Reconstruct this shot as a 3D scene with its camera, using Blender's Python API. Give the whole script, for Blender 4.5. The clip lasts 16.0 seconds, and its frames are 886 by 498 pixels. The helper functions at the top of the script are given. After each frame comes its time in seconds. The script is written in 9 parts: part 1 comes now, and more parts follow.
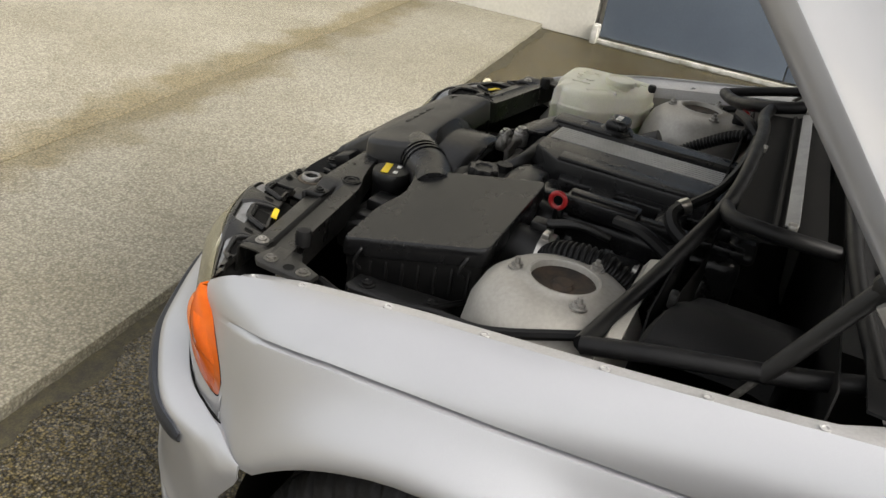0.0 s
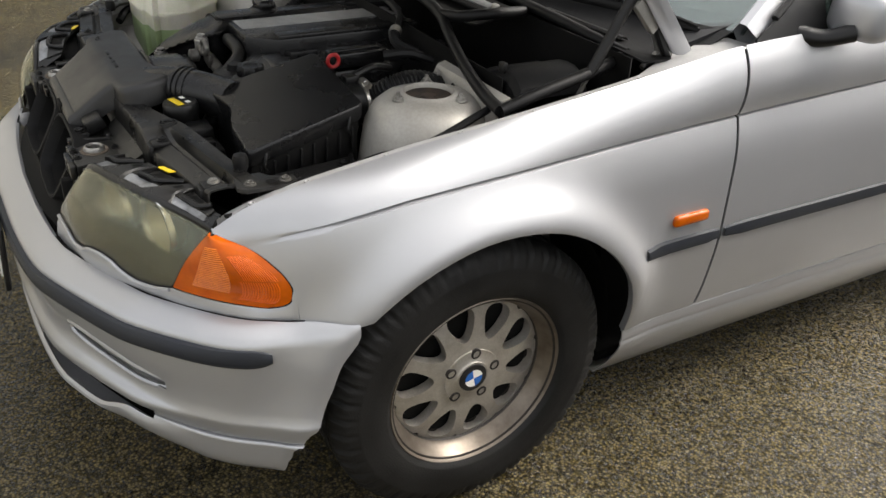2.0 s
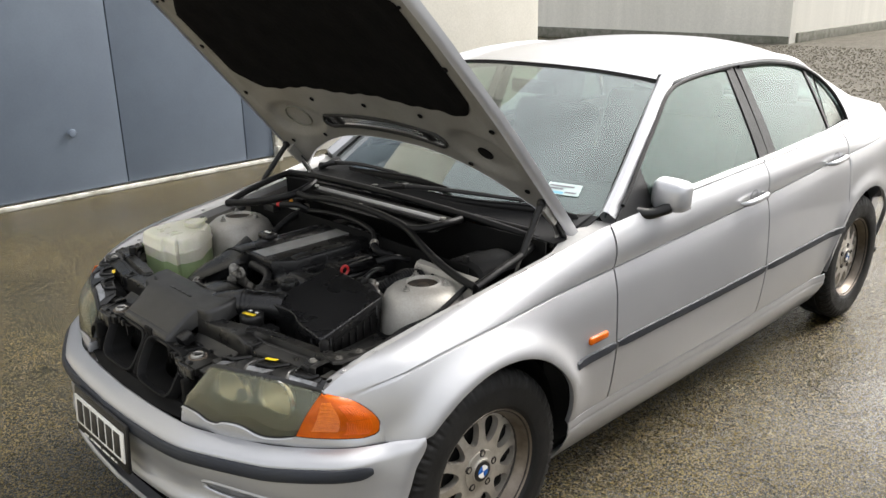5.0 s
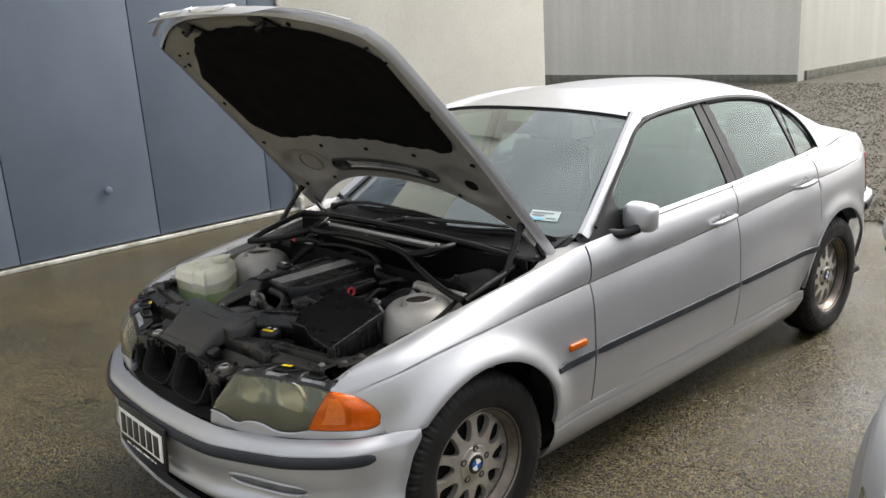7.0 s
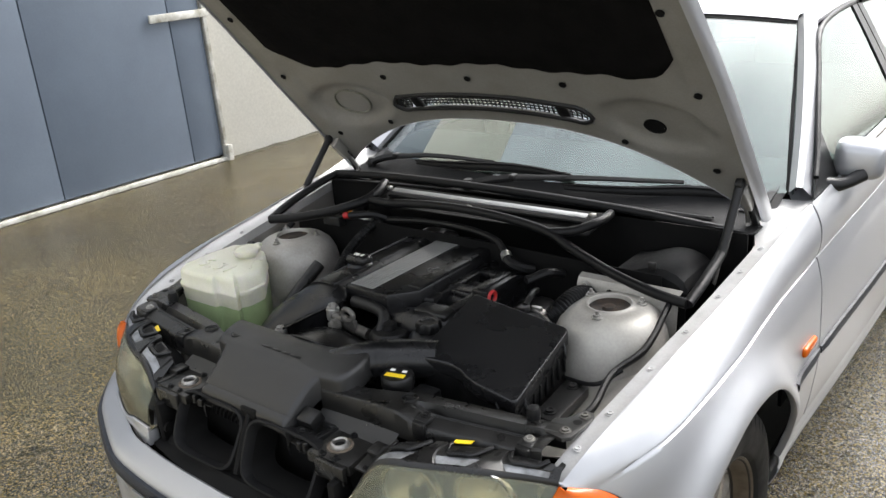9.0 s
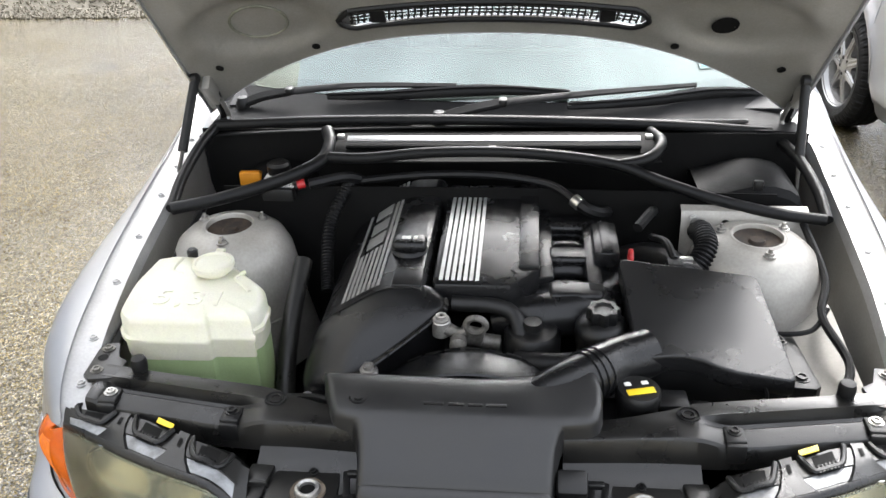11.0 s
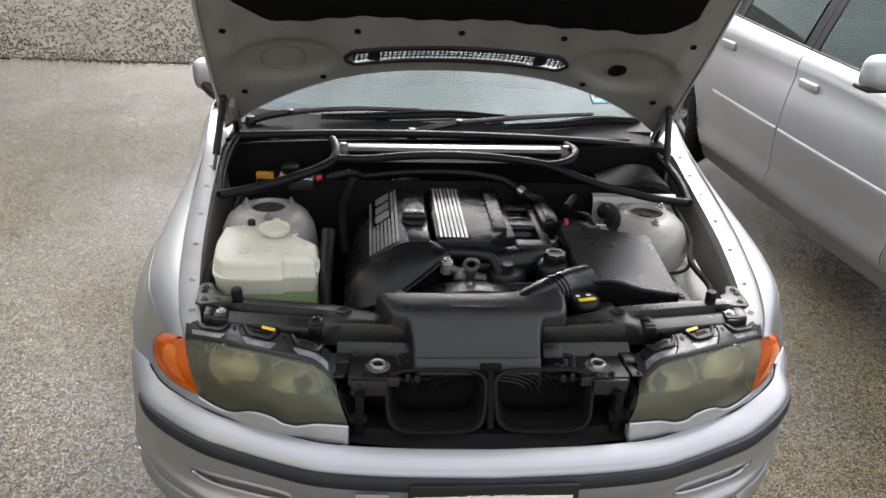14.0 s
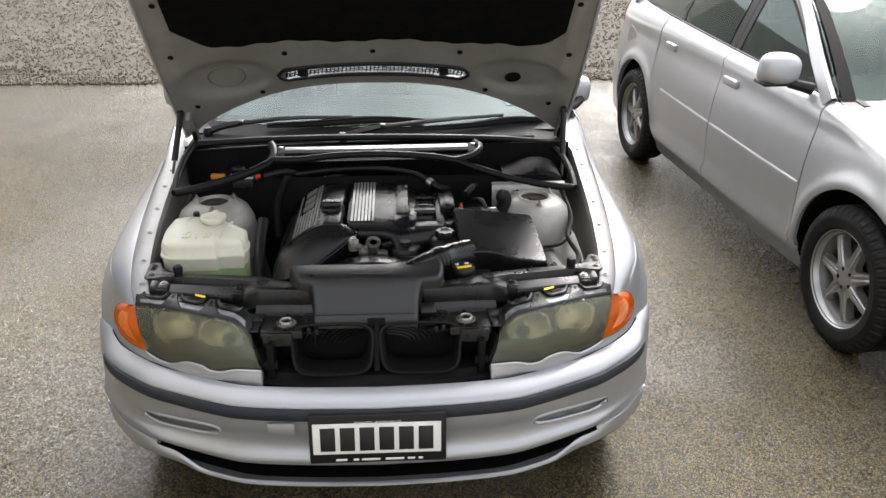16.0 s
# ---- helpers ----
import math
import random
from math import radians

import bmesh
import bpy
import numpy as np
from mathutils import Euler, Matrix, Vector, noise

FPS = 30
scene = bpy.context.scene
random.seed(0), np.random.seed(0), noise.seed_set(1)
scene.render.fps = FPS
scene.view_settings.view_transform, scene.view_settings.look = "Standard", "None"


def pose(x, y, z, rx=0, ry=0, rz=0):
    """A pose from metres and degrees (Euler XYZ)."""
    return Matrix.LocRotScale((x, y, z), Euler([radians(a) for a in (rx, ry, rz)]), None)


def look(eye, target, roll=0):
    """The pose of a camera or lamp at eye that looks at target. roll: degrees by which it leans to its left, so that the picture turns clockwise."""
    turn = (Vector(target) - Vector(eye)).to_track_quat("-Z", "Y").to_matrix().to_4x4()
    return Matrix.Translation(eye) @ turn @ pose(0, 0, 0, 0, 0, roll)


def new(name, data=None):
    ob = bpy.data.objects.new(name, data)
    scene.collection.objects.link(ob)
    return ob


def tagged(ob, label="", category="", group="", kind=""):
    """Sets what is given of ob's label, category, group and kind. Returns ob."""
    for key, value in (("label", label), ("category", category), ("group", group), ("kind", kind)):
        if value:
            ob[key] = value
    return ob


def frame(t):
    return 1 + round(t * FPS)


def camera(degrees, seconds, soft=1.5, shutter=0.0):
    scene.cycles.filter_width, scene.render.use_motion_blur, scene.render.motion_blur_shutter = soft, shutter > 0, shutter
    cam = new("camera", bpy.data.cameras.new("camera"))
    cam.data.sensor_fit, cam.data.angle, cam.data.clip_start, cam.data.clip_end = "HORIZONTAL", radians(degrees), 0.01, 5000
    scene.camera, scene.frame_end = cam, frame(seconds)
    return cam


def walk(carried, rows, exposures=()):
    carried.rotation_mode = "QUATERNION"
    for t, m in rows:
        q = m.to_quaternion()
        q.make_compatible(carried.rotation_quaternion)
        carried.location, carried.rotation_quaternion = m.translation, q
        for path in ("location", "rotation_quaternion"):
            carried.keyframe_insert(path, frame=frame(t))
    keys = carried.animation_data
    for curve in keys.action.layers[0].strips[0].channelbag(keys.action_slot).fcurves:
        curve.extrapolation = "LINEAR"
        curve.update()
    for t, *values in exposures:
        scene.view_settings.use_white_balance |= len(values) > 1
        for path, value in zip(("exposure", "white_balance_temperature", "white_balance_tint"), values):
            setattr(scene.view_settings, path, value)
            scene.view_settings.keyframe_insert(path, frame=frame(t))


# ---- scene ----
cam = camera(56.0, 16.0)
PATH = [
    (0, (1.586, 0.999, 1.428), (-0.063, 0.361, 0.493), 9.3),
    (0.5, (1.558, 0.668, 1.397), (-0.218, 0.553, 0.484), 4.9),
    (1, (1.668, 0.373, 1.417), (-0.049, 0.781, 0.475), 1.4),
    (1.5, (1.831, 0.207, 1.414), (0.24, 0.918, 0.433), 1.8),
    (2, (1.936, -0.005, 1.423), (0.453, 0.886, 0.42), 2.8),
    (2.5, (1.925, -0.262, 1.53), (0.582, 0.807, 0.504), 3.5),
    (3, (1.803, -0.371, 1.574), (0.517, 0.791, 0.576), 3.2),
    (3.5, (1.784, -0.487, 1.645), (0.47, 0.708, 0.724), 0.7),
    (4, (1.95, -0.644, 1.716), (0.623, 0.597, 0.88), -0.8),
    (4.5, (2.126, -0.704, 1.729), (0.762, 0.575, 1.019), -1.3),
    (4.7, (2.191, -0.741, 1.739), (0.824, 0.557, 1.072), -1.2),
    (6.8, (2.695, -0.961, 1.757), (1.249, 0.315, 1.226), -3.1),
    (7, (2.646, -0.968, 1.756), (1.203, 0.318, 1.241), -3.6),
    (7.5, (2.435, -0.985, 1.754), (1.028, 0.338, 1.233), -3.2),
    (8, (2.148, -0.919, 1.698), (0.766, 0.384, 1.075), -1.6),
    (8.5, (1.794, -0.829, 1.673), (0.431, 0.474, 1.007), -2.9),
    (9, (1.363, -0.779, 1.654), (0.158, 0.661, 0.966), -4.8),
    (9.5, (0.964, -0.728, 1.636), (-0.103, 0.799, 0.909), -6.0),
    (10, (0.629, -0.724, 1.632), (-0.19, 0.896, 0.793), -5.8),
    (10.2, (0.503, -0.729, 1.663), (-0.185, 0.91, 0.747), -5.4),
    (12.3, (-0.419, -0.725, 1.65), (-0.098, 0.987, 0.667), 1.7),
    (12.5, (-0.463, -0.768, 1.661), (-0.128, 0.952, 0.697), 1.6),
    (13, (-0.518, -0.968, 1.711), (-0.18, 0.767, 0.775), 1.4),
    (13.5, (-0.405, -1.156, 1.722), (-0.126, 0.627, 0.86), 2.5),
    (14, (-0.287, -1.408, 1.767), (-0.097, 0.391, 0.914), 3.2),
    (14.5, (-0.222, -1.599, 1.826), (-0.065, 0.199, 0.964), 2.4),
    (15, (-0.042, -1.742, 1.847), (0.063, 0.063, 0.993), 2.0),
    (15.5, (0.045, -1.827, 1.87), (0.13, -0.024, 1.009), 0.7),
    (16, (0.065, -1.875, 1.888), (0.172, -0.062, 1.051), 0.3),
]
EXPOSURES = [(0.0, 1.04, 6900, 10), (0.5, 1.40, 6900, 10), (1.0, 1.43, 6900, 10), (1.5, 1.22, 6850, 10), (2.0, 1.12, 6850, 10), (2.5, 1.27, 6850, 10), (3.5, 1.52, 6800, 10), (4.5, 1.47, 6750, 10), (7.0, 0.99, 6600, 10), (8.0, 1.05, 6550, 10), (8.5, 1.32, 6500, 10), (9.0, 1.57, 6450, 10), (10.0, 2.22, 6400, 10), (12.5, 1.85, 6400, 11), (13.0, 1.62, 6400, 11), (14.5, 1.31, 6500, 12), (16.0, 1.43, 6550, 12)]
walk(cam, [(t, look(eye, target, roll)) for t, eye, target, roll in PATH], EXPOSURES)
SKY, SUN = 0.15, 1.3


# ---- world and light: an overcast, wet day ----
world = bpy.data.worlds.new("overcast_sky")
scene.world = world
world.use_nodes = True
wn = world.node_tree
sky = wn.nodes.new("ShaderNodeTexSky")
sky.sky_type = "NISHITA"
sky.sun_disc = False
sky.sun_elevation, sky.sun_rotation = radians(48), radians(14)
sky.air_density, sky.dust_density, sky.ozone_density = 1.0, 3.0, 0.6
grey = wn.nodes.new("ShaderNodeHueSaturation")
grey.inputs["Saturation"].default_value = 0.22
cloud_co = wn.nodes.new("ShaderNodeTexCoord")
cloud = wn.nodes.new("ShaderNodeTexNoise")
cloud.inputs["Scale"].default_value, cloud.inputs["Detail"].default_value = 2.2, 5
cloud_map = wn.nodes.new("ShaderNodeMapRange")
cloud_map.inputs["From Min"].default_value, cloud_map.inputs["From Max"].default_value = 0.3, 0.7
cloud_map.inputs["To Min"].default_value, cloud_map.inputs["To Max"].default_value = 0.75, 1.25
cloud_mix = wn.nodes.new("ShaderNodeMix")
cloud_mix.data_type, cloud_mix.blend_type = "RGBA", "MULTIPLY"
cloud_mix.inputs["Factor"].default_value = 1.0
wn.links.new(sky.outputs[0], grey.inputs["Color"])
wn.links.new(cloud_co.outputs["Generated"], cloud.inputs["Vector"])
wn.links.new(cloud.outputs["Fac"], cloud_map.inputs["Value"])
wn.links.new(grey.outputs[0], cloud_mix.inputs["A"])
wn.links.new(cloud_map.outputs[0], cloud_mix.inputs["B"])
# an overcast sky is brightest overhead
split = wn.nodes.new("ShaderNodeSeparateXYZ")
high = wn.nodes.new("ShaderNodeMapRange")
high.inputs["To Min"].default_value, high.inputs["To Max"].default_value = 0.85, 1.5
dome = wn.nodes.new("ShaderNodeMix")
dome.data_type, dome.blend_type = "RGBA", "MULTIPLY"
dome.inputs["Factor"].default_value = 1.0
wn.links.new(cloud_co.outputs["Generated"], split.inputs[0])
wn.links.new(split.outputs["Z"], high.inputs["Value"])
wn.links.new(cloud_mix.outputs["Result"], dome.inputs["A"])
wn.links.new(high.outputs[0], dome.inputs["B"])
wn.links.new(dome.outputs["Result"], wn.nodes["Background"].inputs["Color"])
wn.nodes["Background"].inputs["Strength"].default_value = SKY

sun = new("sun", bpy.data.lights.new("sun", "SUN"))
sun.data.energy, sun.data.angle, sun.data.color = SUN, radians(32), (1.0, 0.97, 0.93)
sun.rotation_euler = look((0, 0, 0), (-0.17, -0.66, -0.76)).to_euler()


# ---- helpers for meshes ----
def pch(table):
    """A smooth curve through (x, y) knots that never overshoots; clamped outside."""
    xs = [a for a, _ in table]
    ys = [b for _, b in table]
    n = len(xs)
    d = [(ys[i + 1] - ys[i]) / (xs[i + 1] - xs[i]) for i in range(n - 1)]
    m = [d[0]] + [0 if d[i - 1] * d[i] <= 0 else 2 * d[i - 1] * d[i] / (d[i - 1] + d[i]) for i in range(1, n - 1)] + [d[-1]]

    def f(x):
        if x <= xs[0]:
            return ys[0]
        if x >= xs[-1]:
            return ys[-1]
        i = next(k for k in range(n - 1) if x <= xs[k + 1])
        h = xs[i + 1] - xs[i]
        t = (x - xs[i]) / h
        return ((1 + 2 * t) * (1 - t) ** 2 * ys[i] + t * (1 - t) ** 2 * h * m[i] + t * t * (3 - 2 * t) * ys[i + 1] + t * t * (t - 1) * h * m[i + 1])

    return f


def ease(a, b, x):
    k = min(1.0, max(0.0, (x - a) / (b - a)))
    return k * k * (3 - 2 * k)


def spline(points, n):
    """n + 1 points along a smooth curve through the given ones."""
    P = [Vector(p) for p in points]
    P = [2 * P[0] - P[1]] + P + [2 * P[-1] - P[-2]]
    out = []
    segs = len(P) - 3
    for k in range(n + 1):
        u = k / n * segs
        i = min(int(u), segs - 1)
        t = u - i
        a, b, c, d = P[i : i + 4]
        out.append(0.5 * ((2 * b) + (c - a) * t + (2 * a - 5 * b + 4 * c - d) * t * t + (3 * b - a - 3 * c + d) * t**3))
    return out


def lin(a, b, n):
    return [a + (b - a) * k / n for k in range(n + 1)]


def grid_bm(rows, closed=False, keep=None):
    """A sheet of quads through rows of points."""
    bm = bmesh.new()
    V = [[bm.verts.new(p) for p in row] for row in rows]
    w = len(rows[0])
    for i in range(len(rows) - 1):
        for j in range(w if closed else w - 1):
            if keep and not keep(i, j):
                continue
            quad = [V[i][j], V[i][(j + 1) % w], V[i + 1][(j + 1) % w], V[i + 1][j]]
            try:
                bm.faces.new(quad)
            except ValueError:
                pass
    bmesh.ops.remove_doubles(bm, verts=bm.verts, dist=1e-5)
    for v in [v for v in bm.verts if not v.link_faces]:
        bm.verts.remove(v)
    return bm


def box_bm(cx, cy, cz, sx, sy, sz, bevel=0.004, m=None, segs=2):
    bm = bmesh.new()
    bmesh.ops.create_cube(bm, size=1, matrix=Matrix.Diagonal((sx, sy, sz, 1)))
    if bevel:
        bmesh.ops.bevel(bm, geom=bm.edges[:], offset=min(bevel, 0.45 * min(sx, sy, sz)), segments=segs, profile=0.5, affect="EDGES")
    bmesh.ops.transform(bm, verts=bm.verts, matrix=Matrix.Translation((cx, cy, cz)) @ (m or Matrix.Identity(4)))
    return bm


def prism_bm(outline, low, high, bevel=0.0, m=None, segs=2):
    """An upright slab over a flat outline of (x, y)."""
    bm = bmesh.new()
    a = [bm.verts.new((x, y, low)) for x, y in outline]
    b = [bm.verts.new((x, y, high)) for x, y in outline]
    n = len(a)
    bm.faces.new(a[::-1])
    top = bm.faces.new(b)
    for i in range(n):
        bm.faces.new((a[i], a[(i + 1) % n], b[(i + 1) % n], b[i]))
    bmesh.ops.recalc_face_normals(bm, faces=bm.faces)
    if bevel:
        bmesh.ops.bevel(bm, geom=list(top.edges), offset=bevel, segments=segs, profile=0.5, affect="EDGES")
    if m:
        bmesh.ops.transform(bm, verts=bm.verts, matrix=m)
    return bm


def lathe_bm(profile, n=32, m=None, cap=True):
    """A turned body about z from (radius, height) pairs."""
    rows = [[(r * math.cos(2 * math.pi * k / n), r * math.sin(2 * math.pi * k / n), z) for k in range(n)] for r, z in profile]
    bm = bmesh.new()
    V = [[bm.verts.new(p) for p in row] for row in rows]
    for i in range(len(V) - 1):
        for j in range(n):
            bm.faces.new((V[i][j], V[i][(j + 1) % n], V[i + 1][(j + 1) % n], V[i + 1][j]))
    if cap:
        bm.faces.new(V[0][::-1])
        bm.faces.new(V[-1])
    bmesh.ops.remove_doubles(bm, verts=bm.verts, dist=1e-6)
    bmesh.ops.recalc_face_normals(bm, faces=bm.faces)
    if m:
        bmesh.ops.transform(bm, verts=bm.verts, matrix=m)
    return bm


def tube_bm(points, radius, n=10, steps=0, ribs=0.0, rib_pitch=0.012):
    """A round tube along a smooth curve, ribbed where asked; radius may be a list."""
    pts = spline(points, steps or 6 * (len(points) - 1))
    if ribs:
        length = sum((b - a).length for a, b in zip(pts, pts[1:]))
        pts = spline(points, max(8, int(length / rib_pitch * 4)))
    rows, side = [], None
    for i, p in enumerate(pts):
        t = (pts[min(i + 1, len(pts) - 1)] - pts[max(i - 1, 0)]).normalized()
        if side is None:
            side = t.orthogonal().normalized()
        side = (side - t * side.dot(t)).normalized()
        up = t.cross(side)
        r = radius if not isinstance(radius, (list, tuple)) else float(np.interp(i / (len(pts) - 1), np.linspace(0, 1, len(radius)), radius))
        if ribs:
            r += ribs * (1 if (i // 2) % 2 else -1)
        rows.append([p + r * (math.cos(2 * math.pi * k / n) * side + math.sin(2 * math.pi * k / n) * up) for k in range(n)])
    bm = grid_bm(rows, closed=True)
    bm.verts.ensure_lookup_table()
    bmesh.ops.holes_fill(bm, edges=[e for e in bm.edges if e.is_boundary], sides=0)
    bmesh.ops.recalc_face_normals(bm, faces=bm.faces)
    return bm


def join(*bms):
    out = bmesh.new()
    for b in bms:
        me = bpy.data.meshes.new("tmp")
        b.to_mesh(me)
        out.from_mesh(me)
        bpy.data.meshes.remove(me)
        b.free()
    return out


def mirror_bm(bm):
    """The same mesh on the other side of the plane x = 0."""
    out = bm.copy()
    bmesh.ops.transform(out, verts=out.verts, matrix=Matrix.Diagonal((-1, 1, 1, 1)))
    bmesh.ops.reverse_faces(out, faces=out.faces)
    return out


def moved(bm, m):
    bmesh.ops.transform(bm, verts=bm.verts, matrix=m)
    return bm


def mesh_of(name, bm, material, smooth=40):
    me = bpy.data.meshes.new(name)
    if smooth:
        for f in bm.faces:
            f.smooth = True
        for e in bm.edges:
            if len(e.link_faces) != 2 or e.calc_face_angle(0) > radians(smooth):
                e.smooth = False
    bm.to_mesh(me)
    bm.free()
    for one in material if isinstance(material, (list, tuple)) else [material]:
        me.materials.append(one)
    return me


def part(name, bm, material, parent, label="", thick=0.0, smooth=40, offset=0.0):
    """One mesh object under a thing or a part; meshes are written in world places."""
    ob = new(name, mesh_of(name, bm, material, smooth))
    ob.parent = parent
    up = parent
    base = Matrix.Identity(4)
    while up is not None:
        base = up.matrix_basis @ base if up.parent is None else up.matrix_basis @ base
        if up.parent is not None:
            base = up.matrix_parent_inverse @ base
        up = up.parent
    ob.matrix_parent_inverse = base.inverted()
    if thick:
        mod = ob.modifiers.new("thickness", "SOLIDIFY")
        mod.thickness, mod.offset = thick, offset
    if label:
        tagged(ob, label)
    return ob


def thing(name, at, label, category, group=""):
    ob = new(name)
    ob.empty_display_size = 0.2
    ob.location = at
    ob.matrix_basis = Matrix.Translation(at)
    return tagged(ob, label, category, group)


def solid(name, bm, material, label, category, kind="", group="", smooth=40):
    ob = new(name, mesh_of(name, bm, material, smooth))
    return tagged(ob, label, category, group, kind)


# ---- materials ----
def mat(name, base, rough=0.5, metal=0.0, base2=None, scale=8.0, grain=0.0, grain_scale=300.0, bump=0.0, bump_scale=None, coat=0.0, spec=0.5, rough2=None, stretch=None, random_tone=0.0):
    """A principled surface with patches at one scale, grain at a finer one, and relief."""
    m = bpy.data.materials.new(name)
    m.use_nodes = True
    nt = m.node_tree
    bsdf = nt.nodes["Principled BSDF"]
    bsdf.inputs["Roughness"].default_value = rough
    bsdf.inputs["Metallic"].default_value = metal
    bsdf.inputs["Coat Weight"].default_value = coat
    bsdf.inputs["Coat Roughness"].default_value = 0.06
    bsdf.inputs["Specular IOR Level"].default_value = spec
    base2 = base2 or tuple(c * 0.82 for c in base)
    co = nt.nodes.new("ShaderNodeTexCoord")
    vec = co.outputs["Object"]
    if stretch:
        mp = nt.nodes.new("ShaderNodeMapping")
        mp.inputs["Scale"].default_value = stretch
        nt.links.new(vec, mp.inputs["Vector"])
        vec = mp.outputs[0]
    n1 = nt.nodes.new("ShaderNodeTexNoise")
    n1.inputs["Scale"].default_value, n1.inputs["Detail"].default_value, n1.inputs["Roughness"].default_value = scale, 6, 0.6
    nt.links.new(vec, n1.inputs["Vector"])
    r1 = nt.nodes.new("ShaderNodeMapRange")
    r1.inputs["From Min"].default_value, r1.inputs["From Max"].default_value = 0.35, 0.65
    nt.links.new(n1.outputs["Fac"], r1.inputs["Value"])
    mix = nt.nodes.new("ShaderNodeMix")
    mix.data_type = "RGBA"
    mix.inputs["A"].default_value, mix.inputs["B"].default_value = (*base, 1), (*base2, 1)
    nt.links.new(r1.outputs[0], mix.inputs["Factor"])
    col = mix.outputs["Result"]
    n2 = nt.nodes.new("ShaderNodeTexNoise")
    n2.inputs["Scale"].default_value, n2.inputs["Detail"].default_value = grain_scale, 3
    nt.links.new(co.outputs["Object"], n2.inputs["Vector"])
    if grain:
        r2 = nt.nodes.new("ShaderNodeMapRange")
        r2.inputs["From Min"].default_value, r2.inputs["From Max"].default_value = 0.3, 0.7
        r2.inputs["To Min"].default_value, r2.inputs["To Max"].default_value = 1 - grain, 1 + grain
        nt.links.new(n2.outputs["Fac"], r2.inputs["Value"])
        mul = nt.nodes.new("ShaderNodeMix")
        mul.data_type, mul.blend_type = "RGBA", "MULTIPLY"
        mul.inputs["Factor"].default_value = 1
        nt.links.new(col, mul.inputs["A"])
        nt.links.new(r2.outputs[0], mul.inputs["B"])
        col = mul.outputs["Result"]
    if random_tone:
        oi = nt.nodes.new("ShaderNodeObjectInfo")
        r4 = nt.nodes.new("ShaderNodeMapRange")
        r4.inputs["To Min"].default_value, r4.inputs["To Max"].default_value = 1 - random_tone, 1 + random_tone
        nt.links.new(oi.outputs["Random"], r4.inputs["Value"])
        mul2 = nt.nodes.new("ShaderNodeMix")
        mul2.data_type, mul2.blend_type = "RGBA", "MULTIPLY"
        mul2.inputs["Factor"].default_value = 1
        nt.links.new(col, mul2.inputs["A"])
        nt.links.new(r4.outputs[0], mul2.inputs["B"])
        col = mul2.outputs["Result"]
    nt.links.new(col, bsdf.inputs["Base Color"])
    if rough2 is not None:
        r3 = nt.nodes.new("ShaderNodeMapRange")
        r3.inputs["From Min"].default_value, r3.inputs["From Max"].default_value = 0.35, 0.65
        r3.inputs["To Min"].default_value, r3.inputs["To Max"].default_value = rough, rough2
        nt.links.new(n1.outputs["Fac"], r3.inputs["Value"])
        nt.links.new(r3.outputs[0], bsdf.inputs["Roughness"])
    if bump:
        b = nt.nodes.new("ShaderNodeBump")
        b.inputs["Strength"].default_value = 0.6
        b.inputs["Distance"].default_value = bump
        if bump_scale:
            n3 = nt.nodes.new("ShaderNodeTexNoise")
            n3.inputs["Scale"].default_value, n3.inputs["Detail"].default_value = bump_scale, 4
            nt.links.new(co.outputs["Object"], n3.inputs["Vector"])
            nt.links.new(n3.outputs["Fac"], b.inputs["Height"])
        else:
            nt.links.new(n2.outputs["Fac"], b.inputs["Height"])
        nt.links.new(b.outputs[0], bsdf.inputs["Normal"])
    return m


PAINT = mat("silver_paint", (0.425, 0.43, 0.445), 0.38, 0.62, (0.40, 0.405, 0.42), scale=3, grain=0.05, grain_scale=1800, coat=0.5)
PAINT2 = mat("light_silver_paint", (0.47, 0.475, 0.485), 0.40, 0.58, (0.44, 0.445, 0.455), scale=3, grain=0.05, grain_scale=1800, coat=0.5)
INNER_PAINT = mat("inner_silver_paint", (0.27, 0.26, 0.24), 0.45, 0.3, (0.22, 0.21, 0.19), scale=6, grain=0.06, grain_scale=200, coat=0.1)
TOWER = mat("dusty_silver_tower", (0.38, 0.365, 0.335), 0.42, 0.25, (0.30, 0.285, 0.255), scale=9, grain=0.07, grain_scale=160)
BLACK = mat("black_plastic", (0.006, 0.006, 0.0063), 0.28, 0, (0.0095, 0.0093, 0.009), scale=7, grain=0.2, grain_scale=900, bump=0.0006, rough2=0.45, spec=0.34)
SATIN = mat("satin_black_cover", (0.0065, 0.0065, 0.007), 0.19, 0, (0.0095, 0.0095, 0.0098), scale=6, grain=0.15, grain_scale=1100, bump=0.0003, rough2=0.34, spec=0.36)
SNOUT = mat("dusty_satin_snout", (0.0095, 0.0095, 0.010), 0.34, 0, (0.014, 0.0138, 0.0135), scale=9, grain=0.2, grain_scale=800, bump=0.0004, rough2=0.48, spec=0.55)
LID_BLACK = mat("smooth_black_lid", (0.0075, 0.0075, 0.008), 0.20, 0, (0.010, 0.010, 0.0103), scale=5, grain=0.15, grain_scale=1100, bump=0.0002, rough2=0.36, spec=0.38)
DUSTY = mat("dusty_black_plastic", (0.0055, 0.0054, 0.0052), 0.24, 0, (0.012, 0.0115, 0.0105), scale=13, grain=0.25, grain_scale=500, bump=0.0006, rough2=0.42, spec=0.46)
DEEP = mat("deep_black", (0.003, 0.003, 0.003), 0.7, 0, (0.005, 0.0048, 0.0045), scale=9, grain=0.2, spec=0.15)
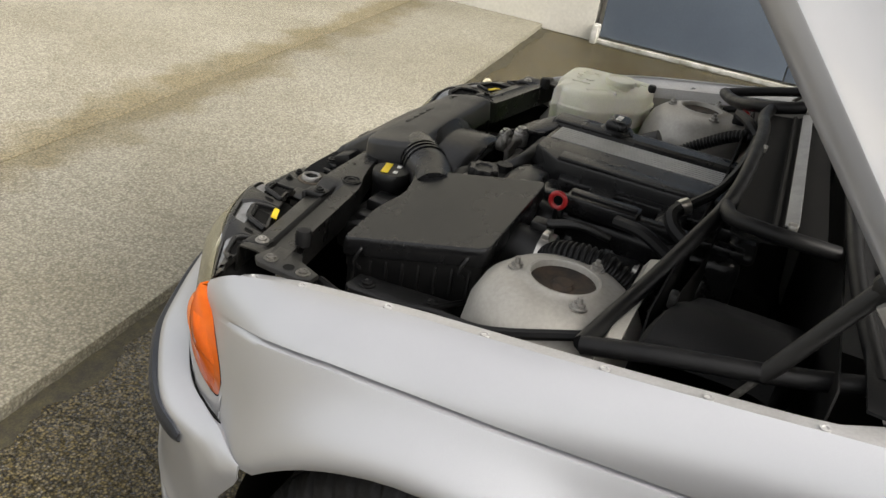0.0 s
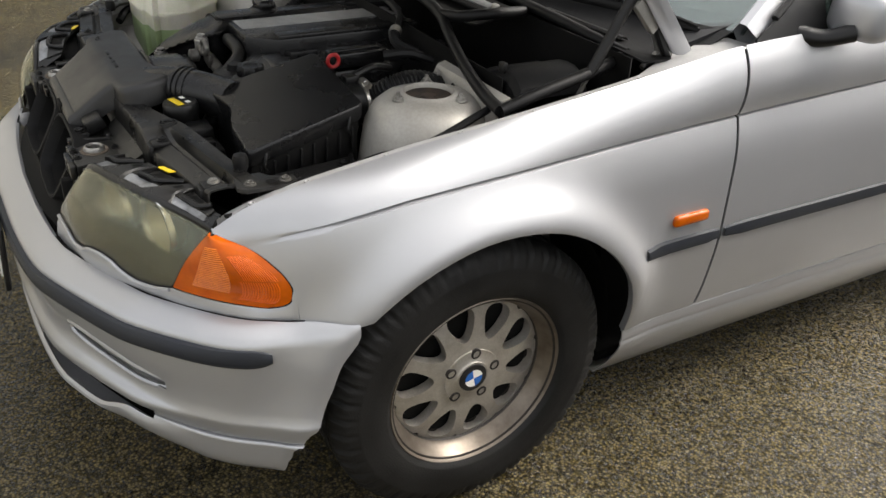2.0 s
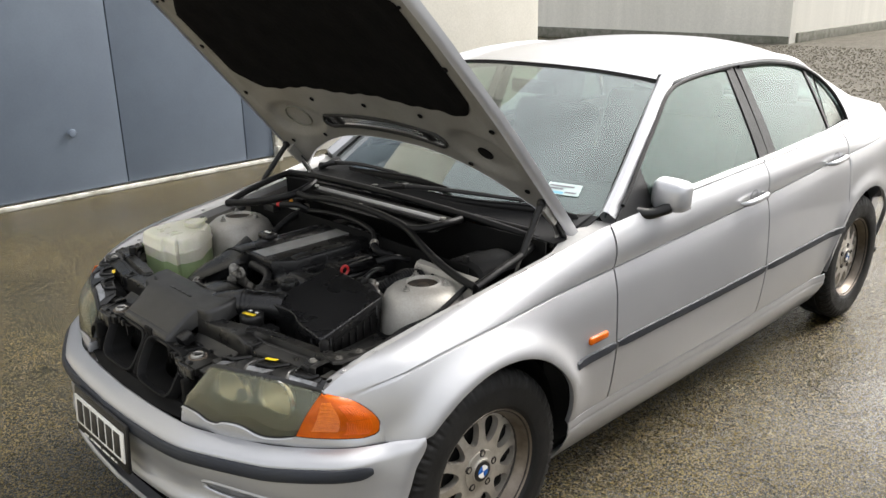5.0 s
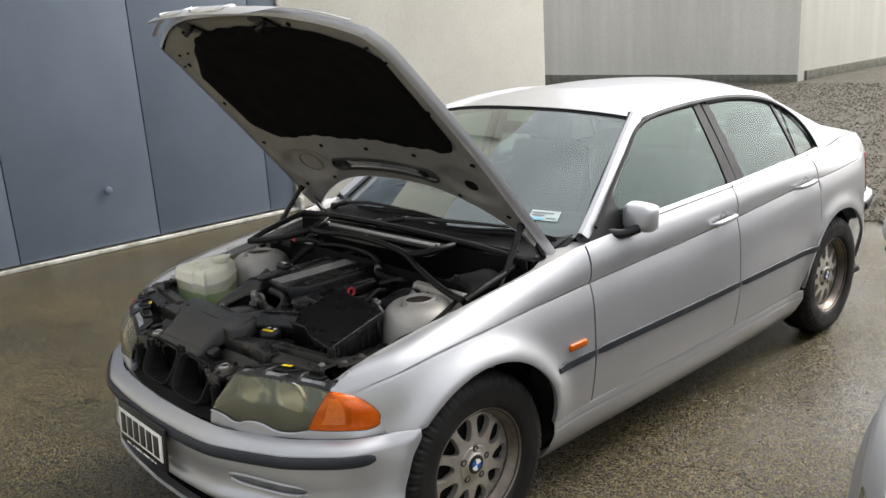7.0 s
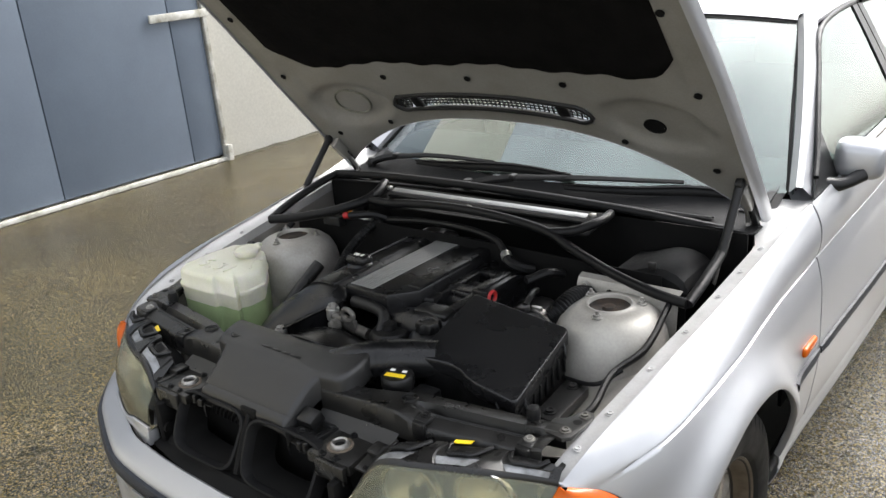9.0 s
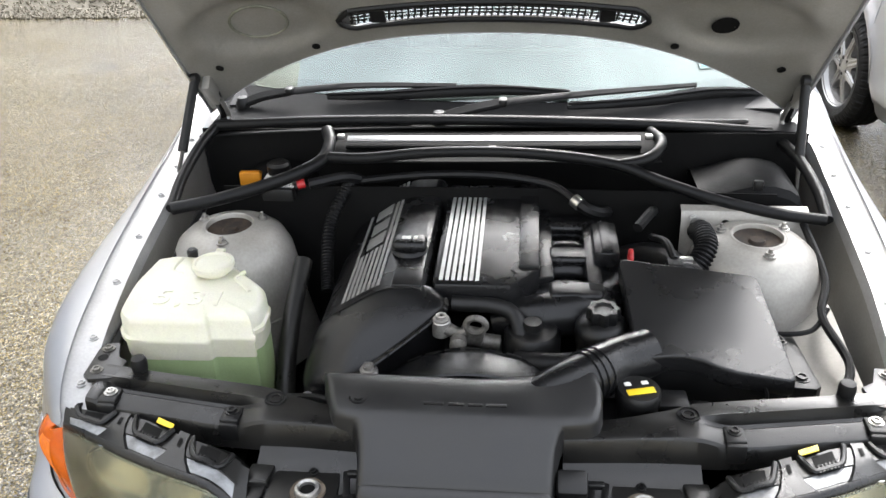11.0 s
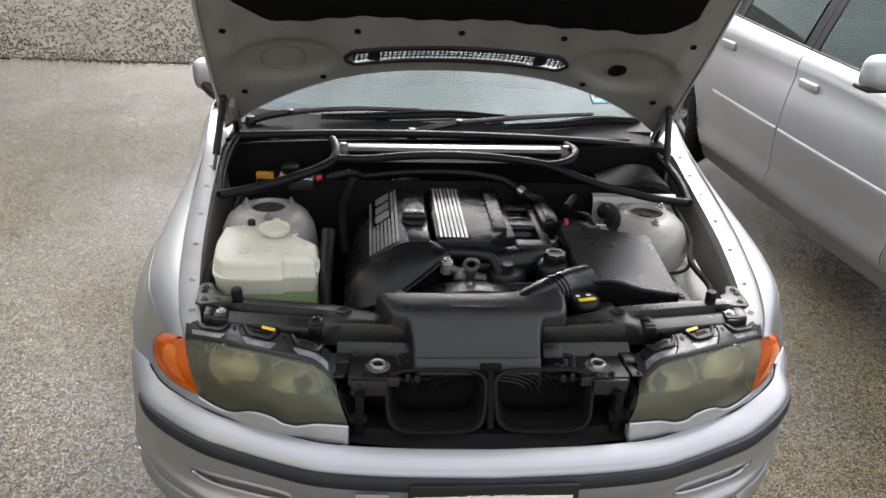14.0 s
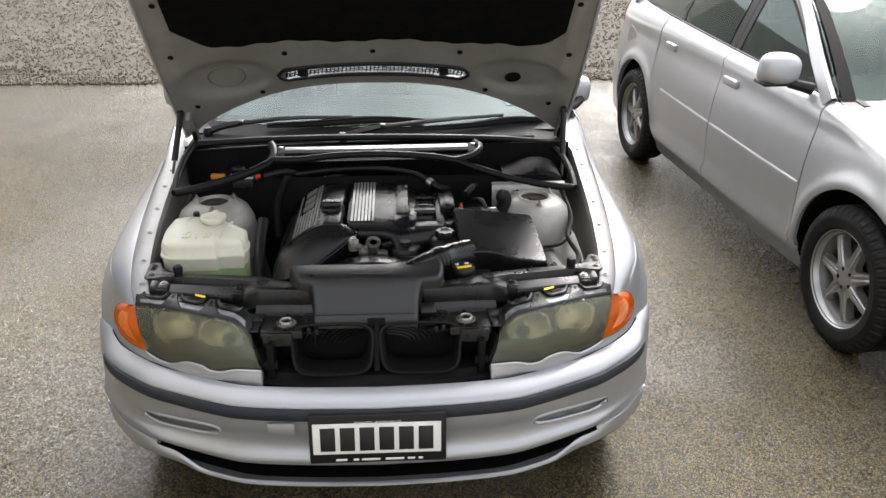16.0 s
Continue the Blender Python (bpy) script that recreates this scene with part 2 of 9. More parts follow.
MATT = mat("matt_black_plastic", (0.0055, 0.0056, 0.006), 0.5, 0, (0.009, 0.009, 0.0092), scale=11, grain=0.3, grain_scale=500, bump=0.0008, rough2=0.66, spec=0.16)
FLANGE = mat("dull_silver_flange", (0.45, 0.45, 0.45), 0.5, 0.35, (0.37, 0.365, 0.355), scale=7, grain=0.06, grain_scale=200)
RUBBER = mat("black_rubber", (0.0055, 0.0055, 0.006), 0.36, 0, (0.009, 0.009, 0.009), scale=20, grain=0.15, grain_scale=600, bump=0.0004, spec=0.2, rough2=0.5)
TRIM = mat("grey_black_trim", (0.019, 0.022, 0.029), 0.5, 0, (0.023, 0.0255, 0.030), scale=10, grain=0.1, grain_scale=900, bump=0.0004, spec=0.28)
TYRE = mat("tyre_rubber", (0.0062, 0.0062, 0.0063), 0.5, 0, (0.0105, 0.010, 0.0092), scale=8, grain=0.25, grain_scale=300, bump=0.001, rough2=0.78, spec=0.3)
RIM = mat("brake_dusted_alloy", (0.64, 0.61, 0.56), 0.30, 0.78, (0.46, 0.425, 0.37), scale=14, grain=0.08, grain_scale=250, rough2=0.5)
RIM_LIP = mat("bronzed_rim_lip", (0.21, 0.18, 0.15), 0.38, 0.7, (0.12, 0.098, 0.076), scale=14)
RIM_DARK = mat("rusty_rim_barrel", (0.028, 0.023, 0.019), 0.6, 0.2, (0.014, 0.011, 0.009), scale=12, grain=0.2)
# alloy darkened in colour for the shade inside the wheel
RIM_SHADE = mat("shaded_alloy_barrel", (0.20, 0.195, 0.185), 0.5, 0.6, (0.13, 0.125, 0.115), scale=12)
RIM2 = mat("clean_alloy", (0.47, 0.465, 0.455), 0.33, 0.75, (0.38, 0.375, 0.365), scale=14, grain=0.05)
STEEL = mat("bright_steel", (0.62, 0.61, 0.58), 0.3, 0.95, (0.45, 0.43, 0.4), scale=30, grain=0.08)
DULL_CAST = mat("dull_cast_metal", (0.17, 0.163, 0.15), 0.5, 0.6, (0.08, 0.075, 0.066), scale=40, grain=0.2, bump=0.001)
ALLOY = mat("cast_alloy", (0.45, 0.44, 0.42), 0.42, 0.85, (0.28, 0.27, 0.25), scale=25, grain=0.15, bump=0.001)
BRUSHED = mat("brushed_strip", (0.36, 0.365, 0.37), 0.5, 0.85, (0.30, 0.305, 0.31), scale=30, grain=0.06)
CHROME = mat("bright_trim", (0.75, 0.76, 0.77), 0.16, 1.0)
FELT = mat("black_insulation_felt", (0.003, 0.003, 0.003), 0.95, 0, (0.0055, 0.005, 0.005), scale=15, grain=0.35, grain_scale=350, bump=0.003, bump_scale=60, spec=0.06)
AMBER = mat("amber_reflector", (0.66, 0.168, 0.004), 0.25, 0, (0.54, 0.120, 0.003), scale=90)
ORANGE = mat("amber_lens", (0.52, 0.100, 0.003), 0.16, 0, (0.40, 0.066, 0.002), scale=30, coat=0.0, grain=0.12, grain_scale=120, spec=0.28)
DEEP_ORANGE = mat("red_orange_lens", (0.60, 0.102, 0.003), 0.2, 0, (0.50, 0.078, 0.002), scale=40, coat=0.0, grain=0.1, grain_scale=160, spec=0.28)
REDLENS = mat("red_lens", (0.45, 0.015, 0.015), 0.15, 0, coat=0.8)
YELLOW = mat("yellow_sticker", (0.83, 0.62, 0.02), 0.45, 0, (0.75, 0.53, 0.02), scale=40)
RED = mat("red_plastic", (0.42, 0.018, 0.02), 0.4, 0)
AMBERBIT = mat("orange_plastic", (0.75, 0.30, 0.02), 0.45, 0)
WHITE = mat("white_plastic", (0.78, 0.77, 0.72), 0.5, 0, (0.7, 0.69, 0.63), scale=30)
PLATE = mat("plate_white", (0.80, 0.80, 0.76), 0.4, 0, (0.72, 0.71, 0.66), scale=20, grain=0.03, coat=0.2)
PRINT = mat("black_print", (0.012, 0.012, 0.012), 0.4, 0)
BLUE = mat("blue_enamel", (0.02, 0.12, 0.42), 0.25, 0, coat=0.5)
REFLECT = mat("headlamp_reflector", (0.58, 0.56, 0.48), 0.36, 0.8, (0.55, 0.53, 0.44), scale=18)
SEAT = mat("dark_seat_cloth", (0.014, 0.015, 0.016), 0.85, 0, (0.022, 0.022, 0.024), scale=30, grain=0.2, spec=0.2)
DASH = mat("dark_dashboard", (0.012, 0.0125, 0.014), 0.6, 0, (0.018, 0.0185, 0.02), scale=12, grain=0.15, spec=0.3)
GREY_DOOR = mat("blue_grey_painted_steel", (0.118, 0.146, 0.184), 0.42, 0, (0.098, 0.122, 0.157), scale=1.3, grain=0.03, grain_scale=60, bump=0.004, bump_scale=5, rough2=0.5)
CREAM = mat("weathered_white_render", (0.63, 0.61, 0.545), 0.75, 0, (0.56, 0.54, 0.475), scale=0.9, grain=0.06, grain_scale=45, bump=0.0015)
GREYWALL = mat("grey_concrete_wall", (0.80, 0.775, 0.70), 0.8, 0, (0.70, 0.68, 0.61), scale=2.2, stretch=(1, 1, 0.06), grain=0.05, grain_scale=30, bump=0.004)
STAINED = mat("stained_white_frame", (0.55, 0.54, 0.50), 0.6, 0, (0.25, 0.24, 0.19), scale=9, grain=0.1)
MOSS_AND_GROOVE = mat("moss_and_groove_grey", (0.20, 0.19, 0.16), 0.8, 0, (0.10, 0.105, 0.075), scale=7, grain=0.2, grain_scale=60)


def wet_ground(name, dry, wet, patch, stones, rough_lo, rough_hi, film=0.45, spread=(0.55, 1.6), relief=0.0035, cracks=0.0, facet=0.0, pits=0.15, gloss=(0.1, 1.1)):
    """Chip-seal with stones of a few millimetres, worn patches and a film of water in the low places."""
    m = mat(name, dry, rough_hi, 0, wet, scale=patch, spec=0.42)
    nt = m.node_tree
    bsdf = nt.nodes["Principled BSDF"]
    co = next(n for n in nt.nodes if n.type == "TEX_COORD")
    vor = nt.nodes.new("ShaderNodeTexVoronoi")
    vor.inputs["Scale"].default_value = stones
    nt.links.new(co.outputs["Object"], vor.inputs["Vector"])
    tone = nt.nodes.new("ShaderNodeMapRange")
    sep = nt.nodes.new("ShaderNodeSeparateColor")
    nt.links.new(vor.outputs["Color"], sep.inputs[0])
    nt.links.new(sep.outputs[0], tone.inputs["Value"])
    tone.inputs["To Min"].default_value, tone.inputs["To Max"].default_value = spread
    mul = nt.nodes.new("ShaderNodeMix")
    mul.data_type, mul.blend_type = "RGBA", "MULTIPLY"
    mul.inputs["Factor"].default_value = 1
    src = bsdf.inputs["Base Color"].links[0].from_socket
    nt.links.new(src, mul.inputs["A"])
    nt.links.new(tone.outputs[0], mul.inputs["B"])
    nt.links.new(mul.outputs["Result"], bsdf.inputs["Base Color"])
    # dark pits between the stones, and each stone wet to its own degree
    # the pits' darkening puts crevice shade into the colour
    pit = nt.nodes.new("ShaderNodeMapRange")
    pit.inputs["From Min"].default_value, pit.inputs["From Max"].default_value = 0.30, 0.62
    pit.inputs["To Min"].default_value, pit.inputs["To Max"].default_value = 1.0, pits
    nt.links.new(vor.outputs["Distance"], pit.inputs["Value"])
    pitted = nt.nodes.new("ShaderNodeMix")
    pitted.data_type, pitted.blend_type = "RGBA", "MULTIPLY"
    pitted.inputs["Factor"].default_value = 1
    nt.links.new(mul.outputs["Result"], pitted.inputs["A"])
    nt.links.new(pit.outputs[0], pitted.inputs["B"])
    mul = pitted
    nt.links.new(mul.outputs["Result"], bsdf.inputs["Base Color"])
    sheen = nt.nodes.new("ShaderNodeMapRange")
    sheen.inputs["From Min"].default_value, sheen.inputs["From Max"].default_value = 0.15, 1.0
    sheen.inputs["To Min"].default_value, sheen.inputs["To Max"].default_value = gloss
    nt.links.new(sep.outputs[1], sheen.inputs["Value"])
    wetness = nt.nodes.new("ShaderNodeMath")
    wetness.operation = "MULTIPLY"
    nt.links.new(sheen.outputs[0], wetness.inputs[0])
    nt.links.new(pit.outputs[0], wetness.inputs[1])
    nt.links.new(wetness.outputs[0], bsdf.inputs["Specular IOR Level"])
    pud = nt.nodes.new("ShaderNodeTexNoise")
    pud.inputs["Scale"].default_value, pud.inputs["Detail"].default_value = 0.42, 4
    nt.links.new(co.outputs["Object"], pud.inputs["Vector"])
    pr = nt.nodes.new("ShaderNodeMapRange")
    pr.inputs["From Min"].default_value, pr.inputs["From Max"].default_value = film, film + 0.16
    pr.inputs["To Min"].default_value, pr.inputs["To Max"].default_value = rough_hi, rough_lo
    nt.links.new(pud.outputs["Fac"], pr.inputs["Value"])
    nt.links.new(pr.outputs[0], bsdf.inputs["Roughness"])
    b = nt.nodes.new("ShaderNodeBump")
    b.inputs["Distance"].default_value = relief
    depth = nt.nodes.new("ShaderNodeMapRange")
    depth.inputs["From Min"].default_value, depth.inputs["From Max"].default_value = film, film + 0.2
    depth.inputs["To Min"].default_value, depth.inputs["To Max"].default_value = 0.85, 0.25
    nt.links.new(pud.outputs["Fac"], depth.inputs["Value"])
    nt.links.new(depth.outputs[0], b.inputs["Strength"])
    rub = nt.nodes.new("ShaderNodeTexNoise")
    rub.inputs["Scale"].default_value, rub.inputs["Detail"].default_value, rub.inputs["Roughness"].default_value = stones * 1.6, 5, 0.75
    nt.links.new(co.outputs["Object"], rub.inputs["Vector"])
    coarse = nt.nodes.new("ShaderNodeMath")
    coarse.operation = "MULTIPLY_ADD"
    coarse.inputs[1].default_value = -1.3
    nt.links.new(rub.outputs["Fac"], coarse.inputs[0])
    nt.links.new(vor.outputs["Distance"], coarse.inputs[2])
    nt.links.new(coarse.outputs[0], b.inputs["Height"])
    b.invert = True
    if cracks:
        bend = nt.nodes.new("ShaderNodeTexNoise")
        bend.inputs["Scale"].default_value, bend.inputs["Detail"].default_value = 2.6, 6
        warp = nt.nodes.new("ShaderNodeMix")
        warp.data_type, warp.blend_type = "RGBA", "LINEAR_LIGHT"
        warp.inputs["Factor"].default_value = 0.30
        nt.links.new(co.outputs["Object"], bend.inputs["Vector"])
        nt.links.new(co.outputs["Object"], warp.inputs["A"])
        nt.links.new(bend.outputs["Color"], warp.inputs["B"])
        net = nt.nodes.new("ShaderNodeTexVoronoi")
        net.feature = "DISTANCE_TO_EDGE"
        net.inputs["Scale"].default_value = 0.42
        nt.links.new(warp.outputs["Result"], net.inputs["Vector"])
        line = nt.nodes.new("ShaderNodeMapRange")
        line.inputs["From Min"].default_value, line.inputs["From Max"].default_value = 0.001, 0.0045
        line.inputs["To Min"].default_value = 1 - cracks
        nt.links.new(net.outputs["Distance"], line.inputs["Value"])
        open_ = nt.nodes.new("ShaderNodeMapRange")
        open_.inputs["From Min"].default_value, open_.inputs["From Max"].default_value = 0.44, 0.50
        nt.links.new(bend.outputs["Fac"], open_.inputs["Value"])
        some = nt.nodes.new("ShaderNodeMix")
        some.inputs["A"].default_value = 1.0
        nt.links.new(open_.outputs[0], some.inputs["Factor"])
        nt.links.new(line.outputs[0], some.inputs["B"])
        dark = nt.nodes.new("ShaderNodeMix")
        dark.data_type, dark.blend_type = "RGBA", "MULTIPLY"
        dark.inputs["Factor"].default_value = 1
        nt.links.new(mul.outputs["Result"], dark.inputs["A"])
        nt.links.new(some.outputs["Result"], dark.inputs["B"])
        nt.links.new(dark.outputs["Result"], bsdf.inputs["Base Color"])
        dull = nt.nodes.new("ShaderNodeMath")
        dull.operation = "MULTIPLY"
        nt.links.new(wetness.outputs[0], dull.inputs[1])
        nt.links.new(some.outputs["Result"], dull.inputs[0])
        nt.links.new(dull.outputs[0], bsdf.inputs["Specular IOR Level"])
    # each stone lies at its own slant
    slant = nt.nodes.new("ShaderNodeVectorMath")
    slant.operation = "MULTIPLY_ADD"
    slant.inputs[1].default_value = (facet, facet, 0)
    nt.links.new(vor.outputs["Color"], slant.inputs[0])
    level = nt.nodes.new("ShaderNodeVectorMath")
    level.operation = "SUBTRACT"
    level.inputs[1].default_value = (facet / 2, facet / 2, 0)
    unit = nt.nodes.new("ShaderNodeVectorMath")
    unit.operation = "NORMALIZE"
    nt.links.new(b.outputs[0], slant.inputs[2])
    nt.links.new(slant.outputs[0], level.inputs[0])
    nt.links.new(level.outputs[0], unit.inputs[0])
    nt.links.new(unit.outputs[0], bsdf.inputs["Normal"])
    return m


def film_of_water(m, film):
    """A smooth sheet of water over the low places, thin elsewhere."""
    nt = m.node_tree
    bsdf = nt.nodes["Principled BSDF"]
    pud = next(n for n in nt.nodes if n.type == "TEX_NOISE" and abs(n.inputs["Scale"].default_value - 0.42) < 1e-4)
    wet = nt.nodes.new("ShaderNodeMapRange")
    wet.inputs["From Min"].default_value, wet.inputs["From Max"].default_value = film - 0.04, film + 0.14
    wet.inputs["To Min"].default_value, wet.inputs["To Max"].default_value = 0.12, 0.7
    nt.links.new(pud.outputs["Fac"], wet.inputs["Value"])
    nt.links.new(wet.outputs[0], bsdf.inputs["Coat Weight"])
    bsdf.inputs["Coat IOR"].default_value, bsdf.inputs["Coat Roughness"].default_value = 1.38, 0.20
    fine = next(n for n in nt.nodes if n.type == "TEX_VORONOI" and n.feature == "F1")
    b = nt.nodes.new("ShaderNodeBump")
    b.inputs["Distance"].default_value, b.inputs["Strength"].default_value = 0.0020, 0.5
    b.invert = True
    nt.links.new(fine.outputs["Distance"], b.inputs["Height"])
    nt.links.new(b.outputs[0], bsdf.inputs["Coat Normal"])


def ground_spot(m, place, radius, tone):
    """A ragged dirt stain round a place."""
    nt = m.node_tree
    bsdf = nt.nodes["Principled BSDF"]
    co = next(n for n in nt.nodes if n.type == "TEX_COORD")
    far = nt.nodes.new("ShaderNodeVectorMath")
    far.operation = "DISTANCE"
    far.inputs[1].default_value = place
    nt.links.new(co.outputs["Object"], far.inputs[0])
    rag = nt.nodes.new("ShaderNodeTexNoise")
    rag.inputs["Scale"].default_value, rag.inputs["Detail"].default_value = 6, 7
    nt.links.new(co.outputs["Object"], rag.inputs["Vector"])
    add = nt.nodes.new("ShaderNodeMath")
    add.operation = "MULTIPLY_ADD"
    add.inputs[1].default_value = radius * 2.2
    nt.links.new(rag.outputs["Fac"], add.inputs[0])
    nt.links.new(far.outputs["Value"], add.inputs[2])
    ramp = nt.nodes.new("ShaderNodeMapRange")
    ramp.inputs["From Min"].default_value, ramp.inputs["From Max"].default_value = radius * 1.1, radius * 1.5
    ramp.inputs["To Min"].default_value, ramp.inputs["To Max"].default_value = 1.0, 0.0
    nt.links.new(add.outputs[0], ramp.inputs["Value"])
    mix = nt.nodes.new("ShaderNodeMix")
    mix.data_type, mix.blend_type = "RGBA", "MULTIPLY"
    mix.inputs["B"].default_value = (*tone, 1)
    src = bsdf.inputs["Base Color"].links[0].from_socket
    nt.links.new(src, mix.inputs["A"])
    nt.links.new(ramp.outputs[0], mix.inputs["Factor"])
    nt.links.new(mix.outputs["Result"], bsdf.inputs["Base Color"])


ASPHALT = wet_ground("wet_asphalt", (0.110, 0.086, 0.0345), (0.062, 0.048, 0.0192), 0.8, 150, 0.12, 0.24, 0.47, (0.32, 1.85), 0.0036, 0.55, 0.42, 0.3, (0.05, 1.35))
film_of_water(ASPHALT, 0.47)
for x, y, r in ((-2.87, 4.66, 0.34), (-2.1, 4.71, 0.22), (-3.4, 3.0, 0.3)):
    ground_spot(ASPHALT, (x, y, 0), r, (0.35, 0.33, 0.30))
CONCRETE = wet_ground("exposed_concrete", (0.300, 0.282, 0.228), (0.222, 0.204, 0.152), 0.7, 120, 0.4, 0.7, 0.55, (0.72, 1.28), 0.002, 0.0, 0.0, 0.7, (0.2, 0.5))


def stain_band(m, normal, offset, half, tone):
    """A weathered band along a joint, with a ragged edge."""
    nt = m.node_tree
    bsdf = nt.nodes["Principled BSDF"]
    co = next(n for n in nt.nodes if n.type == "TEX_COORD")
    dot = nt.nodes.new("ShaderNodeVectorMath")
    dot.operation = "DOT_PRODUCT"
    dot.inputs[1].default_value = normal
    nt.links.new(co.outputs["Object"], dot.inputs[0])
    rag = nt.nodes.new("ShaderNodeTexNoise")
    rag.inputs["Scale"].default_value, rag.inputs["Detail"].default_value = 3.5, 6
    nt.links.new(co.outputs["Object"], rag.inputs["Vector"])
    add = nt.nodes.new("ShaderNodeMath")
    add.operation = "MULTIPLY_ADD"
    add.inputs[1].default_value = 0.55
    nt.links.new(rag.outputs["Fac"], add.inputs[0])
    nt.links.new(dot.outputs["Value"], add.inputs[2])
    off = nt.nodes.new("ShaderNodeMath")
    off.operation = "SUBTRACT"
    off.inputs[1].default_value = offset + 0.275
    nt.links.new(add.outputs[0], off.inputs[0])
    dist = nt.nodes.new("ShaderNodeMath")
    dist.operation = "ABSOLUTE"
    nt.links.new(off.outputs[0], dist.inputs[0])
    ramp = nt.nodes.new("ShaderNodeMapRange")
    ramp.inputs["From Min"].default_value, ramp.inputs["From Max"].default_value = half * 0.3, half
    ramp.inputs["To Min"].default_value, ramp.inputs["To Max"].default_value = 1.0, 0.0
    nt.links.new(dist.outputs[0], ramp.inputs["Value"])
    mix = nt.nodes.new("ShaderNodeMix")
    mix.data_type, mix.blend_type = "RGBA", "MULTIPLY"
    mix.inputs["B"].default_value = (*tone, 1)
    src = bsdf.inputs["Base Color"].links[0].from_socket
    nt.links.new(src, mix.inputs["A"])
    nt.links.new(ramp.outputs[0], mix.inputs["Factor"])
    nt.links.new(mix.outputs["Result"], bsdf.inputs["Base Color"])


stain_band(CONCRETE, (-0.0968, 0.9953, 0), -1.498, 0.22, (0.70, 0.64, 0.50))
GRAVEL_BED = mat("gravel_bed", (0.12, 0.11, 0.09), 0.9, 0, (0.075, 0.068, 0.055), scale=6, grain=0.4, grain_scale=70, bump=0.006, bump_scale=40, spec=0.15)
STONE = mat("gravel_stone", (0.185, 0.168, 0.132), 0.8, 0, (0.11, 0.099, 0.078), scale=40, grain=0.15, spec=0.2)


def glass(name, tint, rough=0.0, ior=1.45, coat=0.0, film=1.4):
    m = bpy.data.materials.new(name)
    m.use_nodes = True
    b = m.node_tree.nodes["Principled BSDF"]
    b.inputs["Base Color"].default_value = (*tint, 1)
    b.inputs["Transmission Weight"].default_value = 1.0
    b.inputs["Roughness"].default_value = rough
    b.inputs["IOR"].default_value = ior
    b.inputs["Specular Tint"].default_value = (0.82, 1.0, 0.93, 1)
    b.inputs["Coat Weight"].default_value, b.inputs["Coat IOR"].default_value, b.inputs["Coat Roughness"].default_value = coat, film, 0.0
    return m


SCREEN = glass("rain_filmed_windscreen", (0.45, 0.575, 0.53), 0.0, 1.5, 1.0, 1.8)
DARKGLASS = glass("dark_tinted_glass", (0.42, 0.52, 0.48), 0.0, 1.4)
GLASS = glass("green_tinted_glass", (0.42, 0.535, 0.49), 0.0, 1.45, 0.0)
LENS = glass("hazed_headlamp_lens", (0.70, 0.66, 0.49), 0.20)
LENS.node_tree.nodes["Principled BSDF"].inputs["Transmission Weight"].default_value = 0.955
TANK = mat("milky_tank_plastic", (0.68, 0.665, 0.555), 0.38, 0, (0.62, 0.605, 0.48), scale=8, grain=0.05)
_t = TANK.node_tree.nodes["Principled BSDF"]
_t.inputs["Subsurface Weight"].default_value = 0.35
_t.inputs["Subsurface Radius"].default_value = (0.02, 0.025, 0.012)
FLUID = mat("green_fluid_tank", (0.30, 0.39, 0.20), 0.4, 0, (0.25, 0.33, 0.16), scale=10, grain=0.05)


# ---- the yard ----
def ground_sheet():
    bm = bmesh.new()
    bmesh.ops.create_grid(bm, x_segments=60, y_segments=60, size=300)
    return solid("ground", bm, ASPHALT, "dark wet chip-seal asphalt yard with puddles and fine cracks", "ground", "structure", smooth=0)


ground_sheet()


def slab_bay(outline, label):
    bm = prism_bm(outline, -0.05, 0.04, 0.008)
    return solid("pavement", bm, CONCRETE, label, "pavement", "structure", smooth=30)


slab_bay([(9.0, 0.36), (-4.745, -0.935), (-4.745, -1.955), (-0.36, -1.535), (9.0, -0.62)], "pale exposed-aggregate concrete apron strip with damp stains")
slab_bay([(9.0, -0.623), (-0.36, -1.538), (-4.745, -1.958), (-4.745, -14), (9.0, -14)], "pale brushed concrete apron with worn patches")


def wall_x(name, y0, y1, z1, material, label, x=-4.75, thick=0.2, cat_="wall"):
    bm = box_bm(x - thick / 2, (y0 + y1) / 2, z1 / 2, thick, y1 - y0, z1, 0.006)
    return solid(name, bm, material, label, cat_, "structure")


# unseen upper height added so the windscreen mirrors wall instead of a sky edge
wall_x("wall_west", 3.655, 7.63, 7.0, CREAM, "weathered white rendered block wall with stains along its foot")
wall_x("wall_south", -9.0, -0.53, 7.0, CREAM, "weathered white rendered wall beside the steel doors")
wall_x("wall_over_doors", -0.53, 3.655, 7.0, CREAM, "white rendered wall behind the blue-grey steel doors", x=-4.86)
ob = solid("wall_north", box_bm(-10.7, 24.65, 2.6, 9.6, 14.4, 5.2, 0.004), GREYWALL, "plain grey rendered walls of the far building", "wall", "structure")
solid("baseboard", box_bm(-5.87, 24.8, 0.16, 0.06, 14.1, 0.32, 0.01), MOSS_AND_GROOVE, "mossy concrete footing along the far building", "footing", "structure")
solid("baseboard", box_bm(-10.7, 17.42, 0.13, 9.6, 0.06, 0.26, 0.01), MOSS_AND_GROOVE, "mossy concrete footing under the grey wall", "footing", "structure")

